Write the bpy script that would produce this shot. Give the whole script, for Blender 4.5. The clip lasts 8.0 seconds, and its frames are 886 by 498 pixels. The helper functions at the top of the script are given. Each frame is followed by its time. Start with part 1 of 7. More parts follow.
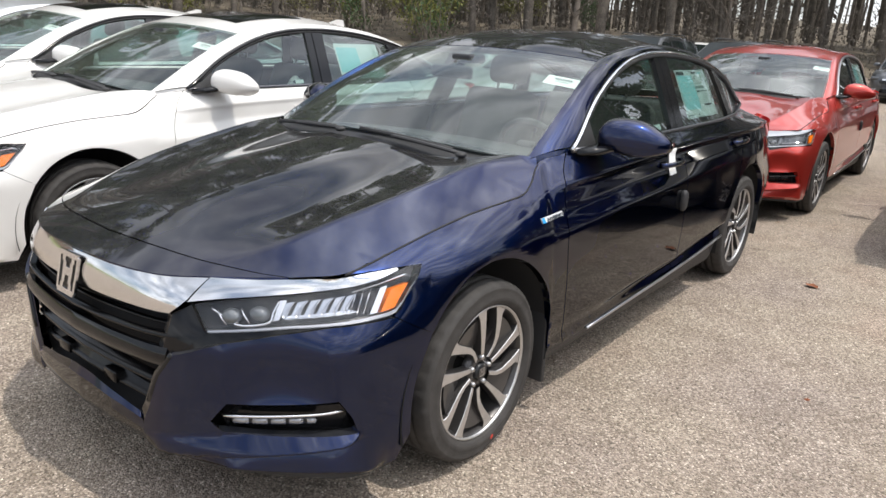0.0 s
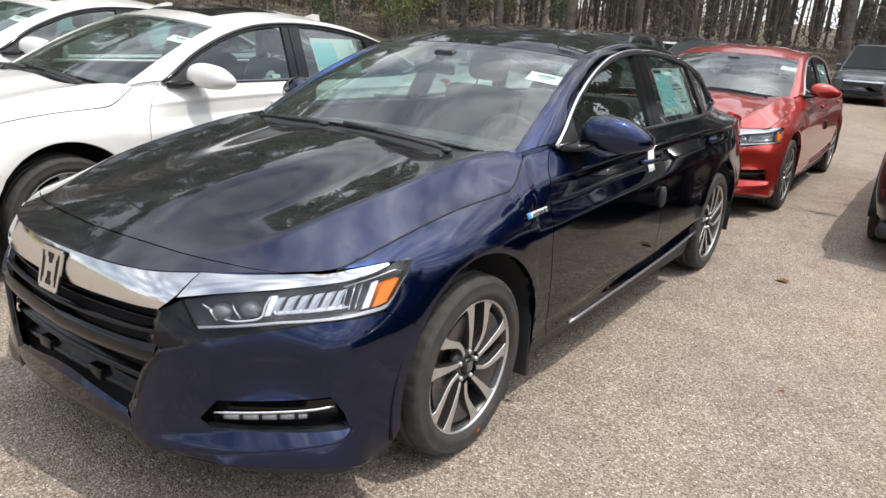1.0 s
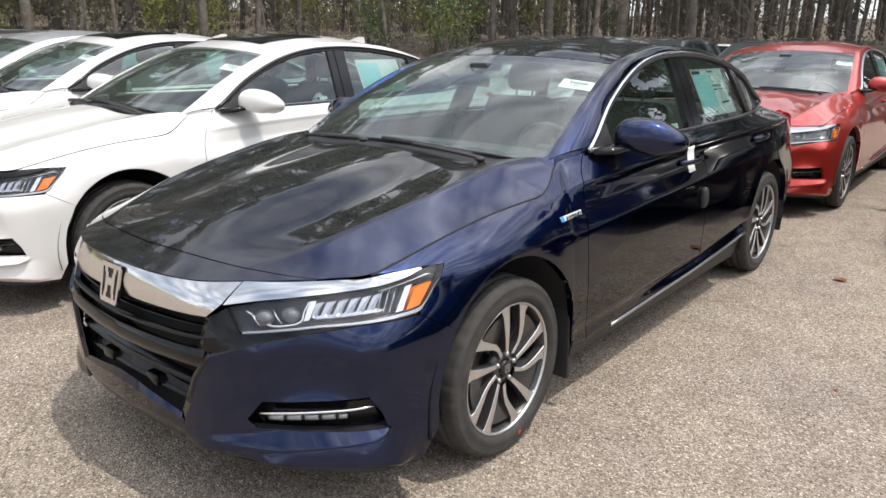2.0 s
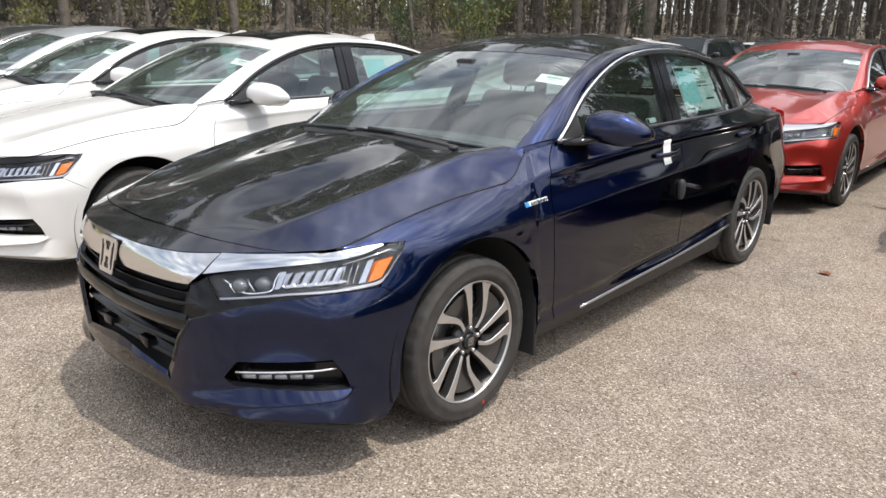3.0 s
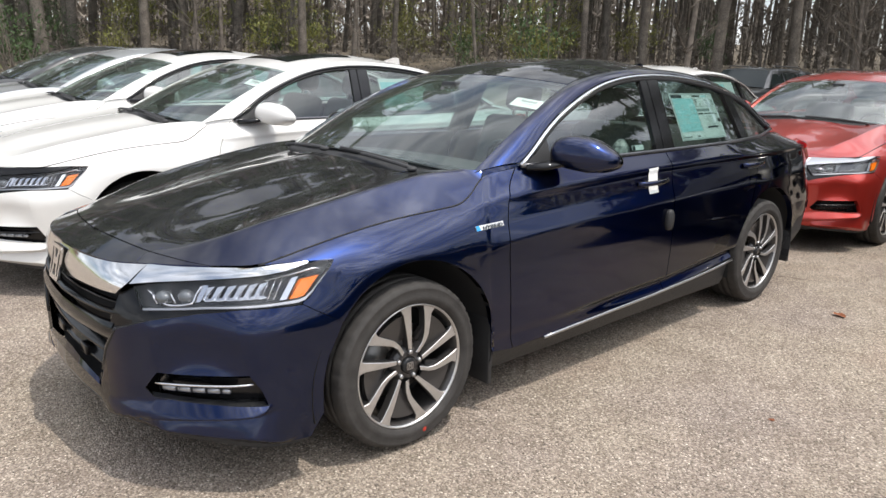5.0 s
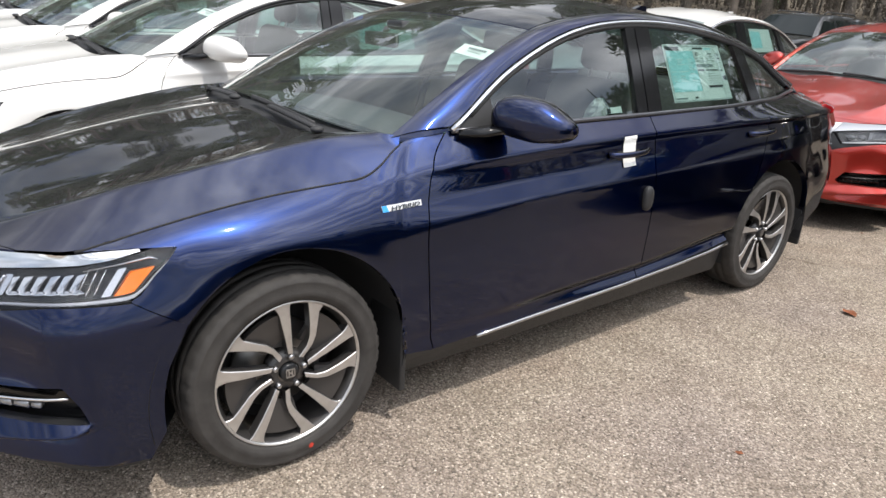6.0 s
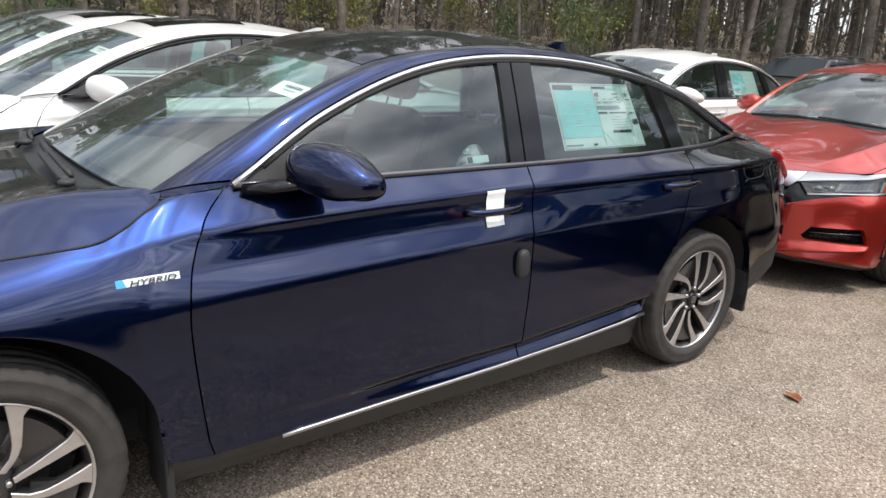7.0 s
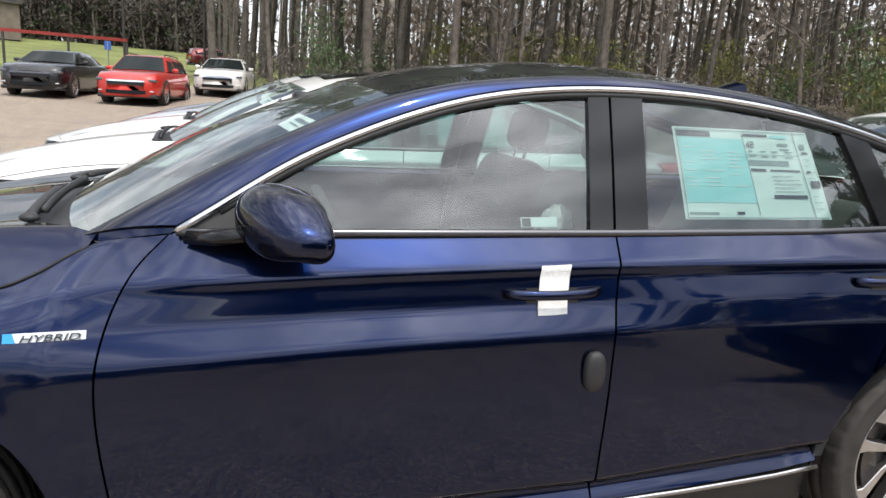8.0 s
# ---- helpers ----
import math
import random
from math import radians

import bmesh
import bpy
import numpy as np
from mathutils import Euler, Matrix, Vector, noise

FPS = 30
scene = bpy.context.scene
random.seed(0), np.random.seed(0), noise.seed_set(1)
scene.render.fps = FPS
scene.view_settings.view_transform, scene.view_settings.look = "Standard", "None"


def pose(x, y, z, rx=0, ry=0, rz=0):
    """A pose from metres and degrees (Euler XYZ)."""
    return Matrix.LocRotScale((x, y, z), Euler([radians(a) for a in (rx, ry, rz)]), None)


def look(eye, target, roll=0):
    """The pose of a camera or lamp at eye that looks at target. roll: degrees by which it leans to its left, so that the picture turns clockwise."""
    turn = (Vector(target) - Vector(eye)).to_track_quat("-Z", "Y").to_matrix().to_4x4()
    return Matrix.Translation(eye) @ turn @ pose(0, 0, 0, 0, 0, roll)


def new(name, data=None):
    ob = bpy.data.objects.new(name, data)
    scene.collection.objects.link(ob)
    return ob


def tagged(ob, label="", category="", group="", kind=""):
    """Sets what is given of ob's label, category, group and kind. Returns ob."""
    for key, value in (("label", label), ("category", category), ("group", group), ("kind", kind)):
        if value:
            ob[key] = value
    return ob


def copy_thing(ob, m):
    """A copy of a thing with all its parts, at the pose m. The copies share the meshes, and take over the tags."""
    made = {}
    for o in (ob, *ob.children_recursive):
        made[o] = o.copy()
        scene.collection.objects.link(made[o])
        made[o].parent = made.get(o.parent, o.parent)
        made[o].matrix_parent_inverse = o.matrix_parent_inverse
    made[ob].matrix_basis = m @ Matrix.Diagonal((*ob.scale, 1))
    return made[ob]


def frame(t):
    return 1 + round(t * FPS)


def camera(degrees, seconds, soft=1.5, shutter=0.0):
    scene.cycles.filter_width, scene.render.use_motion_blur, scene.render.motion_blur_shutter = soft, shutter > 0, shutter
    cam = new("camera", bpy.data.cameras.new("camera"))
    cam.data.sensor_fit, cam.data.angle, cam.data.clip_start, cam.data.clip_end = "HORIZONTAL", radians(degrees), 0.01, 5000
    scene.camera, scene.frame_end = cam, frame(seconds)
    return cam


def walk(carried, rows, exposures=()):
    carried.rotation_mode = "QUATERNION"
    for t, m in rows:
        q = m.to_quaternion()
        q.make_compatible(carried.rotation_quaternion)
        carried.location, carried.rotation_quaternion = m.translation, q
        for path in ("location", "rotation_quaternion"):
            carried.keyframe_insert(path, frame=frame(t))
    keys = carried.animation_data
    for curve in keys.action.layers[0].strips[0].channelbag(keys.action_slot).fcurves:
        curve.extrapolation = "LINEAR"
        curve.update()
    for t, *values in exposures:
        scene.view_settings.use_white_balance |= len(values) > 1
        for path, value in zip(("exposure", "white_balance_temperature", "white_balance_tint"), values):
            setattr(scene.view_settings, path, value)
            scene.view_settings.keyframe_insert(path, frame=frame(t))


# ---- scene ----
cam = camera(64.6, 8.0)
PATH = [
    (0, (1.817, 2.116, 1.442), (0.313, 0.938, 0.851), 2.7),
    (0.5, (1.847, 2.083, 1.447), (0.318, 0.942, 0.847), 3.1),
    (1, (1.862, 2.072, 1.435), (0.307, 0.965, 0.84), 3.4),
    (1.5, (1.861, 2.074, 1.433), (0.322, 0.949, 0.829), 2.2),
    (1.7, (1.869, 2.104, 1.428), (0.369, 0.914, 0.848), 0.7),
    (2.8, (1.872, 2.446, 1.42), (0.455, 1.144, 0.873), 0.1),
    (3, (1.881, 2.492, 1.42), (0.476, 1.185, 0.857), 0.3),
    (3.5, (1.945, 2.592, 1.429), (0.537, 1.261, 0.934), 0.8),
    (4, (2.022, 2.733, 1.433), (0.622, 1.401, 0.916), 2.1),
    (4.5, (1.853, 2.792, 1.42), (0.48, 1.42, 0.937), -0.3),
    (4.7, (1.727, 2.798, 1.401), (0.383, 1.4, 0.911), 0.1),
    (5.8, (0.983, 2.666, 1.415), (-0.177, 1.137, 0.85), 3.0),
    (6, (0.85, 2.648, 1.433), (-0.338, 1.183, 0.767), 3.2),
    (6.3, (0.599, 2.687, 1.423), (-0.562, 1.191, 0.779), 1.3),
    (6.5, (0.414, 2.671, 1.412), (-0.755, 1.172, 0.792), 1.6),
    (6.8, (0.159, 2.724, 1.436), (-0.914, 1.155, 0.813), 1.0),
    (7, (0.008, 2.669, 1.418), (-1.145, 1.132, 0.861), 3.1),
    (7.3, (-0.254, 2.599, 1.4), (-1.224, 0.944, 0.836), 5.7),
    (7.5, (-0.401, 2.573, 1.398), (-1.306, 0.879, 0.838), 7.0),
    (7.7, (-0.544, 2.54, 1.366), (-1.263, 0.748, 0.843), 4.4),
    (8, (-0.835, 2.444, 1.332), (-1.348, 0.554, 0.924), 3.0),
]
walk(cam, [(t, look(eye, target, roll)) for t, eye, target, roll in PATH])

# ---- world, sun, exposure ----
TO_SUN = Vector((-0.12, 0.36, 1.0)).normalized()
SUN_EL = math.asin(TO_SUN.z)
SUN_AZ = math.atan2(TO_SUN.x, TO_SUN.y)
scene.view_settings.exposure = 0.0


def make_world():
    w = bpy.data.worlds.new("sky")
    w.use_nodes = True
    nt = w.node_tree
    nt.nodes.clear()
    out = nt.nodes.new("ShaderNodeOutputWorld")
    bg = nt.nodes.new("ShaderNodeBackground")
    sky = nt.nodes.new("ShaderNodeTexSky")
    sky.sky_type = "NISHITA"
    sky.sun_disc = False
    sky.sun_elevation = SUN_EL
    sky.sun_rotation = SUN_AZ
    sky.air_density, sky.dust_density = 1.0, 2.0
    tc = nt.nodes.new("ShaderNodeTexCoord")
    mp = nt.nodes.new("ShaderNodeMapping")
    mp.inputs["Scale"].default_value = (1.6, 1.6, 4.0)
    mp.inputs["Location"].default_value = (9.59, 14.77, 5.11)
    nz = nt.nodes.new("ShaderNodeTexNoise")
    nz.inputs["Scale"].default_value = 1.7
    nz.inputs["Detail"].default_value = 9
    nz.inputs["Roughness"].default_value = 0.6
    rp = nt.nodes.new("ShaderNodeValToRGB")
    rp.color_ramp.elements[0].position, rp.color_ramp.elements[1].position = 0.30, 0.66
    mx = nt.nodes.new("ShaderNodeMixRGB")
    # clouds scatter forward: they are brightest round the sun
    dot = nt.nodes.new("ShaderNodeVectorMath")
    dot.operation = "DOT_PRODUCT"
    dot.inputs[1].default_value = tuple(TO_SUN)
    nt.links.new(tc.outputs["Generated"], dot.inputs[0])
    glow = nt.nodes.new("ShaderNodeMapRange")
    glow.interpolation_type = "SMOOTHSTEP"
    glow.inputs["From Min"].default_value, glow.inputs["From Max"].default_value = 0.45, 0.97
    glow.inputs["To Min"].default_value, glow.inputs["To Max"].default_value = 10.0, 27.0
    nt.links.new(dot.outputs["Value"], glow.inputs["Value"])
    tint = nt.nodes.new("ShaderNodeVectorMath")
    tint.operation = "SCALE"
    tint.inputs[0].default_value = (1.0, 1.02, 1.06)
    # billows within the clouds
    n2 = nt.nodes.new("ShaderNodeTexNoise")
    n2.inputs["Scale"].default_value, n2.inputs["Detail"].default_value = 4.5, 7
    nt.links.new(mp.outputs["Vector"], n2.inputs["Vector"])
    bil = nt.nodes.new("ShaderNodeMapRange")
    bil.inputs["From Min"].default_value, bil.inputs["From Max"].default_value = 0.34, 0.66
    bil.inputs["To Min"].default_value, bil.inputs["To Max"].default_value = 0.50, 1.42
    nt.links.new(n2.outputs["Fac"], bil.inputs["Value"])
    lit = nt.nodes.new("ShaderNodeMath")
    lit.operation = "MULTIPLY"
    nt.links.new(glow.outputs["Result"], lit.inputs[0])
    nt.links.new(bil.outputs["Result"], lit.inputs[1])
    nt.links.new(lit.outputs["Value"], tint.inputs["Scale"])
    nt.links.new(tint.outputs["Vector"], mx.inputs[2])
    nt.links.new(tc.outputs["Generated"], mp.inputs["Vector"])
    nt.links.new(mp.outputs["Vector"], nz.inputs["Vector"])
    nt.links.new(nz.outputs["Fac"], rp.inputs["Fac"])
    nt.links.new(rp.outputs["Color"], mx.inputs["Fac"])
    nt.links.new(sky.outputs["Color"], mx.inputs[1])
    nt.links.new(mx.outputs["Color"], bg.inputs["Color"])
    bg.inputs["Strength"].default_value = 0.133
    nt.links.new(bg.outputs["Background"], out.inputs["Surface"])
    scene.world = w


make_world()
sun_data = bpy.data.lights.new("sun", "SUN")
sun_data.energy, sun_data.angle, sun_data.color = 2.98, radians(0.6), (1.0, 0.94, 0.86)
sun = new("sun", sun_data)
sun.matrix_world = look(TO_SUN * 60, (0, 0, 0))


# ---- materials ----
def mat(name, color, rough=0.5, metal=0.0, coat=0.0, coat_rough=0.03, spec=0.5, noise_scale=0.0, noise_amount=0.0,
        bump=0.0, bump_scale=200.0, rough_var=0.0, transmission=0.0, ior=1.45, fine=0.0, fine_scale=400.0):
    """A principled material with variation at two scales and a fine relief."""
    m = bpy.data.materials.new(name)
    m.use_nodes = True
    nt = m.node_tree
    p = nt.nodes["Principled BSDF"]
    p.inputs["Base Color"].default_value = (*color, 1)
    p.inputs["Roughness"].default_value = rough
    p.inputs["Metallic"].default_value = metal
    p.inputs["Coat Weight"].default_value = coat
    p.inputs["Coat Roughness"].default_value = coat_rough
    p.inputs["Specular IOR Level"].default_value = spec
    p.inputs["Transmission Weight"].default_value = transmission
    p.inputs["IOR"].default_value = ior
    tc = nt.nodes.new("ShaderNodeTexCoord")
    src = None
    for sc, am in ((noise_scale, noise_amount), (fine_scale, fine)):
        if am > 0:
            nz = nt.nodes.new("ShaderNodeTexNoise")
            nz.inputs["Scale"].default_value = sc
            nz.inputs["Detail"].default_value = 6
            nt.links.new(tc.outputs["Object"], nz.inputs["Vector"])
            mr = nt.nodes.new("ShaderNodeMapRange")
            mr.inputs["From Min"].default_value, mr.inputs["From Max"].default_value = 0.3, 0.7
            mr.inputs["To Min"].default_value, mr.inputs["To Max"].default_value = 1 - am, 1 + am
            nt.links.new(nz.outputs["Fac"], mr.inputs["Value"])
            mul = nt.nodes.new("ShaderNodeMixRGB")
            mul.blend_type = "MULTIPLY"
            mul.inputs["Fac"].default_value = 1
            if src is None:
                mul.inputs[1].default_value = (*color, 1)
            else:
                nt.links.new(src, mul.inputs[1])
            nt.links.new(mr.outputs["Result"], mul.inputs[2])
            src = mul.outputs["Color"]
            if rough_var > 0:
                rr = nt.nodes.new("ShaderNodeMapRange")
                rr.inputs["From Min"].default_value, rr.inputs["From Max"].default_value = 0.3, 0.7
                rr.inputs["To Min"].default_value, rr.inputs["To Max"].default_value = max(0, rough - rough_var), rough + rough_var
                nt.links.new(nz.outputs["Fac"], rr.inputs["Value"])
                nt.links.new(rr.outputs["Result"], p.inputs["Roughness"])
                rough_var = 0
    if src is not None:
        nt.links.new(src, p.inputs["Base Color"])
    if bump > 0:
        nz = nt.nodes.new("ShaderNodeTexNoise")
        nz.inputs["Scale"].default_value = bump_scale
        nz.inputs["Detail"].default_value = 4
        nt.links.new(tc.outputs["Object"], nz.inputs["Vector"])
        b = nt.nodes.new("ShaderNodeBump")
        b.inputs["Strength"].default_value = bump
        b.inputs["Distance"].default_value = 0.01
        nt.links.new(nz.outputs["Fac"], b.inputs["Height"])
        nt.links.new(b.outputs["Normal"], p.inputs["Normal"])
    return m


def paint(name, color, metal=0.55, rough=0.38, dust=0.0, rim=1.0):
    """Clear-coated car paint, with a thin veil of pollen that lies on the faces that look up."""
    m = mat(name, color, rough, metal, coat=1.0, coat_rough=0.035, noise_scale=3.0, noise_amount=0.04)
    # flakes lie under the clear coat: they gain little at a grazing angle
    m.node_tree.nodes["Principled BSDF"].inputs["Specular Tint"].default_value = (rim, rim, rim, 1)
    if dust > 0:
        nt = m.node_tree
        p = nt.nodes["Principled BSDF"]
        geo = nt.nodes.new("ShaderNodeNewGeometry")
        sep = nt.nodes.new("ShaderNodeSeparateXYZ")
        nt.links.new(geo.outputs["Normal"], sep.inputs["Vector"])
        up = nt.nodes.new("ShaderNodeMapRange")
        up.inputs["From Min"].default_value, up.inputs["From Max"].default_value = 0.55, 1.0
        up.inputs["To Min"].default_value, up.inputs["To Max"].default_value = 0.0, dust
        nt.links.new(sep.outputs["Z"], up.inputs["Value"])
        tc = nt.nodes.new("ShaderNodeTexCoord")
        nz = nt.nodes.new("ShaderNodeTexNoise")
        nz.inputs["Scale"].default_value, nz.inputs["Detail"].default_value = 14.0, 9.0
        nt.links.new(tc.outputs["Object"], nz.inputs["Vector"])
        mu = nt.nodes.new("ShaderNodeMath")
        mu.operation = "MULTIPLY"
        nt.links.new(up.outputs["Result"], mu.inputs[0])
        nt.links.new(nz.outputs["Fac"], mu.inputs[1])
        dusty = nt.nodes.new("ShaderNodeBsdfDiffuse")
        dusty.inputs["Color"].default_value = (0.43, 0.43, 0.40, 1)
        mix = nt.nodes.new("ShaderNodeMixShader")
        nt.links.new(mu.outputs["Value"], mix.inputs["Fac"])
        nt.links.new(p.outputs["BSDF"], mix.inputs[1])
        nt.links.new(dusty.outputs["BSDF"], mix.inputs[2])
        nt.links.new(mix.outputs["Shader"], nt.nodes["Material Output"].inputs["Surface"])
    return m


def glass(name, tint, gloss_rough=0.0, film=0.0, ior=1.64, power=3.0):
    """A thin pane: clear, tinted, with a real mirror gloss and a film of pollen."""
    m = bpy.data.materials.new(name)
    m.use_nodes = True
    nt = m.node_tree
    nt.nodes.remove(nt.nodes["Principled BSDF"])
    tr = nt.nodes.new("ShaderNodeBsdfTransparent")
    tr.inputs["Color"].default_value = (*tint, 1)
    gl = nt.nodes.new("ShaderNodeBsdfGlossy")
    gl.inputs["Roughness"].default_value = gloss_rough
    # two faces of the pane reflect: little head-on, everything at a grazing angle
    lw = nt.nodes.new("ShaderNodeLayerWeight")
    lw.inputs["Blend"].default_value = 0.5
    pw = nt.nodes.new("ShaderNodeMath")
    pw.operation = "POWER"
    pw.inputs[1].default_value = power
    nt.links.new(lw.outputs["Facing"], pw.inputs[0])
    fr = nt.nodes.new("ShaderNodeMapRange")
    fr.inputs["To Min"].default_value, fr.inputs["To Max"].default_value = 2 * ((ior - 1) / (ior + 1)) ** 2, 1.0
    nt.links.new(pw.outputs["Value"], fr.inputs["Value"])
    mx = nt.nodes.new("ShaderNodeMixShader")
    nt.links.new(fr.outputs["Result"], mx.inputs["Fac"])
    nt.links.new(tr.outputs["BSDF"], mx.inputs[1])
    nt.links.new(gl.outputs["BSDF"], mx.inputs[2])
    last = mx.outputs["Shader"]
    if film > 0:
        tc = nt.nodes.new("ShaderNodeTexCoord")
        nz = nt.nodes.new("ShaderNodeTexNoise")
        nz.inputs["Scale"].default_value, nz.inputs["Detail"].default_value = 5.0, 8.0
        nt.links.new(tc.outputs["Object"], nz.inputs["Vector"])
        mr = nt.nodes.new("ShaderNodeMapRange")
        mr.inputs["From Min"].default_value, mr.inputs["From Max"].default_value = 0.25, 0.75
        mr.inputs["To Min"].default_value, mr.inputs["To Max"].default_value = film * 0.5, film * 1.5
        nt.links.new(nz.outputs["Fac"], mr.inputs["Value"])
        df = nt.nodes.new("ShaderNodeBsdfDiffuse")
        df.inputs["Color"].default_value = (0.46, 0.50, 0.46, 1)
        m2 = nt.nodes.new("ShaderNodeMixShader")
        nt.links.new(mr.outputs["Result"], m2.inputs["Fac"])
        nt.links.new(last, m2.inputs[1])
        nt.links.new(df.outputs["BSDF"], m2.inputs[2])
        last = m2.outputs["Shader"]
    nt.links.new(last, nt.nodes["Material Output"].inputs["Surface"])
    return m


M_NAVY = paint("navy_paint", (0.0028, 0.0110, 0.055), 1.0, 0.29, 0.095, 0.12)
M_WHITE = paint("white_paint", (0.73, 0.715, 0.685), 0.05, 0.4, 0.25)
M_RED = paint("red_paint", (0.46, 0.034, 0.023), 0.65, 0.34, 0.06)
M_GREY = paint("grey_paint", (0.10, 0.105, 0.115), 0.6, 0.35, 0.12)
M_SILVER = paint("silver_paint", (0.52, 0.53, 0.54), 0.6, 0.36, 0.12)
M_BLACK = paint("black_paint", (0.008, 0.008, 0.010), 0.3, 0.35, 0.08)
M_RED2 = paint("bright_red_paint", (0.60, 0.03, 0.02), 0.3, 0.36, 0.1)
M_CHROME = mat("chrome", (0.78, 0.78, 0.79), 0.10, 1.0)
M_SATIN = mat("satin_chrome", (0.52, 0.52, 0.53), 0.30, 1.0)
M_BADGE = mat("silver_badge", (0.72, 0.73, 0.75), 0.35, 0.2)
M_BLACKBAND = mat("piano_black", (0.005, 0.005, 0.006), 0.10, spec=0.45)
M_PROJECTOR = mat("projector_glass", (0.10, 0.11, 0.12), 0.06, 0.3, coat=1.0)
M_WRAP = mat("milky_plastic_film", (0.62, 0.64, 0.62), 0.3)
M_DARKTRIM = mat("dark_satin_trim", (0.16, 0.16, 0.17), 0.32, 0.9)
M_GLOSSBLACK = mat("gloss_black", (0.011, 0.011, 0.012), 0.10, 0.0, coat=0.0, spec=0.45)
M_PLASTIC = mat("black_plastic", (0.028, 0.028, 0.029), 0.55, 0.0, bump=0.15, bump_scale=600, noise_scale=8, noise_amount=0.15)
M_GRILLE = mat("gloss_black_grille", (0.004, 0.004, 0.0045), 0.20, spec=0.35)
M_DARK = mat("dark_cavity", (0.018, 0.018, 0.019), 0.8)
M_CARGLASS = mat("dark_car_glass", (0.012, 0.016, 0.016), 0.06, spec=0.3)
M_GLASS = glass("clear_glass", (0.80, 0.95, 0.89), 0.0, 0.06, 1.5)
M_SIDEGLASS = glass("side_glass", (0.44, 0.57, 0.55), 0.0, 0.012)
M_PRIVACY = glass("rear_glass", (0.36, 0.42, 0.42), 0.0, 0.05)
M_LENS = glass("lens_glass", (0.96, 0.96, 0.97), 0.0, 0.0, 1.4, 5.0)
M_TYRE = mat("tyre_rubber", (0.040, 0.037, 0.0345), 0.72, noise_scale=22, noise_amount=0.25, bump=0.25, bump_scale=300)
M_RIMDARK = mat("dark_grey_wheel_enamel", (0.050, 0.047, 0.046), 0.38, 0.3, coat=0.5)
M_RIM = mat("machined_alloy", (0.60, 0.59, 0.58), 0.34, 0.85, noise_scale=40, noise_amount=0.06)
M_DISC = mat("brake_disc_steel", (0.30, 0.29, 0.28), 0.4, 0.9)
M_AMBER = mat("amber_lens", (0.92, 0.20, 0.0), 0.3, 0.0, coat=0.4)
M_TAIL = mat("red_lens", (0.60, 0.010, 0.010), 0.12, 0.0, coat=1.0)
M_LED = mat("clear_lamp_reflector", (0.72, 0.74, 0.78), 0.12, 0.9)
M_FOGLENS = mat("fog_lamp_lens", (0.36, 0.37, 0.39), 0.18, 0.6)
M_LAMPBLACK = mat("lamp_housing_black", (0.020, 0.021, 0.023), 0.28, 0.2)
M_FABRIC = mat("grey_seat_fabric", (0.14, 0.14, 0.137), 0.95, noise_scale=60, noise_amount=0.15)
M_TRIM = mat("dark_interior_trim", (0.048, 0.049, 0.052), 0.7, noise_scale=20, noise_amount=0.1)
M_LINER = mat("headliner", (0.22, 0.22, 0.21), 0.95, noise_scale=40, noise_amount=0.06)
M_PAPER = mat("white_paper", (0.80, 0.86, 0.83), 0.6, noise_scale=12, noise_amount=0.03)
M_CYAN = mat("cyan_print", (0.42, 0.78, 0.80), 0.6, noise_scale=12, noise_amount=0.05)
M_INK = mat("dark_print", (0.03, 0.04, 0.05), 0.6)
M_GREYINK = mat("grey_print", (0.28, 0.34, 0.34), 0.6)
M_TAPE = mat("white_tape", (0.82, 0.82, 0.80), 0.55, noise_scale=60, noise_amount=0.05, bump=0.2, bump_scale=90)
M_BLUEBADGE = mat("blue_badge", (0.03, 0.32, 0.75), 0.3, coat=0.6)
M_MARK = mat("red_paint_mark", (0.55, 0.05, 0.03), 0.6)


# ---- mesh helpers ----
def part(name, vf, material, parent=None, label="", smooth=True):
    """One mesh object from (verts, faces) under a thing or a part."""
    v, f = vf
    me = bpy.data.meshes.new(name)
    me.from_pydata([tuple(map(float, q)) for q in v], [], f)
    me.polygons.foreach_set("use_smooth", [smooth] * len(me.polygons))
    me.materials.append(material)
    me.update()
    ob = new(name, me)
    if parent is not None:
        ob.parent = parent
    if label:
        tagged(ob, label)
    return ob


def merge(*vfs):
    v, f = [], []
    for a, b in vfs:
        k = len(v)
        v += list(a)
        f += [tuple(i + k for i in q) for q in b]
    return v, f


def mirror(vf):
    return [(p[0], -p[1], p[2]) for p in vf[0]], [tuple(reversed(q)) for q in vf[1]]


def weld(vf, dist=0.0008):
    bm = bmesh.new()
    vs = [bm.verts.new(tuple(map(float, p))) for p in vf[0]]
    for q in vf[1]:
        if len(set(q)) >= 3:
            try:
                bm.faces.new([vs[i] for i in q])
            except ValueError:
                pass
    bmesh.ops.remove_doubles(bm, verts=bm.verts, dist=dist)
    bm.verts.index_update()
    out = [tuple(p.co) for p in bm.verts], [tuple(x.index for x in q.verts) for q in bm.faces]
    bm.free()
    return out


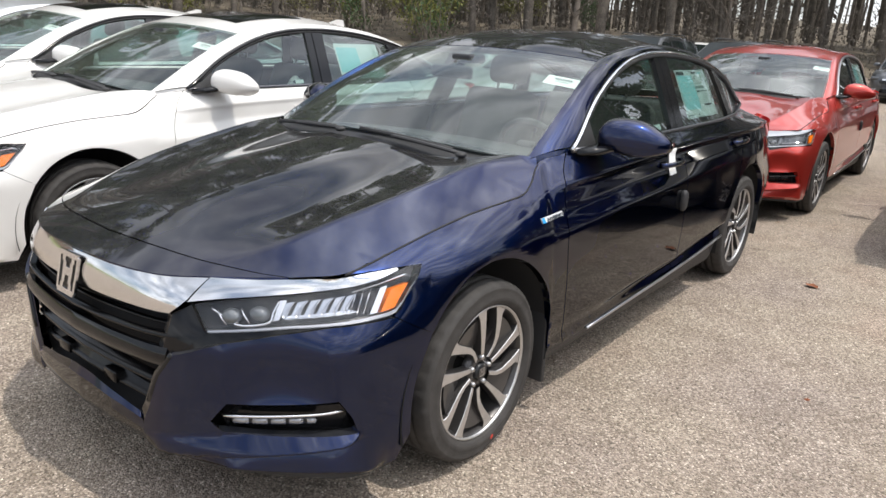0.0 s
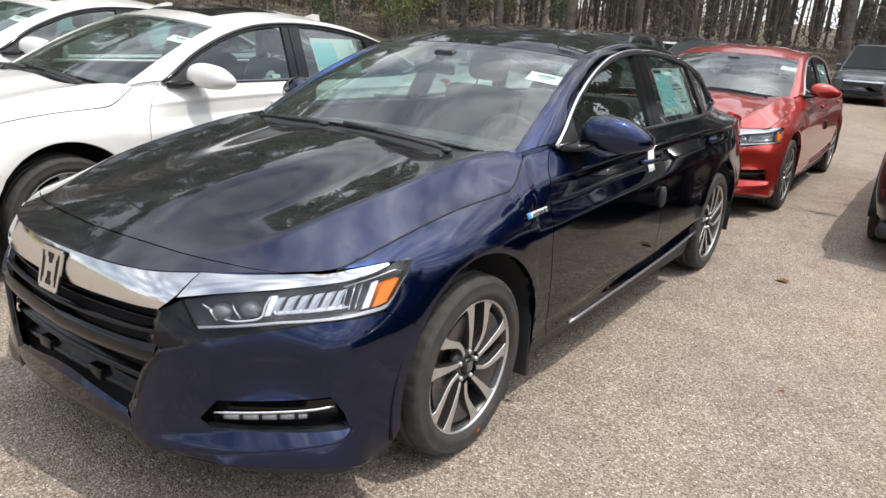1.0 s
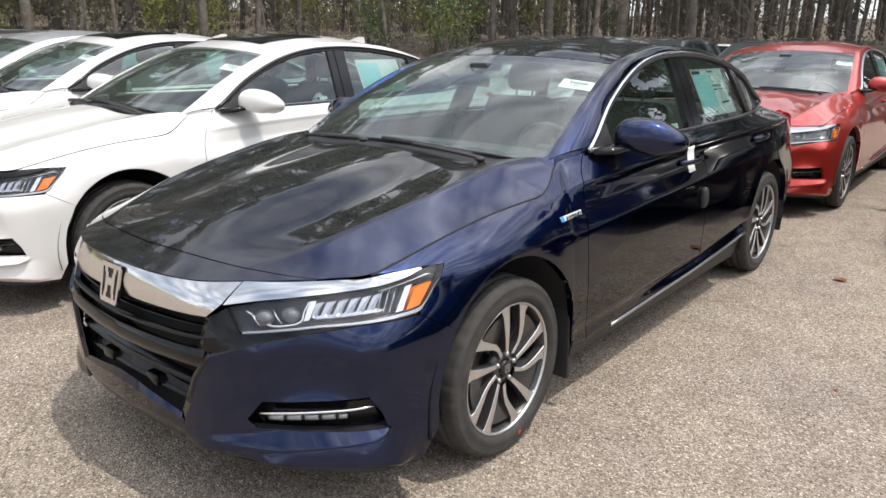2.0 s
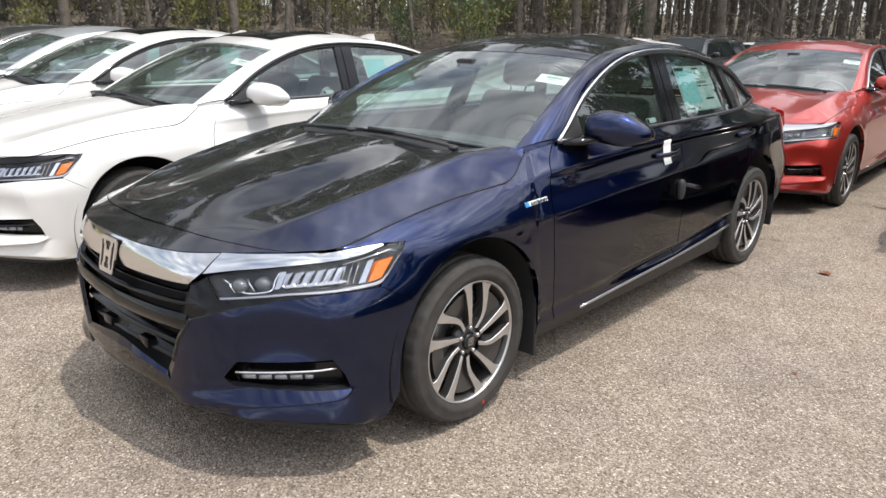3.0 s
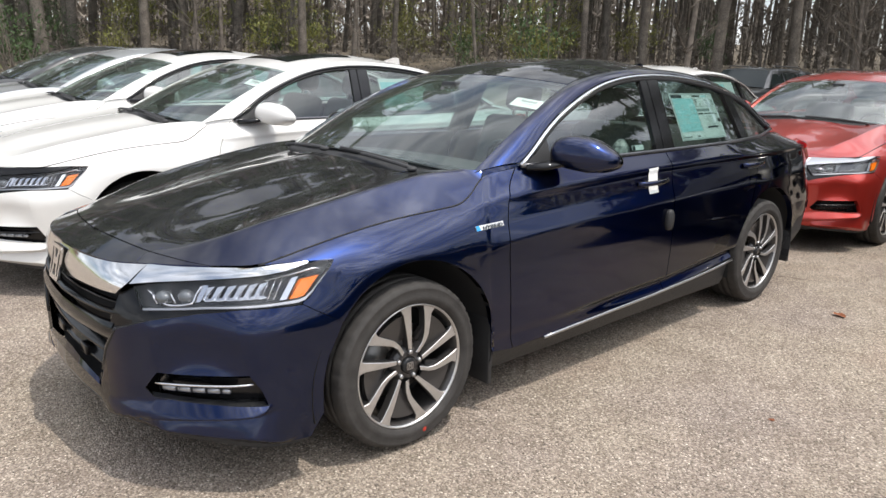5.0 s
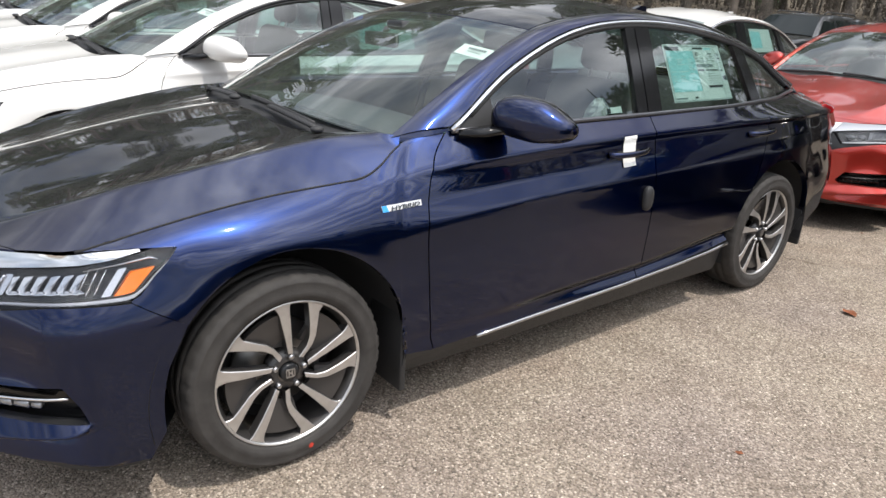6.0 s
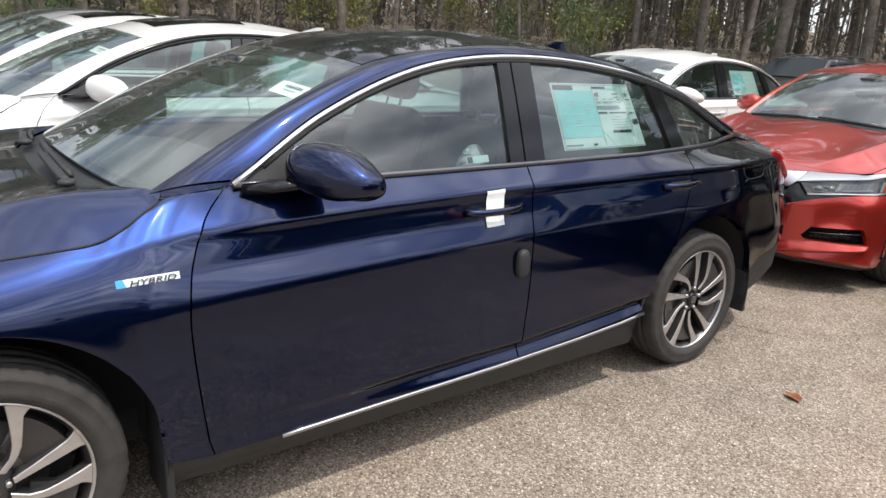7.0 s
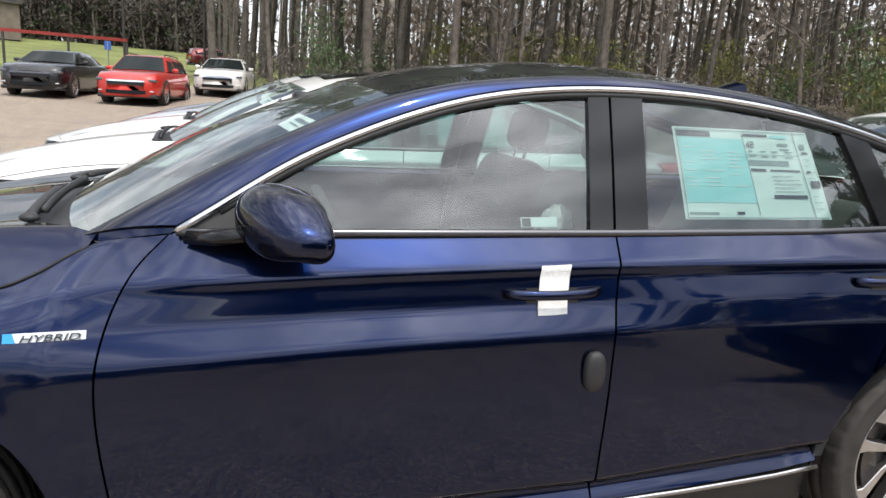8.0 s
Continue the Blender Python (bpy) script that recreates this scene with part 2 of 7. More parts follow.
def spline(pts, n=12):
    """A smooth curve through points: n steps a stretch."""
    p = np.array(pts, float)
    q = np.vstack([2 * p[0] - p[1], p, 2 * p[-1] - p[-2]])
    out = []
    for i in range(1, len(q) - 2):
        a, b, c, d = q[i - 1], q[i], q[i + 1], q[i + 2]
        for k in range(n):
            t = k / n
            out.append(0.5 * (2 * b + (c - a) * t + (2 * a - 5 * b + 4 * c - d) * t * t + (3 * b - a - 3 * c + d) * t ** 3))
    out.append(p[-1])
    return np.array(out)


def even(c, n):
    """n + 1 points at even steps along a polyline."""
    c = np.array(c, float)
    d = np.r_[0, np.cumsum(np.linalg.norm(np.diff(c, axis=0), axis=1))]
    t = np.linspace(0, d[-1], n + 1)
    return np.stack([np.interp(t, d, c[:, k]) for k in range(c.shape[1])], 1)


def coons(bottom, top, left, right, nu, nv):
    """A grid of points between four border curves, of shape (nv + 1, nu + 1, dimensions)."""
    b, t, l, r = even(bottom, nu), even(top, nu), even(left, nv), even(right, nv)
    u = np.linspace(0, 1, nu + 1)[None, :, None]
    v = np.linspace(0, 1, nv + 1)[:, None, None]
    return ((1 - v) * b[None] + v * t[None] + (1 - u) * l[:, None] + u * r[:, None]
            - (1 - u) * (1 - v) * b[0] - u * (1 - v) * b[-1] - (1 - u) * v * t[0] - u * v * t[-1])


def sheet(g, flip=False):
    """Verts and quads of a grid of 3D points."""
    nv, nu = g.shape[0], g.shape[1]
    v = [tuple(p) for p in g.reshape(-1, 3)]
    f = []
    for j in range(nv - 1):
        for i in range(nu - 1):
            a = j * nu + i
            q = (a, a + 1, a + nu + 1, a + nu)
            f.append(tuple(reversed(q)) if flip else q)
    return v, f


def flange(vf, depth, inward):
    """Adds a turned-in edge along the open border: inward(p) gives the way in."""
    v, f = list(vf[0]), list(vf[1])
    edges = {}
    for q in f:
        for a, b in zip(q, q[1:] + q[:1]):
            edges[(a, b)] = 1
    made = {}
    for (a, b) in list(edges):
        if (b, a) in edges:
            continue
        ids = []
        for k in (a, b):
            if k not in made:
                p = np.array(v[k], float)
                w = np.array(inward(p), float)
                made[k] = (len(v), len(v) + 1)
                v.append(tuple(p))
                v.append(tuple(p + w * depth))
            ids.append(made[k])
        f.append((ids[1][0], ids[0][0], ids[0][1], ids[1][1]))
    return v, f


def lathe(profile, n=48, axis="y"):
    """Turns (radius, along) points round the y axis (or z, x)."""
    v, f = [], []
    m = len(profile)
    for i in range(n):
        a = 2 * math.pi * i / n
        for r, h in profile:
            c, s = r * math.cos(a), r * math.sin(a)
            v.append({"y": (c, h, s), "z": (c, s, h), "x": (h, c, s)}[axis])
    for i in range(n):
        for j in range(m - 1):
            a, b = i * m + j, ((i + 1) % n) * m + j
            f.append((a, a + 1, b + 1, b))
    return v, f


def box(x0, x1, y0, y1, z0, z1, bevel=0.0):
    if bevel <= 0:
        v = [(x, y, z) for z in (z0, z1) for y in (y0, y1) for x in (x0, x1)]
        return v, [(0, 2, 3, 1), (4, 5, 7, 6), (0, 1, 5, 4), (2, 6, 7, 3), (0, 4, 6, 2), (1, 3, 7, 5)]
    bm = bmesh.new()
    bmesh.ops.create_cube(bm, size=1)
    for p in bm.verts:
        p.co = Vector(((x0 + x1) / 2 + p.co.x * (x1 - x0), (y0 + y1) / 2 + p.co.y * (y1 - y0), (z0 + z1) / 2 + p.co.z * (z1 - z0)))
    bmesh.ops.bevel(bm, geom=bm.edges[:], offset=bevel, segments=3, affect="EDGES", profile=0.5)
    bm.verts.index_update()
    out = [tuple(p.co) for p in bm.verts], [tuple(x.index for x in q.verts) for q in bm.faces]
    bm.free()
    return out


def moved(vf, m):
    return [tuple(m @ Vector(p)) for p in vf[0]], vf[1]


def sweep(path, section):
    """A closed section of (side, up) points carried along a 3D path, capped."""
    p = np.array(path, float)
    n, k = len(p), len(section)
    v, f = [], []
    for i in range(n):
        d = p[min(i + 1, n - 1)] - p[max(i - 1, 0)]
        d /= np.linalg.norm(d) + 1e-9
        side = np.cross(d, (0, 0, 1.0))
        if np.linalg.norm(side) < 1e-4:
            side = np.array((0, 1.0, 0))
        side /= np.linalg.norm(side)
        up = np.cross(side, d)
        for a, b in section:
            v.append(tuple(p[i] + side * a + up * b))
    for i in range(n - 1):
        for j in range(k):
            a, b = i * k + j, i * k + (j + 1) % k
            f.append((a, b, b + k, a + k))
    f.append(tuple(reversed(range(k))))
    f.append(tuple(range((n - 1) * k, n * k)))
    return v, f


def ring(r, n=8, ry=None):
    return [(r * math.cos(2 * math.pi * i / n), (ry or r) * math.sin(2 * math.pi * i / n)) for i in range(n)]


def ellipsoid(c, r, nu=20, nv=12, power=1.0):
    v, f = [], []
    sg = lambda t: math.copysign(abs(t) ** power, t)
    for j in range(nv + 1):
        b = math.pi * (j / nv - 0.5)
        for i in range(nu):
            a = 2 * math.pi * i / nu
            v.append((c[0] + r[0] * sg(math.cos(b)) * sg(math.cos(a)), c[1] + r[1] * sg(math.cos(b)) * sg(math.sin(a)), c[2] + r[2] * sg(math.sin(b))))
    for j in range(nv):
        for i in range(nu):
            a, b = j * nu + i, j * nu + (i + 1) % nu
            f.append((a, b, b + nu, a + nu))
    return weld((v, f), 1e-5)


def mask_plate(rows, w, h, depth):
    """A plate cut to a pattern of cells, as one piece: across x, up z, its face at y = depth."""
    n, m = len(rows[0]), len(rows)
    ids, v, f = {}, [], []

    def at(i, j, k):
        if (i, j, k) not in ids:
            ids[(i, j, k)] = len(v)
            v.append((w * (i / n - 0.5), depth * k, h * (0.5 - j / m)))
        return ids[(i, j, k)]

    on = lambda i, j: 0 <= i < n and 0 <= j < m and rows[j][i] == "#"
    for j in range(m):
        for i in range(n):
            if not on(i, j):
                continue
            f.append((at(i, j, 1), at(i, j + 1, 1), at(i + 1, j + 1, 1), at(i + 1, j, 1))[::-1])
            for di, dj, a, b in ((-1, 0, (0, 0), (0, 1)), (1, 0, (1, 1), (1, 0)), (0, -1, (1, 0), (0, 0)), (0, 1, (0, 1), (1, 1))):
                if not on(i + di, j + dj):
                    f.append((at(i + a[0], j + a[1], 1), at(i + a[0], j + a[1], 0), at(i + b[0], j + b[1], 0), at(i + b[0], j + b[1], 1))[::-1])
    return v, f


EMBLEM = [".##################.", "####################"] + ["##..###......###..##"] * 2 + ["##...###....###...##"] * 2 + ["##...##########...##"] * 3 + ["##...###....###...##"] * 3 + ["##..###......###..##"] * 2 + [
    "####################", ".##################."]


# ---- the sedan: x ahead, y to its left, z up; the front axle over the origin ----
AXLES = (0.0, -2.83)
ARCH_R, HUB_Z = 0.418, 0.328
PLAN_LOW = spline([(0.955, 0), (0.945, 0.2), (0.915, 0.42), (0.845, 0.57), (0.73, 0.72), (0.60, 0.835), (0.45, 0.885), (0.25, 0.908),
                   (0, 0.918), (-0.6, 0.915), (-1.7, 0.918), (-2.83, 0.922), (-3.3, 0.894), (-3.61, 0.838), (-3.81, 0.71), (-3.91, 0.47), (-3.94, 0)], 20)
PLAN_HIGH = spline([(0.915, 0), (0.905, 0.2), (0.865, 0.37), (0.79, 0.49), (0.675, 0.63), (0.545, 0.752), (0.41, 0.832), (0.2, 0.892),
                    (0, 0.904), (-0.6, 0.912), (-1.7, 0.918), (-2.83, 0.918), (-3.3, 0.875), (-3.61, 0.812), (-3.80, 0.69), (-3.89, 0.45), (-3.92, 0)], 20)
PLAN_S = np.linspace(0, 16, len(PLAN_LOW))


def ramp(x, pts):
    xs = [p[0] for p in pts]
    return np.interp(x, xs, [p[1] for p in pts])


def eased(x, pts, r=0.07):
    """A ramp with its corners rounded off."""
    return sum(k * ramp(x + d * r, pts) for d, k in ((-1, 1), (-0.5, 2), (0, 2), (0.5, 2), (1, 1))) / 8


def smooth(a, b, x):
    t = np.clip((np.asarray(x, float) - a) / (b - a), 0, 1)
    return t * t * (3 - 2 * t)


def shoulder_z(x):
    return eased(x, [(-3.9, 0.945), (-3.3, 0.955), (-1.6, 0.944), (-1.08, 0.930), (-0.645, 0.910), (-0.45, 0.893), (-0.2, 0.858), (0, 0.835), (0.3, 0.775), (0.5, 0.745)])


def belt_z(x):
    return eased(x, [(-3.9, 0.975), (-3.6, 1.012), (-3.31, 1.052), (-3.05, 1.03), (-1.76, 1.018), (-0.66, 1.015), (-0.49, 0.988),
                    (-0.25, 0.955), (0, 0.905), (0.3, 0.835), (0.51, 0.782), (0.7, 0.765)])


def belt_y(x):
    return eased(x, [(-3.9, 0.60), (-3.31, 0.64), (-2.85, 0.755), (-2.4, 0.806), (-0.7, 0.806), (-0.6, 0.788), (-0.49, 0.75), (-0.3, 0.768), (0, 0.778), (0.16, 0.808), (0.3, 0.835), (0.41, 0.861), (0.535, 0.918), (0.6, 0.918)])


# the seam between bonnet and front wing, and where the wing begins to round over towards it
SEAM = spline([(0.60, 0.746, 0.766), (0.535, 0.762, 0.780), (0.45, 0.777, 0.798), (0.40, 0.783, 0.810), (0.30, 0.791, 0.831), (0.20, 0.796, 0.849), (0.10, 0.798, 0.863),
               (0.0, 0.800, 0.874), (-0.10, 0.803, 0.882), (-0.20, 0.807, 0.889), (-0.30, 0.808, 0.899), (-0.37, 0.796, 0.925), (-0.43, 0.772, 0.958), (-0.484, 0.755, 0.984)], 6)


def seam_at(x):
    return np.array((x, np.interp(-x, -SEAM[:, 0], SEAM[:, 1]), np.interp(-x, -SEAM[:, 0], SEAM[:, 2])))


def wing_draw(x, z):
    """How far the front wing draws in above the wheel, to meet the seam."""
    e = seam_at(max(x, -0.27))
    b = float(smooth(0.56, 0.80, e[2]))
    plan = np.interp(-x, -PLAN_LOW[:161, 0], PLAN_LOW[:161, 1]) * (1 - b) + np.interp(-x, -PLAN_HIGH[:161, 0], PLAN_HIGH[:161, 1]) * b
    z0 = float(eased(x, [(-0.5, 0.73), (-0.2, 0.735), (0.0, 0.735), (0.2, 0.725), (0.3, 0.735), (0.42, 0.765), (0.6, 0.76)], 0.05))
    span = e[2] - z0
    u = max(0.0, (z - z0) / span)
    k = u ** 1.9 if u < 1 else 1 + 1.2 * (u - 1) * float(smooth(0.1, -0.1, x))
    return -(plan - e[1]) * k * float(smooth(-0.80, -0.14, x)) * float(smooth(0.60, 0.47, x))


def sill_z(x):
    return ramp(x, [(-2.46, 0.362), (-2.3, 0.336), (-2.0, 0.314), (-1.6, 0.294), (-1.2, 0.283), (-0.75, 0.269), (-0.545, 0.264)])


def profile(x, z):
    """How far the flank draws in from its widest line at the height z."""
    zs, zt, top = float(shoulder_z(x)), float(belt_z(x)), float(belt_y(x)) - 0.918
    k = float(smooth(-0.7, -1.5, x)) * float(smooth(-2.9, -2.6, x))
    ss = float(sill_z(x))
    zl = float(ramp(x, [(-2.48, 0.419), (-1.72, 0.358), (-1.2, 0.348), (-0.9, 0.338)]))
    # under the shoulder crease the door is hollow; the hollow's lower lip looks up and fades towards the tail
    r = float(smooth(-1.35, -2.1, x))
    zn = [0.12, 0.20, ss - 0.03, ss, zl - 0.016, zl + 0.012, min(0.52, zs - 0.33), min(0.62, zs - 0.25), zs - 0.165, zs - 0.092, zs - 0.020, zs, max(zt, zs + 0.01), max(zt, zs + 0.01) + 0.1]
    yn = [-0.10, -0.058, -0.030, -0.014 - 0.002 * k, -0.016 - 0.026 * k, -0.010 + 0.004 * k, 0.0, -0.001 * r, -0.007 - 0.007 * r, -0.043 + 0.012 * r, -0.054, -0.049, min(top, -0.0), min(top, 0) - 0.05]
    wf = float(smooth(-0.80, -0.14, x))
    if wf > 0:
        yn = [a * (1 - wf) if i > 6 else a for i, a in enumerate(yn)]
    if x > 0.05:
        w = float(smooth(0.05, 0.36, x))
        yn = [a * (1 - w) + (a * 0.3 if i < 4 else 0) * w for i, a in enumerate(yn)]
    acc = 0.0
    for d, k in ((-0.008, 1), (-0.004, 2), (0, 3), (0.004, 2), (0.008, 1)):
        acc += k * np.interp(z + d, zn, yn)
    return acc / 9


def plan_at(z):
    b = float(smooth(0.56, 0.80, z))
    p = PLAN_LOW * (1 - b) + PLAN_HIGH * b
    chin = float(smooth(0.30, 0.16, z)) * 0.05
    p = p.copy()
    p[:, 0] -= chin * smooth(7, 3, PLAN_S)
    p[:, 0] += chin * smooth(12, 15, PLAN_S)
    return p


def skin(s, z):
    """The point of the body's side at the plan's step s (0 the nose, 16 the tail) and the height z."""
    p = plan_at(z)
    x, y = np.interp(s, PLAN_S, p[:, 0]), np.interp(s, PLAN_S, p[:, 1])
    w = float(smooth(4.5, 7.0, s)) * float(smooth(15.6, 13.0, s))
    y += profile(x, z) * w
    if -0.8 < x < 0.6 and z > 0.70:
        y += wing_draw(x, z)
    for ax in AXLES:
        d = math.hypot(x - ax, z - HUB_Z)
        y += 0.005 * math.exp(-((d - 0.41) / 0.06) ** 2) * float(smooth(0.15, 0.3, z)) * w
    return np.array((x, y, z))


def s_of_x(x, z):
    p = plan_at(z)
    return float(np.interp(-x, -p[:, 0], PLAN_S))


def s_of_y(y, z):
    p = plan_at(z)[:161]
    return float(np.interp(y, p[:, 1], PLAN_S[:161]))


def X(x, z):
    return (s_of_x(x, z), z)


def Y(y, z):
    return (s_of_y(y, z), z)


def side(bottom, top, left, right, nu, nv, lift=0.0, recess=None, domain="x"):
    """A sheet on the body's side between four borders given as (x, z), or as (s, z)."""
    g = coons(bottom, top, left, right, nu, nv)
    out = np.zeros((*g.shape[:2], 3))
    for j in range(g.shape[0]):
        for i in range(g.shape[1]):
            a, z = g[j, i]
            out[j, i] = skin(s_of_x(a, z) if domain == "x" else a, z)
    if lift:
        n = grid_normals(out)
        out = out + n * lift
    return out


def grid_normals(g):
    du = np.gradient(g, axis=1)
    dv = np.gradient(g, axis=0)
    n = np.cross(du, dv)
    n /= np.linalg.norm(n, axis=2, keepdims=True) + 1e-9
    sign = np.where(np.sum(n * np.stack([np.zeros_like(g[..., 0]), np.sign(g[..., 1] + 1e-6), 0 * g[..., 0]], 2), axis=2) < -0.5, 1, 1)
    mean = n.reshape(-1, 3).mean(0)
    c = g.reshape(-1, 3).mean(0) - np.array((-1.4, 0, 0.6))
    c[0] *= 0.35
    return n * (1 if mean @ c > 0 else -1) * sign[..., None]


def line(*pts):
    return np.array(pts, float)


def arc(ax, a0, a1, r=ARCH_R, n=24, cz=HUB_Z - 0.008):
    """Along a wheel arch; the front one lies closer to the tyre ahead of the hub."""
    out = []
    for a in np.linspace(a0, a1, n):
        c, q = math.cos(radians(a)), math.sin(radians(a))
        k = r * (1 - (0.085 * c * c if ax == 0 and c > 0 else 0.0))
        out.append((ax + k * c, cz + k * q))
    return out


def outward(g):
    """A sheet turned so that its faces look away from the car."""
    du, dv = g[:, 1:].mean((0, 1)) - g[:, :-1].mean((0, 1)), g[1:].mean((0, 1)) - g[:-1].mean((0, 1))
    n = np.cross(du, dv)
    c = g.reshape(-1, 3).mean(0) - np.array((-1.4, 0, 0.6))
    c[0] *= 0.35
    return sheet(g, flip=bool(n @ c < 0))


def into(p):
    """The way from the skin towards the inside of the car."""
    q = np.array((p[0] * 0.93 - 0.1, 0.0, 0.55)) - p
    q[0] *= 0.5
    return q / np.linalg.norm(q)


def panel(g, depth=0.03):
    return flange(outward(g), depth, into)


# the upper body
GLASS_LEAN = 0.435


def cabin_y(x, z):
    zt = float(belt_z(x))
    d = z - zt
    return float(belt_y(x)) - GLASS_LEAN * d - 0.10 * d * d + 0.0


DLO_TOP = spline([(-0.66, 1.02), (-0.98, 1.205), (-1.38, 1.345), (-1.81, 1.392), (-2.30, 1.365), (-2.80, 1.263), (-3.31, 1.058)], 10)
DLO_BOTTOM = line((-0.66, 1.018), (-1.2, 1.018), (-1.76, 1.02), (-2.4, 1.026), (-3.05, 1.034), (-3.31, 1.056))
INNER_RAIL = spline([(-0.44, 0.725, 0.992), (-0.80, 0.675, 1.19), (-1.17, 0.605, 1.345), (-1.5, 0.565, 1.405), (-1.83, 0.552, 1.424),
                     (-2.4, 0.54, 1.39), (-2.9, 0.535, 1.262), (-3.42, 0.575, 1.072)], 10)


def cabin_side(bottom, top, left, right, nu, nv, lift=0.0):
    g = coons(bottom, top, left, right, nu, nv)
    out = np.zeros((*g.shape[:2], 3))
    for j in range(g.shape[0]):
        for i in range(g.shape[1]):
            x, z = g[j, i]
            out[j, i] = (x, cabin_y(x, z) + lift, z)
    return out


def dlo(x):
    return float(np.interp(-x, -DLO_TOP[:, 0], DLO_TOP[:, 1]))


def belt_line(x):
    return float(np.interp(-x, -DLO_BOTTOM[:, 0], DLO_BOTTOM[:, 1]))


HOOD_MID = np.poly1d(np.polyfit((-0.5, -0.25, 0, 0.3, 0.6, 0.8, 0.88, 0.93), (1.035, 1.012, 0.978, 0.93, 0.862, 0.808, 0.785, 0.768), 4))
HOOD_RIM = np.poly1d(np.polyfit((-0.5, -0.25, 0, 0.3, 0.51, 0.7, 0.95), (0.988, 0.955, 0.905, 0.835, 0.784, 0.738, 0.70), 4))
HOOD_CREASE = np.poly1d(np.polyfit((-0.5, -0.4, -0.12, 0.2, 0.36, 0.5, 0.6, 0.8), (0.715, 0.692, 0.658, 0.632, 0.604, 0.57, 0.53, 0.42), 4))


def hood_z(x, y):
    """The bonnet's height: crowned, with a crease on each side."""
    zc, ze = float(HOOD_MID(x)), float(HOOD_RIM(x))
    t = min(abs(y) / 0.76, 1.15)
    z = zc + (ze - zc) * t ** (2.7 - 0.7 * float(smooth(0.2, 0.65, x)))
    yc = float(HOOD_CREASE(x))
    a = abs(y)
    ridge = 0.034 * float(smooth(0.80, 0.35, x)) * (0.55 + 0.45 * float(smooth(-0.5, -0.2, x)))
    if a > yc:
        return z + ridge * np.clip((0.83 - a) / (0.83 - yc), 0, 1)
    # inside the crease: a broad crown, then a shallow valley that climbs to the crease
    tc = (yc / 0.76) ** (2.7 - 0.7 * float(smooth(0.2, 0.65, x)))
    zr = zc + (ze - zc) * tc + ridge
    u = a / yc
    dip = float(smooth(0.12, 0.72, u)) - u ** 5 * float(smooth(0.12, 0.72, 1.0))
    return zc + (zr - zc) * u ** 2.2 - 0.030 * dip * float(smooth(0.78, 0.40, x)) * float(smooth(-0.55, -0.25, x))


def hood_sheet(front, rear, inner, outer, nu, nv):
    """On the bonnet's height field between borders given as (x, y)."""
    g = coons(front, rear, inner, outer, nu, nv)
    out = np.zeros((*g.shape[:2], 3))
    for j in range(g.shape[0]):
        for i in range(g.shape[1]):
            x, y = g[j, i]
            acc = [hood_z(x + d, y + e) for d, e in ((-0.03, 0), (0, 0), (0.03, 0), (0.015, 0.004), (-0.015, -0.004))]
            out[j, i] = (x, y, sum(acc) / 5)
    return out


def both(name, vf, material, parent, label="", smooth_on=True):
    """A part of the left side and its mirrored twin. Returns both."""
    return part(name, vf, material, parent, label, smooth_on), part(name, mirror(vf), material, parent, label, smooth_on)


def whole(g):
    """A sheet of the left half joined with its mirror image."""
    vf = outward(g)
    return weld(merge(vf, mirror(vf)))


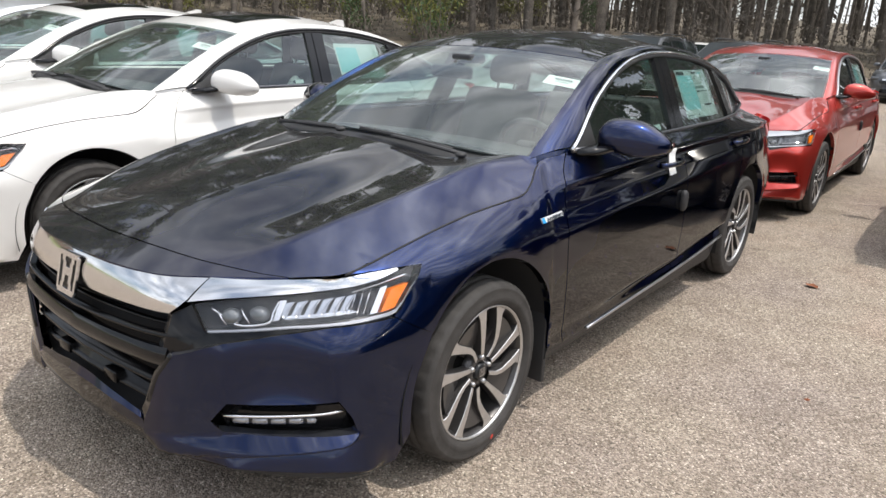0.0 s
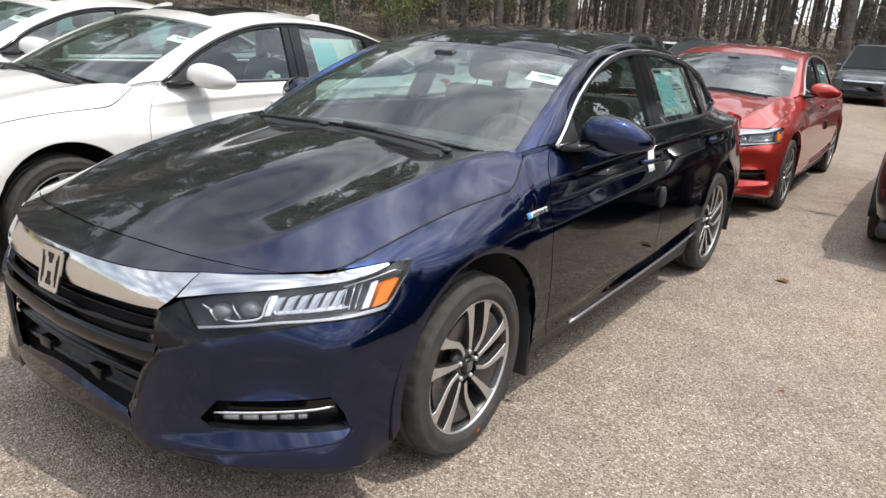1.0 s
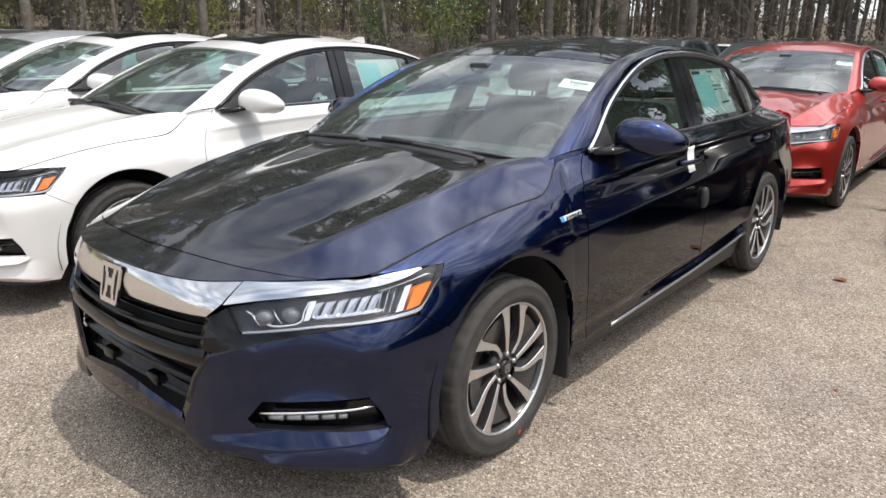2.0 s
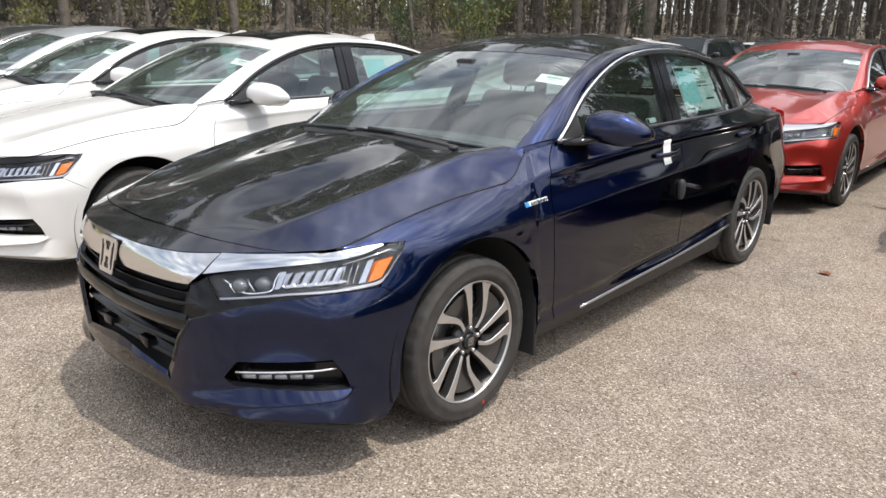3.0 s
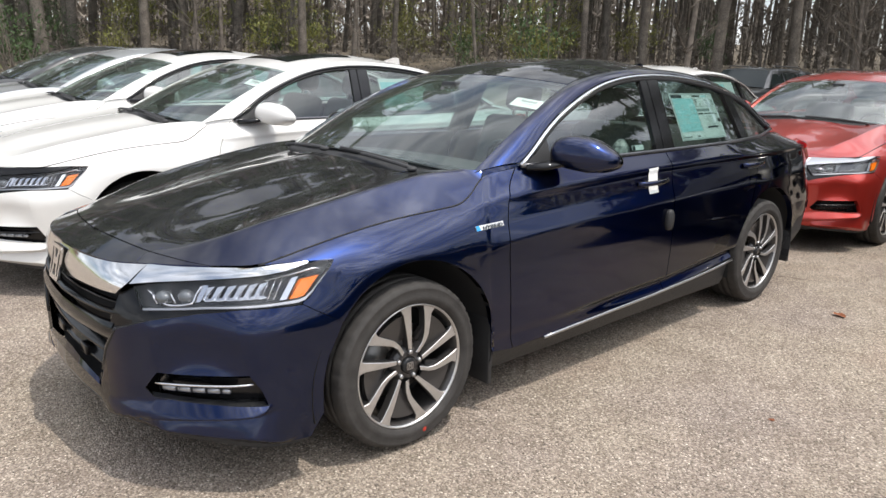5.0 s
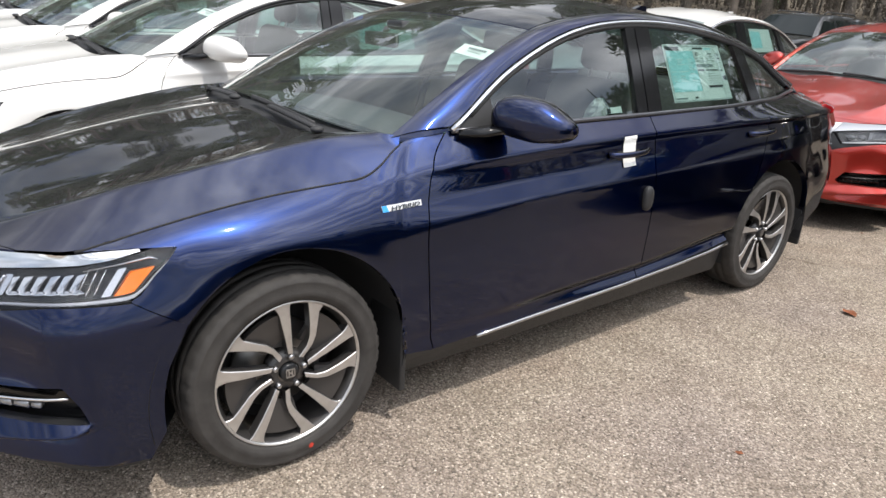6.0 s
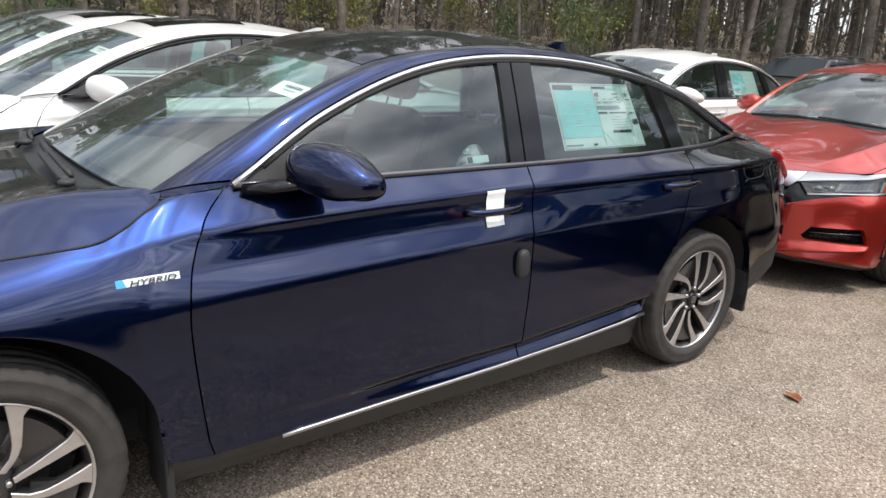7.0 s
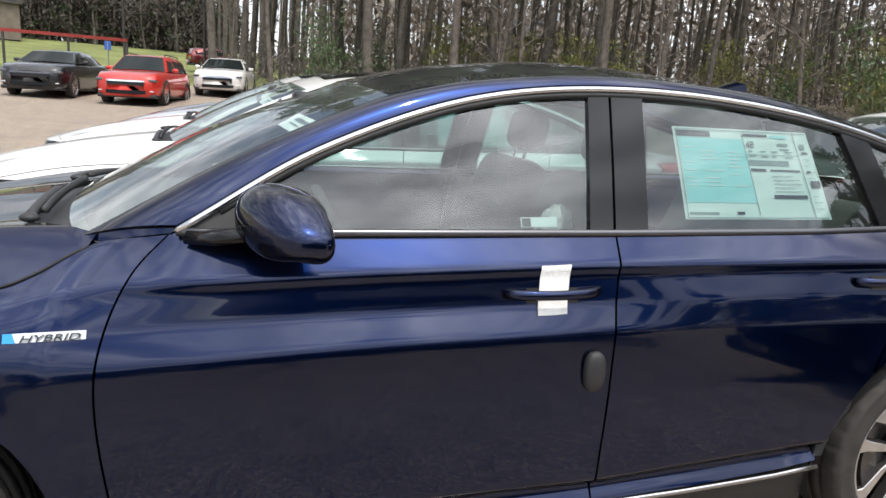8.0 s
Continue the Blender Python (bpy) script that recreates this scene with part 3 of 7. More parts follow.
def build_wheel(parent, x, y, sign, style=0):
    """tyre, rim, five pairs of spokes, hub cap and nuts, outward along y * sign."""
    w = new("wheel")
    w.parent = parent
    w.matrix_local = pose(x, y, HUB_Z) @ (pose(0, 0, 0, 0, 0, 180) if sign < 0 else Matrix())
    prof = [(0.236, -0.095), (0.245, -0.108), (0.275, -0.114), (0.305, -0.106), (0.322, -0.092), (0.327, -0.06), (0.327, -0.052), (0.319, -0.050), (0.319, -0.044), (0.3275, -0.042),
            (0.328, -0.005), (0.319, -0.003), (0.319, 0.003), (0.328, 0.005), (0.3275, 0.042), (0.319, 0.044), (0.319, 0.050), (0.327, 0.052), (0.327, 0.06), (0.322, 0.092),
            (0.316, 0.100), (0.305, 0.106), (0.300, 0.1075), (0.297, 0.106), (0.275, 0.112), (0.262, 0.113), (0.259, 0.111), (0.252, 0.108), (0.246, 0.102), (0.240, 0.092)]
    tv, tf = lathe(prof, 144)
    # grooves across the tread's shoulders, cut into the rubber
    m_ = len(prof)
    for i in range(0, 144, 2):
        for j, (r, h) in enumerate(prof):
            if r > 0.314 and 0.055 < abs(h) < 0.102:
                x_, y_, z_ = tv[i * m_ + j]
                q = 1 - (0.0065 if i % 4 == 0 else 0.0022) / r
                tv[i * m_ + j] = (x_ * q, y_, z_ * q)
    part("tyre", (tv, [tuple(reversed(q)) for q in tf]), M_TYRE, w)
    rim = part("rim", (lambda q: (q[0], [tuple(reversed(f)) for f in q[1]]))(lathe(
        [(0.228, -0.09), (0.222, 0.03), (0.222, 0.070), (0.231, 0.088), (0.237, 0.097), (0.243, 0.097), (0.243, 0.088)], 64)), M_RIMDARK, w)
    part("brake_disc", lathe([(0.05, 0.0), (0.15, 0.0), (0.15, -0.02), (0.05, -0.02)], 40), M_DISC, w)
    part("backing", (lambda q: (q[0], q[1]))(lathe([(0.001, -0.03), (0.203, -0.03)], 40)), M_DARK, w)
    for i in range(5):
        a0 = 98 + 72 * i
        v, f = [], []
        for k in range(9):
            ang = radians(a0 + 36 + (k - 4) / 4 * 20 + 2)
            for r, h in ((0.100, 0.060), (0.150, 0.074), (0.205, 0.083)):
                v.append((r * math.cos(ang), h, r * math.sin(ang)))
        for k in range(8):
            for j in range(2):
                q = k * 3 + j
                f.append((q, q + 3, q + 4, q + 1))
        part("wheel_insert", flange((v, f), 0.02, lambda q: (0, -1, 0)), M_RIMDARK, w)
    # machined spoke faces, in five pairs: a straight one and one that bends in from beside the hub
    straight = ([(0.060, 0.012), (0.100, 0.026), (0.150, 0.045), (0.186, 0.058), (0.202, 0.070), (0.208, 0.082)],
                [(0.060, -0.004), (0.100, 0.006), (0.150, 0.017), (0.190, 0.025), (0.210, 0.028), (0.220, 0.026)])
    bent = ([(0.046, -0.024), (0.080, -0.043), (0.110, -0.048), (0.155, -0.042), (0.195, -0.034), (0.219, -0.028)],
            [(0.044, -0.040), (0.080, -0.060), (0.110, -0.068), (0.155, -0.068), (0.190, -0.068), (0.206, -0.082)])
    for pair in range(5):
        th = radians(82 + 72 * pair)
        cu, su = math.cos(th), math.sin(th)
        for edges in (straight, bent):
            e0, e1 = even(edges[0], 14), even(edges[1], 14)
            v, f = [], []
            for k in range(15):
                a, b = e0[k], e1[k]
                rr = 0.5 * (np.linalg.norm(a) + np.linalg.norm(b))
                dep = 0.076 + 0.017 * math.sin(min(1.0, rr / 0.222) * math.pi * 0.62)
                d_ = (b - a) / np.linalg.norm(b - a)
                for q, h in ((a, dep - 0.036), (a, dep - 0.002), (a + d_ * 0.002, dep), (b - d_ * 0.002, dep), (b, dep - 0.002), (b, dep - 0.036)):
                    u, w_ = q * min(1.0, 0.2215 / np.linalg.norm(q)) * 1.062
                    v.append((-(u * cu - w_ * su), h, u * su + w_ * cu))
            for k in range(14):
                for j in range(5):
                    q = k * 6 + j
                    f.append((q, q + 1, q + 7, q + 6))
            sp = part("spoke", (v, [q for n_, q in enumerate(f) if n_ % 5 in (1, 2, 3)]), M_RIM, w, "", False)
            part("spoke_flank", (v, [q for n_, q in enumerate(f) if n_ % 5 in (0, 4)]), M_RIMDARK, sp, "", False)
    n = 64
    v, f = [], []
    for i in range(n):
        a = 2 * math.pi * i / n
        for r, h in ((0.2330, 0.090), (0.2365, 0.0985), (0.2410, 0.1005), (0.2432, 0.095)):
            v.append((r * math.cos(a), h, r * math.sin(a)))
    for i in range(n):
        for j in range(3):
            a, b = i * 4 + j, ((i + 1) % n) * 4 + j
            f.append((a, b, b + 1, a + 1))
    part("rim_lip", (v, f), M_RIM, w)
    part("hub", (lambda q: (q[0], [tuple(reversed(x)) for x in q[1]]))(lathe([(0.072, 0.045), (0.068, 0.066), (0.050, 0.074), (0.036, 0.076)], 40)), M_RIMDARK, w)
    cap = part("hub_cap", (lambda q: (q[0], [tuple(reversed(x)) for x in q[1]]))(lathe([(0.031, 0.070), (0.030, 0.083), (0.026, 0.087), (0.001, 0.088)], 32)), M_LAMPBLACK, w)
    part("emblem", moved(mask_plate(EMBLEM, 0.030, 0.029, 0.003), pose(0, 0.0875, 0)), M_SATIN, cap, "", False)
    for i in range(5):
        a = radians(98 + 72 * i)
        part("wheel_nut", moved(lathe([(0.010, -0.02), (0.010, 0.008), (0.006, 0.012), (0.001, 0.012)], 6), pose(0.052 * math.cos(a), 0.076, 0.052 * math.sin(a))), M_SATIN, w)
    return w


ROOF = []


def build_sedan(label, strip=M_CHROME):
    car = new("sedan")
    tagged(car, label, "car", "parked cars")
    pm = M_NAVY
    # ---- flanks ----
    front_door_edge = spline([(-0.545, 0.262), (-0.525, 0.35), (-0.495, 0.62), (-0.505, 0.78), (-0.56, 0.92), (-0.645, 1.016)], 6)
    arch_f = arc(0, 40.4, 185.5, n=30)
    bottom = list(arch_f) + [(-0.43, 0.278), (-0.545, 0.262)]
    ahead = [(float(p[0]), float(p[2]) - 0.0016) for p in SEAM if 0.300 < p[0] < 0.536]
    crest = [(0.300, float(seam_at(0.300)[2]) - 0.0016)] + [(float(p[0]), float(p[2]) - 0.0016) for p in SEAM if p[0] < 0.299] + [(-0.56, 1.001), (-0.645, 1.014)]

    def shut3(x):
        z = float(seam_at(x)[2])
        return skin(s_of_x(x, z), z)

    hood_side = spline([(0.645, 0.672), (0.535, 0.758), (0.41, 0.775), (0.28, 0.783), (0, 0.772), (-0.25, 0.757), (-0.40, 0.752), (-0.484, 0.742)], 6)

    inner = line(arch_f[0], (0.308, 0.70), (0.300, 0.782))
    fender = side(bottom, crest, line(*inner, crest[0]), front_door_edge, 56, 64)
    for _ in range(10):
        fender[1:-1, 1:-1, 1] = 0.5 * fender[1:-1, 1:-1, 1] + 0.25 * (fender[1:-1, :-2, 1] + fender[1:-1, 2:, 1])
    low_tip = side(line((0.430, 0.6545), arch_f[0]), line((0.430, 0.660), (0.405, 0.674), (0.36, 0.722), (0.300, 0.782)), line((0.430, 0.6545), (0.430, 0.660)), inner, 14, 20)
    fore = ahead + [crest[0]]
    top_tip = side(line((0.535, 0.779), (0.40, 0.786), (0.300, 0.782)), fore, line((0.535, 0.779), fore[0]), line((0.300, 0.782), crest[0]), 20, 10)
    both("front_fender", flange(weld(merge(outward(fender), outward(low_tip), outward(top_tip)), 0.002), 0.03, into), pm, car)
    g0, g1 = 0.004, 0.004
    fd_left = front_door_edge - np.array((0.005, 0))
    split = spline([(-1.700, float(sill_z(-1.7))), (-1.705, 0.5), (-1.72, 0.8), (-1.745, 1.016)], 6)
    xs = np.linspace(-0.55, -1.70, 14)
    fdoor = side([(x, float(sill_z(x))) for x in xs], [(x, float(belt_z(x)) - 0.001) for x in np.linspace(-0.65, -1.745, 14)], fd_left, split, 34, 72)
    fd = both("front_door", panel(fdoor), pm, car)
    rd_left = split - np.array((0.006, 0))
    arch_r = arc(AXLES[1], 45, 6, n=12)
    rd_right = [(x, z) for x, z in reversed(arch_r)] + [(-2.62, 0.80), (-2.69, 0.95), (-2.735, 1.028)]
    xs = np.linspace(-1.706, arch_r[-1][0], 14)
    rdoor = side([(x, float(sill_z(x))) for x in xs], [(x, float(belt_z(x)) - 0.001) for x in np.linspace(-1.751, -2.735, 12)], rd_left, rd_right, 26, 72)
    rd = both("rear_door", panel(rdoor), pm, car)
    # quarter panel and rear bumper
    q_left = [(-2.552, 0.634), (-2.626, 0.80), (-2.696, 0.95), (-2.741, 1.028)]
    arch_q = arc(AXLES[1], 48, 168, n=24)
    q_top = [(x, float(belt_z(x)) - 0.001) for x in np.linspace(-2.741, -3.815, 18)]
    q_bot = list(arch_q)
    q_right = [arch_q[-1], (-3.35, 0.50), (-3.58, 0.62), (-3.70, 0.735), (-3.80, 0.80), (-3.815, float(belt_z(-3.815)) - 0.001)]
    quarter = side(q_bot, q_top, q_left, q_right, 36, 48)
    both("rear_quarter", panel(quarter), pm, car)
    rb = [(s, z) for s, z in (X(-3.238, 0.407), X(-3.35, 0.495), X(-3.58, 0.615), X(-3.70, 0.730), (14.2, 0.765), (16, 0.765))]
    rbot = [(s, z) for s, z in (X(-3.246, 0.400), (12.1, 0.474), (13.0, 0.52), (13.6, 0.553), (14.4, 0.58), (16, 0.59))]
    rbump = side(rbot, rb, line(rbot[0], rb[0]), line(rbot[-1], rb[-1]), 30, 12, domain="s")
    part("rear_bumper", whole(rbump), pm, car)
    rv = side([X(-3.236, 0.235), (12.36, 0.285), (13.0, 0.345), (13.6, 0.415), (14.4, 0.435), (16, 0.44)], rbot, line(X(-3.236, 0.235), rbot[0]), line((16, 0.44), (16, 0.59)), 30, 6, lift=-0.008, domain="s")
    part("rear_valance", flange(whole(rv), 0.10, into), M_PLASTIC, car)
    # tail panel, boot lid, tail lamps
    tl = side([X(-3.57, 0.940), X(-3.69, 0.855), (14.0, 0.80), (14.4, 0.79), (15.4, 0.80)], [X(-3.56, 0.962), X(-3.70, 0.964), (14.4, 0.945), (15.4, 0.92)], line(X(-3.57, 0.940), X(-3.56, 0.962)), line((15.4, 0.80), (15.4, 0.92)), 24, 8, lift=0.016, domain="s")
    both("tail_lamp", panel(tl, 0.03), M_TAIL, car, "red tail lamp lens")
    tp = side([(13.75, 0.762), (16, 0.762)], [(13.75, 0.98), (16, 1.008)], line((13.75, 0.762), (13.75, 0.98)), line((16, 0.762), (16, 1.008)), 14, 8, lift=-0.004, domain="s")
    part("boot_lid", whole(tp), pm, car)
    ir = INNER_RAIL
    # ---- nose ----
    def nose_x(y):
        p_ = plan_at(0.775)
        return float(np.interp(y, p_[:161, 1], p_[:161, 0])) + 0.004

    def edge_z(y):
        return hood_sheet([(nose_x(y), y)] * 2, [(nose_x(y), y)] * 2, [(nose_x(y), y)] * 2, [(nose_x(y), y)] * 2, 1, 1)[0, 0, 2] - 0.004

    chrome_top = [Y(y, edge_z(y)) for y in np.linspace(0, 0.50, 12)]
    chrome_bot = [Y(y, float(np.interp(y, (0, 0.125, 0.25, 0.438), (0.669, 0.671, 0.671, 0.671)))) for y in np.linspace(0, 0.438, 12)]
    bar = side(chrome_bot, chrome_top, line(chrome_bot[0], chrome_top[0]), line(chrome_bot[-1], Y(0.471, 0.704), chrome_top[-1]), 24, 6, lift=0.002, domain="s")
    n = grid_normals(bar)
    vv = np.linspace(-1, 1, bar.shape[0])[:, None, None]
    bar = bar + n * 0.010 * (1 - vv ** 2)
    b = flange(whole(bar), 0.03, into)
    part("grille_bar", b, strip, car, "broad chrome grille bar")
    # chrome strip over the lamp
    st_top = [Y(y, edge_z(y) + d) for y, d in ((0.505, 0.002), (0.55, -0.001), (0.60, -0.003), (0.645, -0.003))] + [X(0.535, 0.774), X(0.47, 0.778), X(0.39, 0.782)]
    st_bot = [Y(0.474, 0.704), Y(0.56, 0.719), Y(0.651, 0.730), X(0.52, 0.749), X(0.45, 0.763), X(0.388, 0.777)]
    stg = side(st_bot, st_top, line(st_bot[0], st_top[0]), line(st_bot[-1], st_top[-1]), 24, 4, lift=0.008, domain="s")
    lamp_strip = both("lamp_strip", panel(stg, 0.02), strip, car, "chrome strip over the headlamp")
    # headlamp: a black housing, lens, fins, projector and an amber marker
    hl_bot = [Y(0.550, 0.634), Y(0.62, 0.641), Y(0.717, 0.652), X(0.52, 0.659), X(0.43, 0.663), X(0.405, 0.676), X(0.36, 0.722), X(0.304, 0.776)]
    hl_top = [Y(0.490, 0.700), Y(0.56, 0.716), Y(0.651, 0.728), X(0.52, 0.747), X(0.45, 0.761), X(0.392, 0.775), X(0.345, 0.785), X(0.306, 0.784)]
    hb, ht = even(hl_bot, 30), even(hl_top, 30)
    lens_g = side(hb, ht, line(hb[0], ht[0]), line(hb[-1], ht[-1]), 30, 8, lift=0.002, domain="s")
    hsg = np.array([[p_ + into(p_) * 0.036 for p_ in r_] for r_ in lens_g])
    for m in (1, -1):
        k = (lambda q: q) if m > 0 else mirror
        hl = part("headlamp", k(flange(outward(hsg), -0.033, into)), M_LAMPBLACK, car, "clear headlamp with black housing")
        part("lens", k(outward(lens_g)), M_LENS, hl)
        # rim under the lens
        rim = side(hb, hb * 0.91 + ht * 0.09, line(hb[0], hb[0] * 0.91 + ht[0] * 0.09), line(hb[-1], hb[-1] * 0.91 + ht[-1] * 0.09), 30, 2, lift=-0.004, domain="s")
        part("bright_edge", k(panel(rim, 0.02)), M_SATIN, hl)
        for f0 in np.linspace(0.33, 0.60, 6):
            i0, i1 = f0 * 30, f0 * 30 + 2.6
            def pt(u, v, lift):
                i = min(int(u), 29)
                fr = u - i
                a = hb[i] * (1 - fr) + hb[i + 1] * fr
                c = ht[i] * (1 - fr) + ht[i + 1] * fr
                q = a * (1 - v) + c * v
                p = skin(*q)
                return p + into(p) * lift
            fin = np.array([[pt(i0, 0.30, 0.030), pt(i0 + 1.0, 0.33, 0.022)], [pt(i0 + 1.2, 0.74, 0.016), pt(i0 + 2.3, 0.78, 0.010)]])
            fin2 = np.array([[pt(i0, 0.30, 0.030), pt(i0 + 1.6, 0.26, 0.012)], [pt(i0 + 0.1, 0.38, 0.034), pt(i0 + 1.7, 0.34, 0.016)]])
            part("led_fin", k(merge(outward(fin), outward(fin2))), M_LED, hl, "", False)
            hook = [pt(i0 + 2.3, 0.78, 0.008), pt(i0 + 1.5, 0.60, 0.012), pt(i0 + 0.5, 0.36, 0.016), pt(i0 + 0.6, 0.27, 0.014), pt(i0 + 1.9, 0.30, 0.008)]
            part("led_fin_edge", k(sweep(spline(hook, 3), ring(0.0024, 6))), M_LED, hl, "", False)
        blade = np.array([[pt(8.9, 0.22, 0.020), pt(9.7, 0.24, 0.020)], [pt(10.6, 0.84, 0.012), pt(11.5, 0.84, 0.012)]])
        part("chrome_blade", k(panel(blade, 0.006)), M_LED, hl)
        drl = [pt(u, v, 0.008) for u, v in ((2.2, 0.80), (3.4, 0.45), (4.4, 0.20), (6.5, 0.16), (8.3, 0.24), (9.2, 0.52), (10.4, 0.82))]
        part("light_guide", k(sweep(spline(drl, 4), ring(0.0035, 6))), M_LED, hl)
        for u in (3.0, 4.4, 5.8):
            part("light_bar", k(sweep([pt(u, 0.24, 0.006), pt(u - 0.25, 0.5, 0.004), pt(u - 0.1, 0.72, 0.006)], ring(0.0028, 6))), M_LED, hl)
        c = np.array(pt(4.6, 0.45, 0.03))
        ball = ellipsoid((0, 0, 0), (0.030, 0.034, 0.026))
        part("projector", k((moved(ball, Matrix.Translation(Vector(c)))[0], ball[1])), M_PROJECTOR, hl)
        c2 = np.array(pt(8.0, 0.45, 0.035))
        part("projector", k((moved(ball, Matrix.Translation(Vector(c2)))[0], ball[1])), M_PROJECTOR, hl)
        def lp(x, z, lift):
            p_ = skin(s_of_x(x, z), z)
            return p_ + into(p_) * lift
        am = [[lp(0.466, 0.674, 0.006), lp(0.445, 0.676, 0.006), lp(0.420, 0.681, 0.006)], [lp(0.418, 0.731, 0.005), lp(0.390, 0.736, 0.005), lp(0.362, 0.741, 0.005)]]
        part("amber_marker", k(panel(np.array(am), 0.02)), M_AMBER, hl, "amber side marker")
        gl = [[lp(0.495, 0.672, 0.012), lp(0.474, 0.674, 0.010)], [lp(0.445, 0.738, 0.010), lp(0.425, 0.742, 0.008)]]
        part("reflector", k(panel(np.array(gl), 0.02)), M_LED, hl)
        for d in (0.022, 0.040, 0.058):
            part("lens_rib", k(sweep([lp(0.487 + d, 0.676, 0.016), lp(0.448 + d, 0.738, 0.012)], ring(0.0016, 6))), M_LED, hl)
        part("upper_reflector", k(sweep([lp(0.52, 0.733, 0.012), lp(0.43, 0.752, 0.010), lp(0.37, 0.764, 0.008), lp(0.35, 0.758, 0.008)], ring(0.0028, 6))), M_LED, hl)
    # dark band under the lamp
    bz_bot = [Y(0.478, 0.567), Y(0.595, 0.613), Y(0.70, 0.639), Y(0.787, 0.653), X(0.43, 0.6575)]
    band = side(bz_bot, hl_bot[:5], line(bz_bot[0], hl_bot[0]), line(bz_bot[-1], hl_bot[4]), 26, 3, lift=-0.010, domain="s")
    both("lamp_surround", panel(band, 0.02), M_BLACKBAND, car)
    # bumper round the fog lamp
    edge = [Y(0.345, 0.245), Y(0.342, 0.327), Y(0.365, 0.358), Y(0.416, 0.480), Y(0.474, 0.563)]
    ex = even(edge, 12)
    top_c = even([Y(0.474, 0.563), Y(0.595, 0.610), Y(0.70, 0.636), Y(0.787, 0.651), X(0.430, 0.6535)], 30)
    arch_b = [X(x, z) for x, z in arc(0, 40.4, -8, n=14, r=ARCH_R)]
    fog_in_b, fog_in_t, fog_out_b, fog_out_t = Y(0.590, 0.345), Y(0.604, 0.434), X(0.560, 0.332), X(0.611, 0.441)
    fog_apex_in, fog_apex_out = Y(0.562, 0.374), X(0.578, 0.385)
    t0 = top_c[7]
    t1 = top_c[19]
    bot0, bot1, bot2, bot3 = Y(0.345, 0.245), Y(0.585, 0.208), X(0.575, 0.190), X(0.420, 0.180)
    dom = dict(domain="s")
    pieces = [
        side(line(fog_in_t, fog_out_t), top_c[7:20], line(fog_in_t, t0), line(fog_out_t, t1), 24, 20, **dom),
        side(line(ex[6], fog_in_t), top_c[:8], ex[6:], line(fog_in_t, t0), 10, 10, **dom),
        side(line(bot0, bot1), line(ex[6], fog_in_t), ex[:7], line(bot1, fog_in_b, fog_apex_in, fog_in_t), 26, 44, **dom),
        side(line(bot1, bot2), line(fog_in_b, fog_out_b), line(bot1, fog_in_b), line(bot2, fog_out_b), 30, 34, **dom),
        side(line(bot2, bot3), line(fog_out_t, arch_b[5]), line(bot2, fog_out_b, fog_apex_out, fog_out_t), line(bot3, *arch_b[::-1][:9]), 18, 44, **dom),
        side(line(fog_out_t, arch_b[5]), top_c[19:], line(fog_out_t, t1), line(arch_b[5], arch_b[0], top_c[-1]), 10, 10, **dom),
    ]
    # two ledges under the fog lamp, a groove between them; the cheek over it is hollow
    def ledge(sq, z):
        t1 = float(ramp(sq, [(1.8, 0.297), (2.6, 0.326), (3.6, 0.346), (5.3, 0.338)]))
        b1 = float(ramp(sq, [(1.8, 0.244), (2.6, 0.266), (3.9, 0.290), (5.05, 0.306), (5.3, 0.322)]))
        b2 = float(ramp(sq, [(2.3, 0.236), (3.4, 0.230), (4.75, 0.224), (5.5, 0.20)]))
        w1 = float(smooth(1.35, 2.0, sq) * smooth(5.42, 5.10, sq))
        w2 = float(smooth(2.5, 3.3, sq) * smooth(6.0, 5.30, sq))
        return float(np.interp(z, (b2 - 0.03, b2, b1 - 0.012, b1, t1), (-0.006 * w2, 0.026 * w2, -0.006 * w1, 0.028 * w1, 0.0)))
    for i in (2, 3, 4):
        g = pieces[i]
        nn = grid_normals(g)
        for j in range(g.shape[0]):
            for q in range(g.shape[1]):
                if g[j, q, 2] < 0.36:
                    g[j, q] += nn[j, q] * np.array((1, 1, 0.2)) * ledge(s_of_x(g[j, q, 0], g[j, q, 2]), g[j, q, 2])
    g = pieces[0]
    uu, vv = np.linspace(0, 1, g.shape[1])[None, :, None], np.linspace(0, 1, g.shape[0])[:, None, None]
    g -= grid_normals(g) * 0.018 * np.sin(np.pi * uu) * np.sin(np.pi * vv ** 0.8)
    bumper = weld(merge(*[outward(g) for g in pieces]), 0.003)
    both("front_bumper", flange(bumper, 0.03, into), pm, car)
    fogp = side(line(fog_in_b, fog_out_b), line(fog_in_t, fog_out_t), line(fog_in_b, fog_apex_in, fog_in_t), line(fog_out_b, fog_apex_out, fog_out_t), 16, 6, lift=-0.05, domain="s")
    for m in (1, -1):
        k = (lambda q: q) if m > 0 else mirror
        fog = part("fog_lamp", k(flange(outward(fogp), -0.055, into)), M_GLOSSBLACK, car, "fog lamp in a gloss black recess")
        a, bq = np.array(fog_in_b), np.array(fog_out_b)
        mid_in, mid_out = Y(0.598, 0.396), X(0.599, 0.407)
        cs = [skin(*(np.array(mid_in) * (1 - t) + np.array(mid_out) * t)) for t in np.linspace(0, 1, 12)]
        cs = [p + into(p) * (0.002 + 0.02 * max(0, t - 0.8)) for p, t in zip(cs, np.linspace(0, 1, 12))]
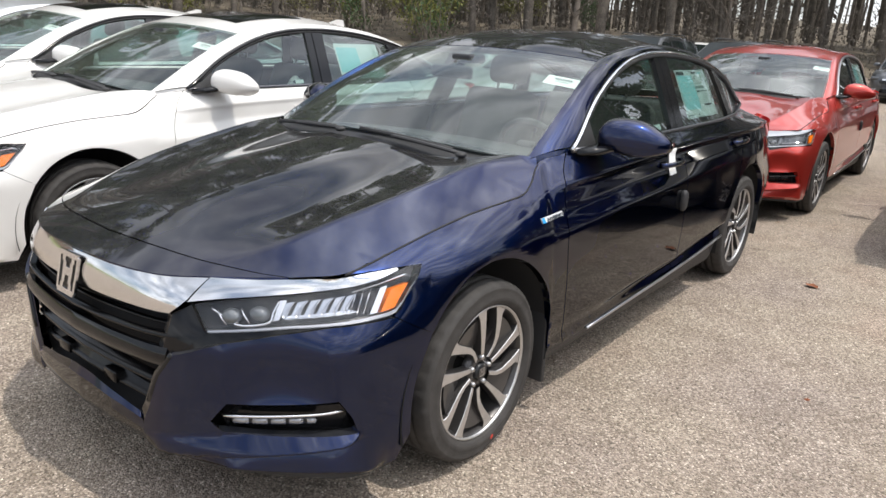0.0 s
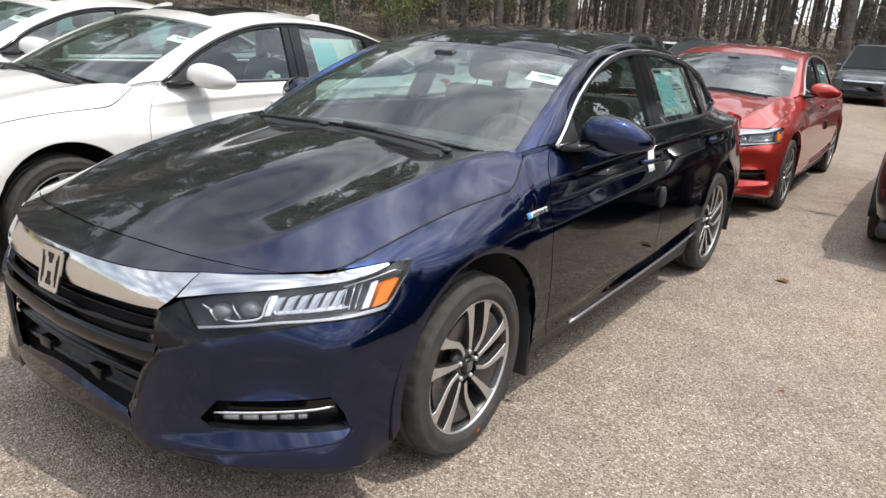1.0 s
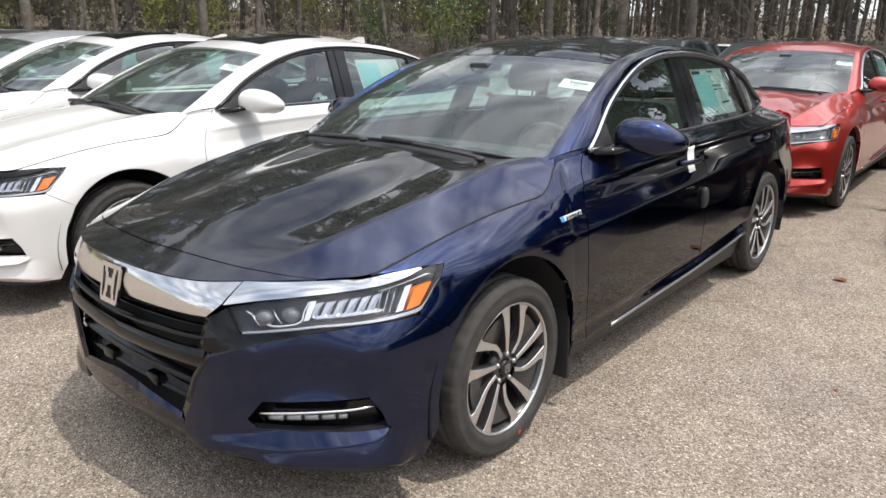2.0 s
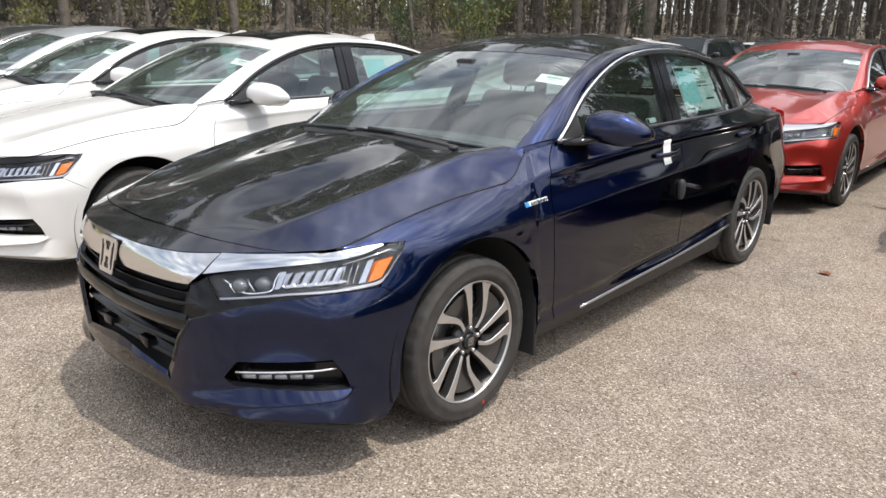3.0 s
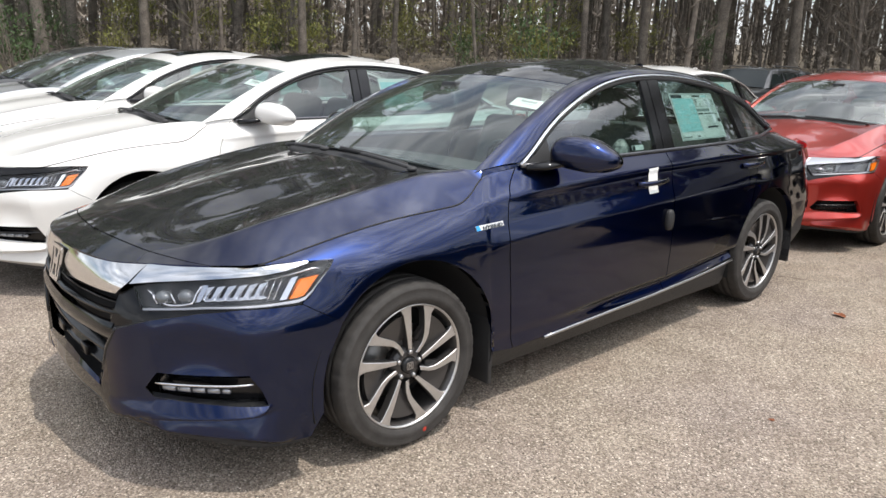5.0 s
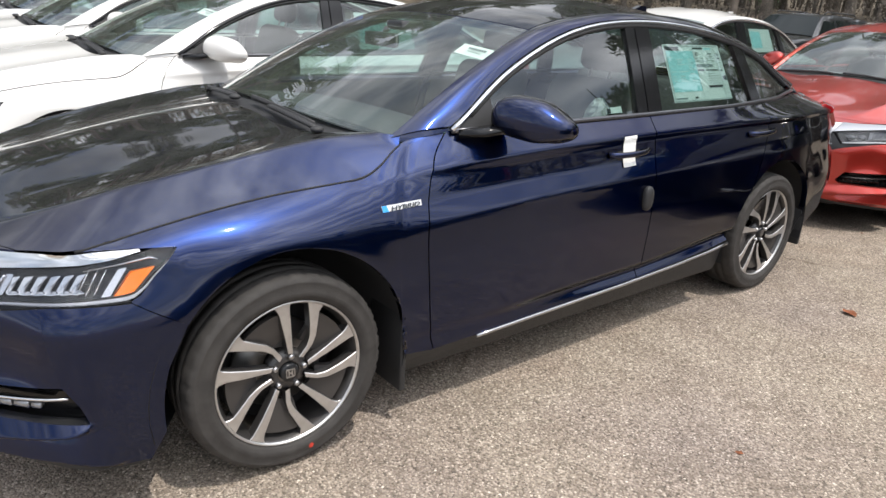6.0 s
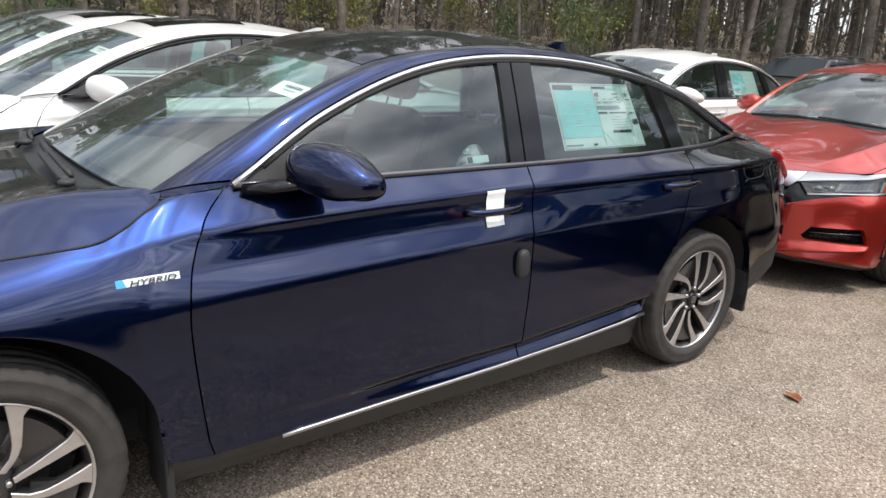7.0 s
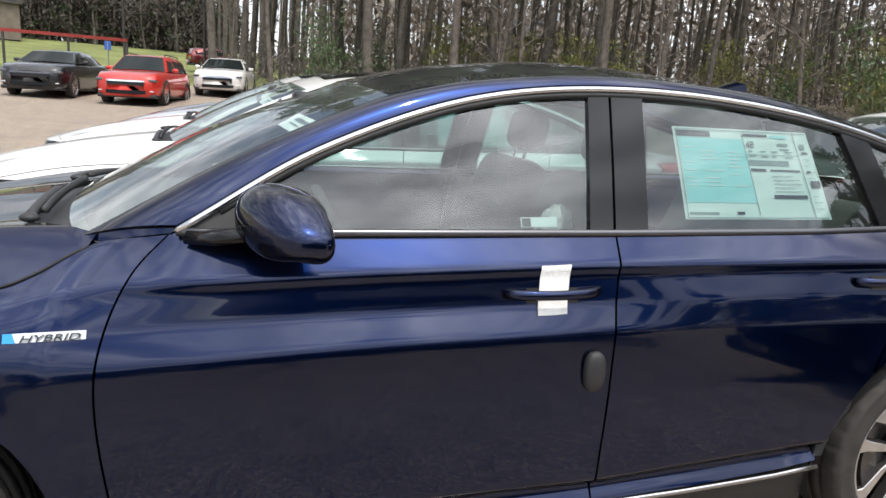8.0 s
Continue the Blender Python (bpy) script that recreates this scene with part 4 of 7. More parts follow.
        part("fog_strip", k(sweep(cs, ring(0.0052, 8, 0.0045))), strip if strip is M_CHROME else M_PLASTIC, fog, "chrome strip across the fog lamp")
        ls = [skin(*(np.array(Y(0.627, 0.377)) * (1 - t) + np.array(X(0.655, 0.379)) * t)) for t in np.linspace(0, 1, 10)]
        fl = [p + into(p) * 0.018 for p in ls]
        for a_ in range(0, 9, 2):
            part("fog_lens", k(sweep([fl[a_], fl[a_ + 1], fl[a_ + 1] * 0.4 + fl[min(a_ + 2, 9)] * 0.6], ring(0.010, 8, 0.011))), M_FOGLENS, fog)
        part("fog_bezel", k(sweep([p + into(p) * 0.026 for p in ls], ring(0.012, 8, 0.014))), M_LAMPBLACK, fog)
    # grille: dark backing, bars and the lower intake
    ge_top = even(chrome_bot, 20)
    low = even([Y(0, 0.357), Y(0.09, 0.354), Y(0.25, 0.339), Y(0.342, 0.327)], 20)
    edge_g = line(Y(0.342, 0.327), Y(0.365, 0.358), Y(0.416, 0.48), Y(0.474, 0.563), Y(0.438, 0.670))
    lip_low = even([Y(0, 0.262), Y(0.09, 0.259), Y(0.345, 0.245)], 20)
    lip = side(lip_low, low, line(lip_low[0], low[0]), line(lip_low[-1], low[-1]), 20, 8, domain="s")
    part("bumper_lip", flange(whole(lip), 0.03, into), pm, car)
    back = side(low, ge_top, line(low[0], ge_top[0]), edge_g, 20, 14, lift=-0.07, domain="s")
    back[:, 0, 1] = 0.0
    grille = part("grille", flange(whole(back), -0.066, into), M_DARK, car, "black front grille with horizontal bars")

    def strip_bar(name, z_c, hh, y_end, lift, material, z_end=None, parent=grille):
        z_e = z_c if z_end is None else z_end
        b_ = [Y(y, z_c + (z_e - z_c) * (y / y_end) ** 2 - hh) for y in np.linspace(0, y_end, 16)]
        t_ = [Y(y, z_c + (z_e - z_c) * (y / y_end) ** 2 + hh) for y in np.linspace(0, y_end, 16)]
        g = side(b_, t_, line(b_[0], t_[0]), line(b_[-1], t_[-1]), 18, 4, lift=lift, domain="s")
        vq = np.linspace(-1, 1, g.shape[0])[:, None, None]
        g = g + grid_normals(g) * 0.012 * (1 - vq ** 2)
        g[:, 0, 1] = 0.0
        return part(name, flange(whole(g), 0.04, into), material, parent)

    strip_bar("grille_band", 0.535, 0.030, 0.448, -0.012, M_BLACKBAND, 0.545)
    strip_bar("grille_slat", 0.595, 0.010, 0.474, -0.022, M_GRILLE, 0.612)
    strip_bar("grille_slat", 0.632, 0.006, 0.458, -0.040, M_GRILLE, 0.645)
    strip_bar("intake_slat", 0.452, 0.011, 0.396, -0.036, M_GRILLE, 0.448)
    strip_bar("intake_slat", 0.392, 0.010, 0.366, -0.042, M_GRILLE, 0.380)
    for yy in (0.15, -0.15):
        p = skin(*Y(abs(yy), 0.43))
        part("plate_bracket", box(p[0] - 0.06, p[0] - 0.022, yy - 0.035, yy + 0.035, 0.380, 0.418, 0.006), M_GRILLE, grille)
    part("radiator", box(0.52, 0.79, -0.50, 0.50, 0.22, 0.72, 0.02), M_DARK, grille)
    gf = side(line(Y(0.425, 0.552), Y(0.476, 0.567)), line(Y(0.440, 0.674), Y(0.484, 0.702)), line(Y(0.425, 0.552), Y(0.440, 0.674)), line(Y(0.476, 0.567), Y(0.553, 0.632), Y(0.484, 0.702)), 8, 10, lift=-0.012, domain="s")
    both("grille_corner", panel(gf, 0.03), M_BLACKBAND, car)
    sur = [skin(*q) + np.array((-0.004, -0.010, 0)) for q in ex]
    both("grille_surround", sweep(sur[4:], ring(0.008, 8, 0.010)), M_GLOSSBLACK, car)
    # chin
    chin_t = even([Y(0, 0.259), Y(0.25, 0.249), Y(0.345, 0.243), Y(0.585, 0.206), X(0.575, 0.188), X(0.424, 0.179)], 30)
    chin_b = even([Y(0, 0.218), Y(0.25, 0.214), Y(0.345, 0.210), Y(0.585, 0.184), X(0.575, 0.168), X(0.424, 0.162)], 30)
    chin = side(chin_b, chin_t, line(chin_b[0], chin_t[0]), line(chin_b[-1], chin_t[-1]), 30, 4, lift=-0.012, domain="s")
    part("chin_spoiler", flange(whole(chin), 0.03, into), M_PLASTIC, car)
    tray = coons([(0.2, 0, 0.203), (0.2, 0.5, 0.203), (0.2, 0.56, 0.203)], chin[0] + np.array((0, 0, 0.002)), line((0.2, 0, 0.203), tuple(chin[0][0])), line((0.2, 0.56, 0.203), tuple(chin[0][-1])), 20, 6)
    part("undertray", whole(tray), M_DARK, car)
    # emblem on the bar
    def on_bar(vf, lift):
        return [(float(skin(*Y(0.0, 0.697 + z))[0]) + lift + y, -x * (1 + 1.1 * z), 0.697 + z) for x, y, z in vf[0]], vf[1]
    emblem = part("front_emblem", on_bar(mask_plate(EMBLEM, 0.120, 0.126, 0.006), 0.014), M_CHROME, car, "chrome upright emblem", False)
    part("emblem_back", on_bar(mask_plate(["#" * 6] * 6, 0.110, 0.118, 0.008), 0.0078), M_GRILLE, emblem, "", False)
    # ---- bonnet and the strip ahead of it ----
    shut = spline([(0.815, 0), (0.80, 0.2), (0.765, 0.40), (0.705, 0.57), (0.650, 0.668)], 8)
    ys = np.linspace(0, 0.640, 18)
    nose = hood_sheet([(nose_x(y), y) for y in ys], shut, line((nose_x(0), 0), (0.815, 0)), line((nose_x(0.64), 0.64), (0.650, 0.668)), 26, 6)
    part("bonnet_front_panel", flange(whole(nose), 0.02, lambda q: (0, 0, -1)), pm, car)
    shut2 = shut + np.array((-0.005, 0))
    cowl = spline([(-0.235, 0), (-0.245, 0.3), (-0.30, 0.52), (-0.39, 0.66), (-0.484, 0.742)], 8)
    bon = hood_sheet(shut2, cowl, line((0.81, 0), (-0.235, 0)), hood_side, 96, 72)
    # the band outside the crease runs straight down to the seam
    for row in bon:
        e = row[-1].copy()
        if -0.480 < e[0] < 0.45:
            d = shut3(e[0]) - e
            for p in row:
                yc = float(HOOD_CREASE(p[0]))
                p += d * float(np.clip((p[1] - yc) / (e[1] - yc), 0, 1)) ** 1.15
    both("bonnet_seam", sweep([shut3(x) + np.array((0, 0.0008, -0.0008)) for x in np.linspace(0.53, -0.47, 70)], ring(0.0034, 6)), M_DARK, car)
    part("bonnet", flange(whole(bon), 0.02, into), pm, car, "long creased bonnet")
    # cowl tray and wipers
    cg = coons([(x - 0.004, y, hood_z(x, y) - 0.022) for x, y in cowl], [(x, y * 0.985, z - 0.012) for x, y, z in spline([(-0.40, 0, 1.045), (-0.41, 0.3, 1.038), (-0.43, 0.55, 1.018), (-0.46, 0.735, 0.985)], 6)],
               line((-0.239, 0, hood_z(-0.24, 0) - 0.022), (-0.40, 0, 1.033)), line((-0.488, 0.742, hood_z(-0.484, 0.742) - 0.022), (-0.46, 0.724, 0.973)), 20, 4)
    part("cowl_tray", whole(cg), M_PLASTIC, car)
    for yy0, yy1 in ((0.53, -0.02), (-0.10, -0.60)):
        def wp(t, up, ahead=0.0):
            y = yy0 + (yy1 - yy0) * t
            x = -0.262 - 0.030 * (abs(y) / 0.55) ** 2 - 0.020 * t + ahead
            return (x, y, 1.022 - 0.030 * (abs(y) / 0.55) ** 2 + 0.004 * t + up)
        wip = part("wiper", sweep([wp(t, 0.012) for t in np.linspace(0, 0.62, 9)], [(-0.014, -0.004), (0.014, -0.004), (0.010, 0.006), (-0.010, 0.006)]), M_PLASTIC, car)
        part("wiper_blade", sweep([wp(t, 0.010, -0.022) for t in np.linspace(0.10, 1.0, 10)], [(-0.010, -0.006), (0.010, -0.006), (0.004, 0.010), (-0.004, 0.010)]), M_PLASTIC, wip)
        part("wiper_pivot", (lambda q: (moved(q, Matrix.Translation(wp(0, 0.008)))[0], q[1]))(ellipsoid((0, 0, 0), (0.024, 0.022, 0.012), 12, 8)), M_PLASTIC, wip)
    # ---- glasshouse ----
    ws_base = spline([(-0.33, 0, 1.030), (-0.345, 0.3, 1.025), (-0.385, 0.55, 1.008), (-0.44, 0.725, 0.992)], 6)
    ws_top = spline([(-1.095, 0, 1.382), (-1.105, 0.25, 1.376), (-1.14, 0.48, 1.360), (-1.17, 0.605, 1.345)], 6)
    rail = [p for p in ir if -1.171 <= p[0]]
    centre = spline([(-0.33, 0, 1.030), (-0.70, 0, 1.224), (-1.095, 0, 1.382)], 8)
    ws = coons(ws_base, ws_top, centre, rail, 16, 16)
    part("windscreen", whole(ws), M_GLASS, car, "clear windscreen").visible_shadow = False
    # black band round the windscreen
    fr = coons(ws_base, [tuple(np.array(a) * 0.96 + np.array(c) * 0.04) for a, c in zip(ws_base, even(ws_top, len(ws_base) - 1))],
               line(ws_base[0], np.array(ws_base[0]) * 0.96 + np.array(ws_top[0]) * 0.04), line(ws_base[-1], np.array(ws_base[-1]) * 0.96 + np.array(ws_top[-1]) * 0.04), 16, 2)
    fr = fr + np.array((0, 0, -0.004))
    part("windscreen_band", whole(fr), M_GLOSSBLACK, car)
    rf_c = spline([(-1.095, 0, 1.384), (-1.35, 0, 1.444), (-1.75, 0, 1.474), (-2.1, 0, 1.464), (-2.48, 0, 1.424)], 8)
    rf_front = ws_top + np.array((0, 0, 0.002))
    rail_roof = [p for p in ir if -2.42 <= p[0] <= -1.165]
    rg_top = spline([(-2.48, 0, 1.424), (-2.47, 0.25, 1.416), (-2.44, 0.45, 1.392), (rail_roof[-1][0], rail_roof[-1][1], rail_roof[-1][2])], 6)
    roof = coons(rf_c, rail_roof, rf_front, rg_top, 24, 14)
    roof[..., 2] += 0.016 * np.sin(np.pi * np.linspace(0, 1, roof.shape[0]))[:, None] * np.sin(np.pi * np.linspace(0, 1, roof.shape[1]))[None, :]
    part("roof", flange(whole(roof), 0.015, lambda q: (0, 0, -1)), pm, car)
    ROOF.clear()
    ROOF.append(roof)
    hl_ = roof + np.array((0, 0, -0.035))
    part("headliner", whole(hl_), M_LINER, car)
    rg_bot = spline([(-3.45, 0, 1.095), (-3.45, 0.3, 1.088), (-3.42, 0.575, 1.072)], 8)
    rail_rg = [p for p in ir if p[0] <= rail_roof[-1][0] + 1e-6]
    rg = coons(rg_top, rg_bot, spline([(-2.48, 0, 1.424), (-2.95, 0, 1.285), (-3.45, 0, 1.095)], 8), rail_rg, 16, 14)
    part("rear_window", whole(rg), M_PRIVACY, car, "tinted rear window").visible_shadow = False
    # roof rail, pillars: between the side glass and the inner rail
    outer = [(x, cabin_y(x, z + 0.012), z + 0.012) for x, z in DLO_TOP]
    rail_g = coons(outer, ir, line(outer[0], ir[0]), line(outer[-1], ir[-1]), 60, 6)
    nn = grid_normals(rail_g)
    vq = np.linspace(-1, 1, rail_g.shape[0])[:, None, None]
    rail_g = rail_g + nn * 0.014 * (1 - vq ** 2)
    both("roof_rail", flange(outward(rail_g), 0.02, into), pm, car)
    # base of the pillar between bonnet and door
    pil = coons([(-0.49, 0.744, 0.984), (-0.57, 0.768, 1.001), (-0.645, 0.787, 1.013)], [(-0.44, 0.725, 0.992), (-0.52, 0.745, 1.012), (-0.66, 0.79, 1.026)], line((-0.49, 0.744, 0.984), (-0.44, 0.725, 0.992)), line((-0.645, 0.787, 1.013), (-0.66, 0.79, 1.026)), 6, 3)
    both("pillar_base", outward(pil), pm, car)
    # boot deck
    deck_c = spline([(-3.455, 0, 1.092), (-3.65, 0, 1.060), (-3.93, 0, 1.012)], 6)
    belt_r = [tuple(skin(s_of_x(x, float(belt_z(x)) - 0.001), float(belt_z(x)) - 0.001)) for x in np.linspace(-3.33, -3.815, 10)]
    de = [belt_r[-1]] + [tuple(skin(s, 0.985 + 0.027 * smooth(14.1, 16, s))) for s in np.linspace(14.1, 16, 10)]
    deck = coons(deck_c, belt_r, [(-3.455, 0, 1.092), (-3.45, 0.3, 1.084), (-3.42, 0.575, 1.068), (-3.33, 0.635, 1.050)], list(reversed(de)), 14, 14)
    part("boot_deck", whole(deck), pm, car)
    cp = coons([(x, float(belt_y(x)) - 0.002, float(belt_z(x))) for x in np.linspace(-3.05, -3.36, 6)], [tuple(p) for p in ir if p[0] < -2.95], line((-3.05, belt_y(-3.05), belt_z(-3.05)), tuple([p for p in ir if p[0] < -2.95][0])), line((-3.36, belt_y(-3.36), belt_z(-3.36)), tuple(ir[-1])), 8, 6)
    both("rear_pillar", outward(cp + np.array((0, -0.004, 0))), pm, car)
    # side windows: front door, rear door, quarter
    b_top, b_bot = -1.78, -1.70
    def glass_pane(x0b, x1b, x0t, x1t, lift=-0.012):
        bl = [(x, belt_line(x) + 0.004) for x in np.linspace(x0b, x1b, 10)]
        tl_ = [(x, dlo(x) - 0.012) for x in np.linspace(x0t, x1t, 20)]
        return cabin_side(bl, tl_, line(bl[0], tl_[0]), line(bl[-1], tl_[-1]), 16, 12, lift)
    for d, x0b, x1b, x0t, x1t, gm in ((fd, -0.70, -1.70, -0.70, -1.735, M_SIDEGLASS), (rd, -1.83, -2.655, -1.865, -2.56, M_SIDEGLASS)):
        for o, k in ((d[0], lambda q: q), (d[1], mirror)):
            part("window", k(outward(glass_pane(x0b, x1b, x0t, x1t))), gm, o, "clear tinted side window").visible_shadow = False
    qp = glass_pane(-2.73, -3.20, -2.63, -3.20)
    for o in both("quarter_window", outward(qp), M_PRIVACY, car, "dark quarter window"):
        o.visible_shadow = False
    # black pillar covers and frames
    def strip_between(xb0, xb1, xt0, xt1, lift):
        bl = [(x, belt_line(x)) for x in np.linspace(xb0, xb1, 4)]
        tl_ = [(x, dlo(x) - 0.004) for x in np.linspace(xt0, xt1, 4)]
        return cabin_side(bl, tl_, line(bl[0], tl_[0]), line(bl[-1], tl_[-1]), 3, 10, lift)
    for nm, a in (("door_pillar", (-1.675, -1.742, -1.715, -1.776)), ("door_pillar", (-1.750, -1.845, -1.784, -1.880)), ("quarter_divider", (-2.645, -2.755, -2.545, -2.655))):
        both(nm, flange(outward(strip_between(*a, 0.0)), 0.03, into), M_GLOSSBLACK, car)
    # mirror sail
    sail = cabin_side([(-0.66, 1.018), (-0.86, 1.018)], [(-0.67, 1.022), (-0.86, dlo(-0.86) - 0.012)], line((-0.66, 1.018), (-0.67, 1.022)), line((-0.86, 1.018), (-0.86, dlo(-0.86) - 0.012)), 6, 6, -0.002)
    both("mirror_sail", outward(sail), M_PLASTIC, car)
    # bright trim over and under the glass
    tp_ = [np.array((x, cabin_y(x, z) + 0.004, z)) for x, z in even(DLO_TOP, 60)]
    both("window_trim", sweep(tp_, ring(0.010, 8, 0.009)), M_CHROME, car, "chrome window surround")
    bt = [np.array((x, cabin_y(x, z) + 0.004, z)) for x, z in even(DLO_BOTTOM, 40)]
    both("belt_moulding", sweep(bt, ring(0.008, 8, 0.010)), M_DARKTRIM, car)
    inner_frame = [np.array((x, cabin_y(x, z - 0.016) - 0.004, z - 0.016)) for x, z in even(DLO_TOP[3:-2], 50)]
    both("window_seal", sweep(inner_frame, ring(0.009, 6, 0.010)), M_PLASTIC, car)
    # sill: bright strip and black rocker
    sx = np.linspace(-0.75, -2.416, 24)
    rk_top = [(x, float(sill_z(x)) - 0.006) for x in sx]
    sp = [skin(s_of_x(x, z), z) + np.array((0, 0.006, 0)) for x, z in rk_top]
    both("sill_strip", sweep(sp, ring(0.0055, 6, 0.0075)), M_SATIN, car, "bright strip along the sill")
    rt = [(-0.43, 0.274), (-0.545, 0.258)] + [(x, z - 0.004) for x, z in rk_top]
    rbm = [(-0.43, 0.17)] + [(-0.545, 0.165)] + [(x, 0.165 + 0.02 * i / 23) for i, x in enumerate(sx)]
    rocker = side(rbm, rt, line(rbm[0], rt[0]), line(rbm[-1], rt[-1]), 30, 5, lift=-0.004)
    both("rocker_panel", flange(outward(rocker), 0.06, into), M_PLASTIC, car)
    # mud flaps
    for xm, zt_, fl in ((-0.405, 0.43, 0.13), (-3.245, 0.38, 0.19)):
        both("mud_flap", box(xm - 0.03, xm - 0.006, 0.70, 0.895, fl, zt_, 0.006), M_PLASTIC, car)
    # wheel housings, floor, wheels
    for ax in AXLES:
        v, f = [], []
        ang = np.linspace(-12, 192, 26)
        for a in ang:
            for yy in (0.55, 0.90):
                r = ARCH_R + 0.006
                v.append((ax + r * math.cos(radians(a)), yy, HUB_Z - 0.008 + r * math.sin(radians(a))))
        for i in range(25):
            f.append((2 * i, 2 * i + 1, 2 * i + 3, 2 * i + 2))
        k0 = len(v)
        v.append((ax, 0.55, HUB_Z))
        for i in range(25):
            f.append((2 * i, 2 * i + 2, k0))
        both("wheel_housing", (v, f), M_DARK, car)
        for sg in (1, -1):
            build_wheel(car, ax, (0.790 if ax else 0.800) * sg, sg)
    part("underbody", box(-3.75, 0.80, -0.56, 0.56, 0.17, 0.30, 0.03), M_DARK, car)
    part("floor_pan", merge(box(-2.42, -0.42, -0.82, 0.82, 0.19, 0.27, 0.02)), M_DARK, car)
    # ---- doors: handles, mirror ----
    for o, xh, zh in ((fd, -1.552, 0.880), (rd, -2.600, 0.898)):
        for ob, k in ((o[0], lambda q: q), (o[1], mirror)):
            pth = []
            for t in np.linspace(0, 1, 11):
                x = xh + 0.126 - 0.252 * t
                base = skin(s_of_x(x, zh), zh)
                pth.append(base + np.array((0, 0.004 + 0.034 * math.sin(math.pi * t) ** 0.5, 0.004 * t)))
            part("handle", k(sweep(pth, ring(0.009, 8, 0.013))), pm, ob)
            # a dark patch on the skin gives the shade of the cup behind the handle
            cup = side([(xh + 0.07, zh - 0.026), (xh - 0.07, zh - 0.026)], [(xh + 0.07, zh + 0.012), (xh - 0.07, zh + 0.012)], line((xh + 0.07, zh - 0.026), (xh + 0.07, zh + 0.012)), line((xh - 0.07, zh - 0.026), (xh - 0.07, zh + 0.012)), 6, 4, lift=0.002)
            part("handle_recess", k(outward(cup)), M_DARK, ob)
    for ob, k in ((fd[0], lambda q: q), (fd[1], mirror)):
        foot = sweep([(-0.70, 0.785, 1.008), (-0.77, 0.835, 1.014), (-0.85, 0.885, 1.034)], [(-0.040, -0.014), (0.040, -0.014), (0.046, 0.0), (0.03, 0.015), (-0.03, 0.015), (-0.046, 0.0)])
        mir = part("mirror", k(foot), M_BLACKBAND, ob, "door mirror with painted cap")
        cap = ellipsoid((0, 0, 0), (1, 1, 1), 32, 22, 0.85)
        cv = []
        for x, y, z in cap[0]:
            out = float(smooth(0.15, 1.0, y))
            xb = x if x > 0 else -(1 - (1 - abs(x)) ** 2.4) * 0.95
            xx = -0.890 + 0.080 * xb * (1 - 0.18 * y) - 0.045 * y
            yy = 0.956 + 0.136 * y
            if z > -0.12:
                zz = 1.046 + 0.084 * (z + 0.12) * (1 - 0.20 * y) * (1 - 0.25 * out) - 0.004 * y
            else:
                # below its edge the housing turns in and is flat underneath
                d = 1 - (1 - (-0.12 - z) / 0.88) ** 1.7
                zz = 1.046 - 0.056 * d * (0.88 + 0.22 * y) * (1 - 0.45 * out) - 0.004 * y
                xx = -0.890 - 0.045 * y + (xx + 0.890 + 0.045 * y) * (1 - 0.10 * d)
            cv.append((xx, yy, zz + 0.010 * min(xb, 0)))
        up_f = [q for q in cap[1] if np.mean([cap[0][i][2] for i in q]) > -0.12]
        lo_f = [q for q in cap[1] if np.mean([cap[0][i][2] for i in q]) <= -0.12]
        part("mirror_cap", k((cv, up_f)), pm, mir)
        part("mirror_underside", k((cv, lo_f)), pm, mir)
    # fin on the roof
    fin_pts = [(-2.46, 0.024, 1.405), (-2.55, 0.020, 1.440), (-2.64, 0.014, 1.468), (-2.69, 0.010, 1.466), (-2.71, 0.022, 1.345)]
    finv = [(x, y, z) for x, y, z in fin_pts] + [(x, -y, z) for x, y, z in fin_pts]
    part("roof_fin", (finv, [(0, 1, 6, 5), (1, 2, 7, 6), (2, 3, 8, 7), (3, 4, 9, 8), (4, 3, 2, 1, 0), (5, 6, 7, 8, 9)]), pm, car, "shark-fin aerial", False)
    # ---- cabin ----
    dash_prof = [(-0.40, 0.985), (-0.62, 0.990), (-0.92, 0.965), (-0.99, 0.90), (-0.97, 0.70), (-0.80, 0.55)]
    dv = [(x, y, z - 0.02 * (y / 0.7) ** 2) for y in np.linspace(-0.70, 0.70, 9) for x, z in dash_prof]
    df = [(j * 6 + i, j * 6 + i + 1, (j + 1) * 6 + i + 1, (j + 1) * 6 + i) for j in range(8) for i in range(5)]
    part("dashboard", (dv, df), M_TRIM, car)
    wm = pose(-1.08, 0.37, 0.90, 0, -65, 0)
    tor = []
    tf_ = []
    for i in range(28):
        a = 2 * math.pi * i / 28
        for j in range(8):
            b_ = 2 * math.pi * j / 8
            r = 0.182 + 0.015 * math.cos(b_)
            tor.append(tuple(wm @ Vector((r * math.cos(a), r * math.sin(a), 0.015 * math.sin(b_)))))
            tf_.append((i * 8 + j, ((i + 1) % 28) * 8 + j, ((i + 1) % 28) * 8 + (j + 1) % 8, i * 8 + (j + 1) % 8))
    sw = part("steering_wheel", (tor, tf_), M_TRIM, car)
    part("steering_hub", moved(merge(box(-0.07, 0.07, -0.08, 0.08, -0.03, 0.02, 0.02), box(-0.02, 0.02, -0.17, 0.17, -0.012, 0.008, 0.006)), wm), M_TRIM, sw)
